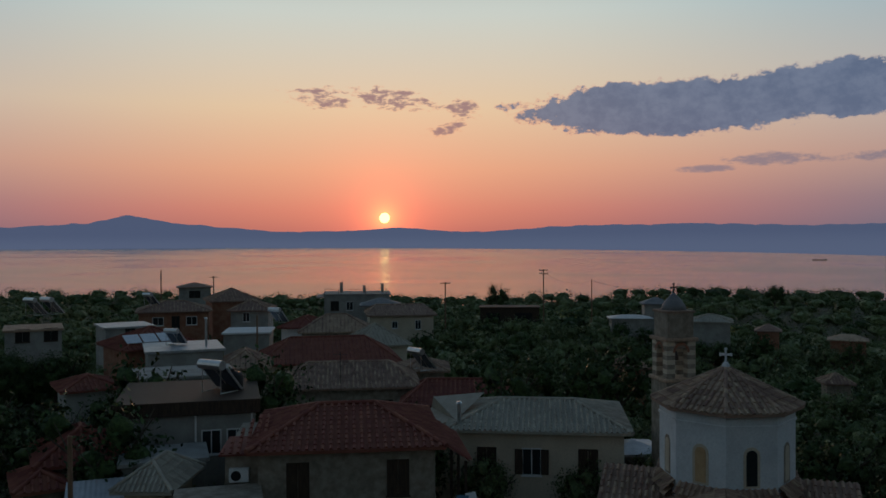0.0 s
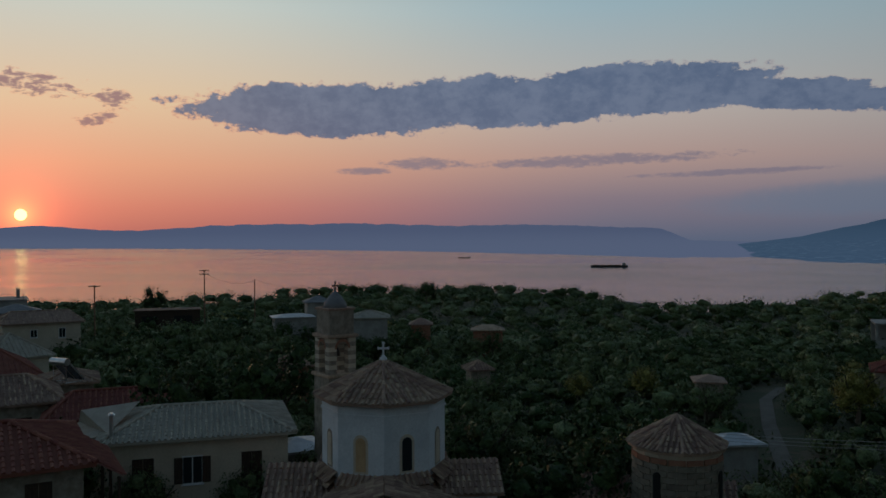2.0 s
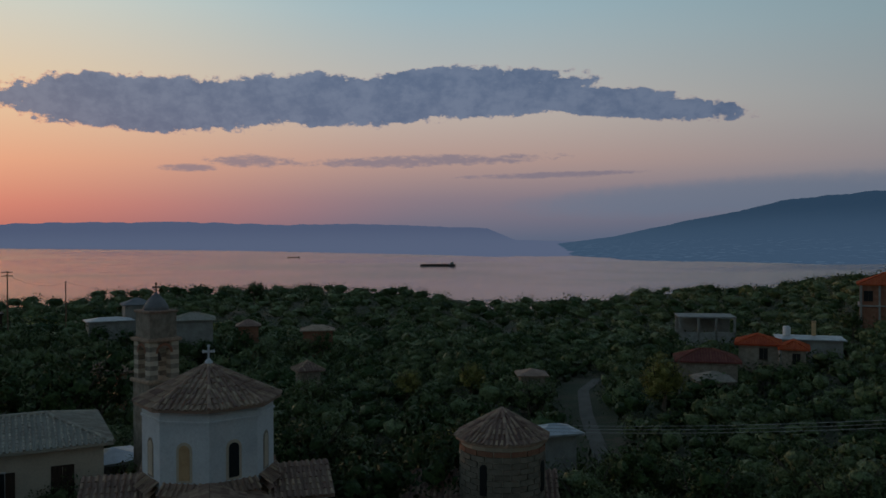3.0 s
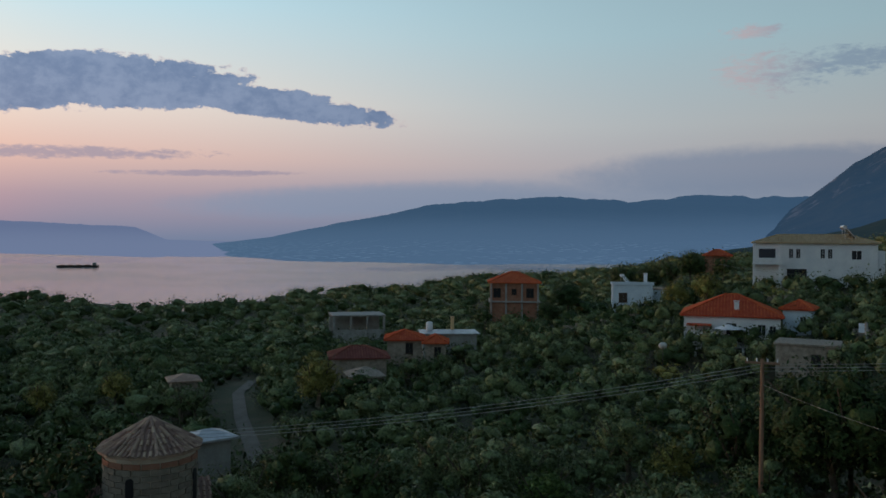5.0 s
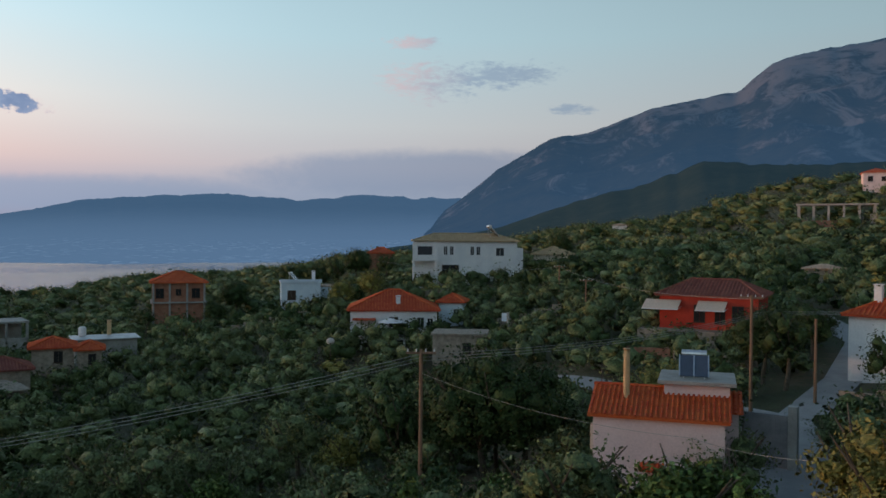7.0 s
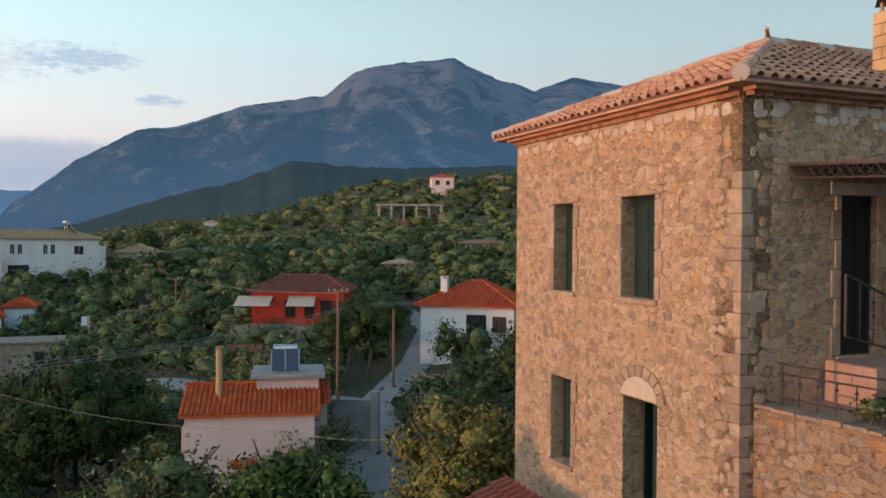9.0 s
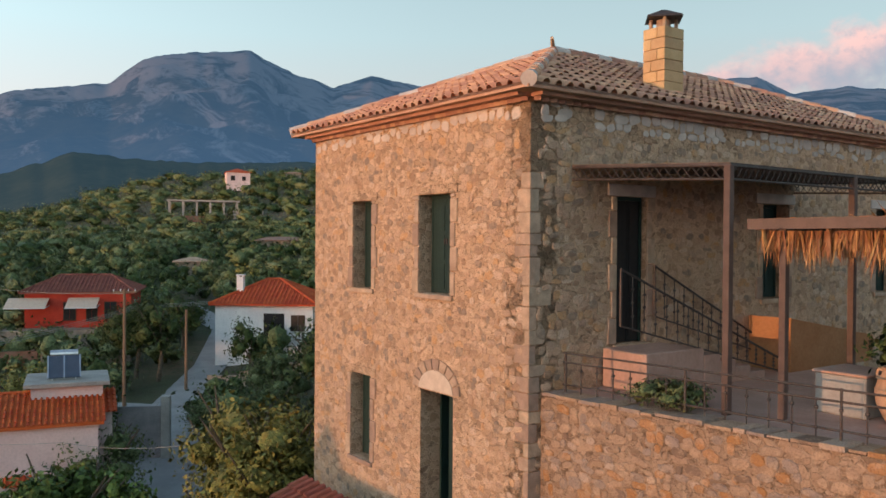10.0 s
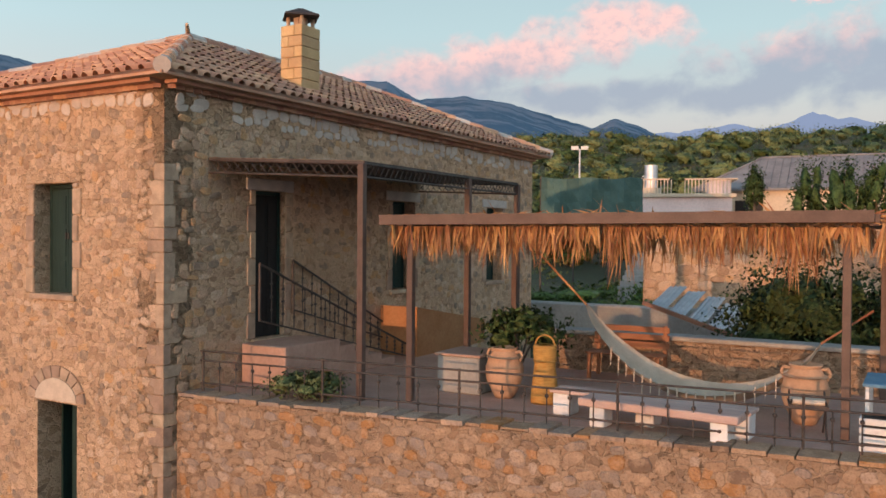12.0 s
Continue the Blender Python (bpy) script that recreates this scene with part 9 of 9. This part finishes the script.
def plant():
    rng = random.Random(77)
    olives = [make_tree("olive_tree", "grey green olive tree with a rounded ragged crown", 100 + k, 3.6 + 0.3 * k, 1.9 + 0.15 * (k % 3), 1.45 + 0.1 * k, 8, 100, 0.23, M["olive"]) for k in range(4)]
    fine = [make_tree("olive_tree", "grey green olive tree with a rounded ragged crown", 150 + k, 3.6 + 0.3 * k, 1.9 + 0.15 * (k % 3), 1.5 + 0.1 * k, 12, 270, 0.15, M["olive"]) for k in range(3)]
    big = [make_tree("broadleaf_tree", "tall dark green broadleaved tree with a dense crown", 250 + k, 8.0 + k, 3.9, 3.7, 26, 380, 0.24, M["dark_leaf"], trunk_r=0.24) for k in range(2)]
    broad = [make_tree("broadleaf_tree", "dark green broadleaved tree with a dense crown", 200 + k, 5.2 + k, 2.3, 2.4, 10, 110, 0.27, M["dark_leaf"]) for k in range(2)]
    fresh = [make_tree("young_tree", "bright green young tree", 300, 4.0, 1.7, 1.7, 12, 330, 0.17, M["bright_leaf"])]
    gold = [make_tree("autumn_tree", "yellowing tree with thin foliage", 400, 4.6, 1.9, 1.9, 12, 330, 0.16, M["yellow_leaf"])]
    kinds = olives * 3 + broad * 2 + fresh + gold
    spots = []
    for k in range(30000):
        az = rng.uniform(-62, 122)
        d = math.sqrt(rng.uniform(20 ** 2, 185 ** 2))
        spots.append((d, az))
    spots.sort()
    used, grid, far = 0, {}, []

    def free(x, y, gap):
        i, j = int(x // 6), int(y // 6)
        for a in (-1, 0, 1):
            for b in (-1, 0, 1):
                for px, py in grid.get((i + a, j + b), ()):
                    if (px - x) ** 2 + (py - y) ** 2 < gap * gap:
                        return False
        grid.setdefault((i, j), []).append((x, y))
        return True

    def plant_one(src, x, y, s=1.0):
        m = Matrix.Translation((x, y, ground_z(x, y) - 0.1)) @ Matrix.Rotation(rng.uniform(0, 6.28), 4, "Z")
        ob = copy_thing(src, m)
        ob.scale = (s, s, s * rng.uniform(0.9, 1.1))
        return ob

    # the trees that stand out
    olives_a = olives[1]
    for src, az, d, s in ((big[0], 83.4, 50, 1.0), (big[1], 81.0, 54, 0.85), (big[1], 86.0, 52, 0.8), (big[0], 101.3, 74, 0.75), (broad[1], 102.6, 72, 1.1), (fresh[0], 96.2, 30, 1.6), (fresh[0], 98.2, 31.5, 1.35), (gold[0], 107.0, 24, 0.95), (gold[0], 109.8, 22.5, 1.05), (gold[0], 108.4, 27.5, 1.15),
                          (gold[0], 111.3, 26, 0.9), (fine[2], 88.9, 33, 1.45), (fine[1], 84.6, 34, 1.2), (fine[0], 75.5, 36, 1.5), (fine[2], 79.3, 37, 1.35), (fine[1], 71.5, 40, 1.4), (fresh[0], 66.0, 38, 1.2), (fine[0], 62.0, 40, 1.4), (broad[0], 9.8, 66, 1.3), (broad[1], 12.2, 70, 1.4), (broad[0], 6.3, 70, 1.2),
                          (broad[1], 3.7, 195, 1.4), (broad[0], 21.8, 255, 1.6), (broad[0], 20.9, 134, 1.0), (olives_a, 21.9, 133, 1.2), (olives_a, 25.1, 136, 1.25), (broad[1], 26.3, 135, 0.85), (olives_a, 25.2, 91, 1.15), (olives_a, 26.0, 92, 0.95), (olives_a, 40.3, 92, 1.2), (olives_a, 41.3, 91, 1.05), (broad[0], 12.0, 143, 0.9), (broad[1], 13.6, 144, 0.75), (broad[0], 17.0, 135, 0.8), (broad[0], 18.6, 136, 0.8), (gold[0], 75.3, 134, 1.3), (gold[0], 73.4, 138, 1.2), (gold[0], 36.4, 100, 1.1), (gold[0], 32.0, 96, 1.0), (gold[0], 49.3, 88, 1.5),
                          (big[0], 70.0, 176, 0.85), (big[1], 71.7, 170, 0.75), (broad[1], 73.0, 166, 1.15), (big[0], 74.4, 174, 0.8), (broad[0], 76.3, 162, 1.1), (big[1], 88.3, 166, 0.75), (big[0], 66.3, 166, 0.8), (big[1], 65.0, 152, 0.6),
                          (broad[0], 60.6, 152, 0.9), (big[1], 104.2, 84, 0.6), (broad[1], 108.3, 66, 0.8), (big[0], -27.7, 84, 0.72), (big[1], -26.3, 85, 0.66), (big[0], -24.9, 84, 0.7), (big[1], -28.8, 86, 0.7), (broad[1], -22.2, 60, 0.9), (broad[0], -24.4, 56, 0.85), (olives_a, -20.9, 52, 0.8)):
        x, y = d * math.sin(radians(az)), d * math.cos(radians(az))
        plant_one(src, x, y, s)
        grid.setdefault((int(x // 6), int(y // 6)), []).append((x, y))
    for d, az in spots:
        x, y = d * math.sin(radians(az)), d * math.cos(radians(az))
        if az > 88 and d < 30 or az > 108 and d < 40:
            continue
        if 99 < az < 117 and d < 46 or -1 < az < 13 and 24 < d < 46:
            continue
        src = kinds[rng.randrange(len(kinds))]
        if d < 62 and src in olives:
            src = rng.choice(fine)
        s = rng.uniform(0.78, 1.3)
        if d < 40:
            s *= 0.8
        if not clear(x, y, 4.6 * s, 2.0 * s) or not free(x, y, 4.0 if d > 60 else 3.5):
            continue
        if used < 230:
            plant_one(src, x, y, s)
            used += 1
        else:
            far.append((x, y, s))
    # the rest of the groves: leafy clumps joined by stretch and leaf colour
    for k in range(16000):
        az = rng.uniform(-65, 190)
        d = math.exp(rng.uniform(math.log(185 if az < 122 else 60), math.log(560 if az < 85 else 760)))
        x, y = d * math.sin(radians(az)), d * math.cos(radians(az))
        if ground_z(x, y) < 1.0 or (az > 120 and fall_at(az, d) < -2):
            continue
        s = rng.uniform(0.85, 1.4)
        if not free(x, y, 3.7 + d / 90) or not clear(x, y, 4.0 * s, 2.2):
            continue
        far.append((x, y, s))
    # shrubs and trees that stand before the walls of the scattered houses
    for cx, cy, rr, zt, _ in KEEP_OUT:
        d, az = math.hypot(cx, cy), math.degrees(math.atan2(cx, cy))
        if d < 62 or az > 122 or (az < 8 and d < 85):
            continue
        if 103 < az < 108 and d > 200:
            continue
        n = 3 if rr > 4 else 2
        for k in range(n + 1):
            a = az + math.degrees((k / n - 0.5) * 1.7 * rr / d) + rng.uniform(-0.3, 0.3)
            dd = d - rr - rng.uniform(1.5, 4.0)
            x, y = dd * math.sin(radians(a)), dd * math.cos(radians(a))
            if any((x - p) ** 2 + (y - q) ** 2 < 9 for p, q in ROAD_PTS):
                continue
            room = (zt - EYE) * dd / d + EYE - (1.5 if rr < 5 else 2.3) - ground_z(x, y)
            if room > 1.0:
                far.append((x, y, min(2.4, room / 3.1)))
    protos = {}
    for key, leaf, n in (("olive", "olive", 3), ("dark", "dark_leaf", 2), ("gold", "yellow_leaf", 1)):
        protos[key] = [crown_arrays(random.Random(500 + q), 2.5, 1.85, 4, 52, 0.33, base=0.1, mesh=(6, 4), spread=0.5, mass=0.62, body=0.68) for q in range(n)]
        protos[key + "_far"] = [crown_arrays(random.Random(600 + q), 2.9, 1.75, 1, 120, 0.46, base=0.1, mesh=(9, 6), body=0.74) for q in range(n)]
    sums = {}
    for x, y, s in far:
        d = math.hypot(x, y)
        key = rng.choices(("olive", "dark", "gold"), (0.64, 0.35, 0.01))[0]
        v, f, nn = rng.choice(protos[key + ("_far" if d > 150 else "")])
        a = rng.uniform(0, 6.28)
        R = np.array([[math.cos(a), -math.sin(a), 0], [math.sin(a), math.cos(a), 0], [0, 0, 1]])
        grow = s * (1.0 if d < 260 else 1.0 + d / 1600)
        wide = rng.uniform(0.85, 1.35)
        vv = (v * np.array([grow * wide, grow * (2.1 - wide), grow * rng.uniform(0.85, 1.25)])) @ R.T + np.array([x, y, ground_z(x, y) - 0.3])
        lst = sums.setdefault(key, ([], [], [0], []))
        lst[0].append(vv)
        lst[1].append(f + lst[2][0])
        lst[2][0] += len(vv)
        lst[3].append(nn @ R.T)
    leafs = {"olive": "olive", "dark": "dark_leaf", "gold": "yellow_leaf"}
    labs = {"olive": "grey green olive groves over the slopes", "dark": "dark green trees among the olive groves", "gold": "scattered yellowing trees on the slopes"}
    for key, (vl, fl, _, nl) in sums.items():
        ob = new("grove", mesh_from("grove", np.concatenate(vl), np.concatenate(fl), np.concatenate(nl), M[leafs[key]]))
        tagged(ob, labs[key], "grove", kind="stuff")
    for src in olives + fine + big + broad + fresh + gold:
        for ob in (*src.children_recursive, src):
            bpy.data.objects.remove(ob)


plant()


def bushes():
    """Garden plants close to the terrace, and scrub over the bare ground."""
    def shrub(name, label, loc, rx, rz, clumps, leaves, size, leaf, seed, category="shrub"):
        v, f, nn = crown_arrays(random.Random(seed), rx, rz, clumps, leaves, size, base=0.0)
        e = empty(name, loc)
        tagged(e, label, category, "garden plants")
        ob = new("foliage", mesh_from("foliage", v, f, nn, leaf))
        ob.parent = e
        bm = bmesh.new()
        for k in range(5):
            a = k * 1.3
            tube(bm, (0, 0, -0.3), (math.cos(a) * rx * 0.5, math.sin(a) * rx * 0.5, rz * 1.1), 0.025, 0.008, 5)
        part("stem", bm, M["bark"], e)
        return e

    shrub("potted_plant", "low green shrub behind the railing", at_tower(-1.85, 1.05, TZ), 0.6, 0.27, 12, 150, 0.06, M["olive"], 1)
    shrub("lemon_bush", "broad leaved bush growing from a jar", at_tower(-4.1, 3.3, TZ + 0.6), 0.75, 0.42, 9, 90, 0.11, M["dark_leaf"], 2)
    shrub("garden_tree", "dense dark green tree behind the terrace", at_tower(-7.6, 8.4, TZ - 0.9), 1.75, 1.75, 26, 420, 0.1, M["dark_leaf"], 3, "tree")
    shrub("garden_tree", "dark green shrub behind the pergola", at_tower(-9.6, 8.2, TZ - 0.8), 1.5, 1.7, 20, 400, 0.1, M["dark_leaf"], 4, "tree")
    shrub("hedge", "green hedge beyond the yard", at_tower(0.6, 18.5, TZ - 0.6), 2.6, 0.8, 14, 110, 0.13, M["bright_leaf"], 5)
    shrub("hedge", "low green hedge beyond the yard", at_tower(-1.6, 22.5, TZ - 0.4), 2.4, 0.9, 14, 110, 0.13, M["bright_leaf"], 6)
    for k, (az, d, s) in enumerate(((169.6, 34, 1.0), (171.6, 33, 1.2), (166.4, 36, 0.6), (173.4, 33, 1.0))):
        v, f, nn = crown_arrays(random.Random(70 + k), 0.62 * s + 0.15, 2.0 * s, 14, 170, 0.1, base=0.0)
        e = empty("cypress", spot(az, d, 3.0 - 3.2 * s))
        tagged(e, "small upright conifer in front of a grey roof", "tree", "small conifers")
        ob = new("crown", mesh_from("crown", v, f, nn, M["dark_leaf"]))
        ob.parent = e
        bm = bmesh.new()
        tube(bm, (0, 0, -3), (0, 0, 2.5 * s), 0.1, 0.03)
        part("trunk", bm, M["bark"], e)
    # scrub and weeds, too small to count
    rng = random.Random(9)
    v0, f0, n0 = crown_arrays(random.Random(44), 0.7, 0.45, 1, 20, 0.26, base=0.0, mesh=(6, 3))
    vl, fl, nl, n = [], [], [], 0
    for k in range(3600):
        az, d = rng.uniform(-60, 185), math.exp(rng.uniform(math.log(16), math.log(260)))
        if az > 100 and d < 30 and az < 175:
            continue
        x, y = d * math.sin(radians(az)), d * math.cos(radians(az))
        if any((x - a) ** 2 + (y - b) ** 2 < 9 for a, b in ROAD_PTS):
            continue
        s = rng.uniform(0.5, 1.6)
        vl.append(v0 * s + np.array([x, y, ground_z(x, y) - 0.05]))
        fl.append(f0 + n)
        nl.append(n0)
        n += len(v0)
    ob = new("scrub", mesh_from("scrub", np.concatenate(vl), np.concatenate(fl), np.concatenate(nl), M["olive"]))
    tagged(ob, "low scrub and weeds between the trees", "scrub", kind="stuff")
    # vine shoots at the lower edge of the grove
    for az, d, dz in ((78.0, 24, -7.2), (100.5, 17, -4.9), (101.6, 17, -5.1), (93.5, 19, -6.2)):
        shrub("vine", "light green leafy shoots reaching up", spot(az, d, dz - 0.9), 0.5, 0.75, 7, 40, 0.16, M["bright_leaf"], int(az))


bushes()
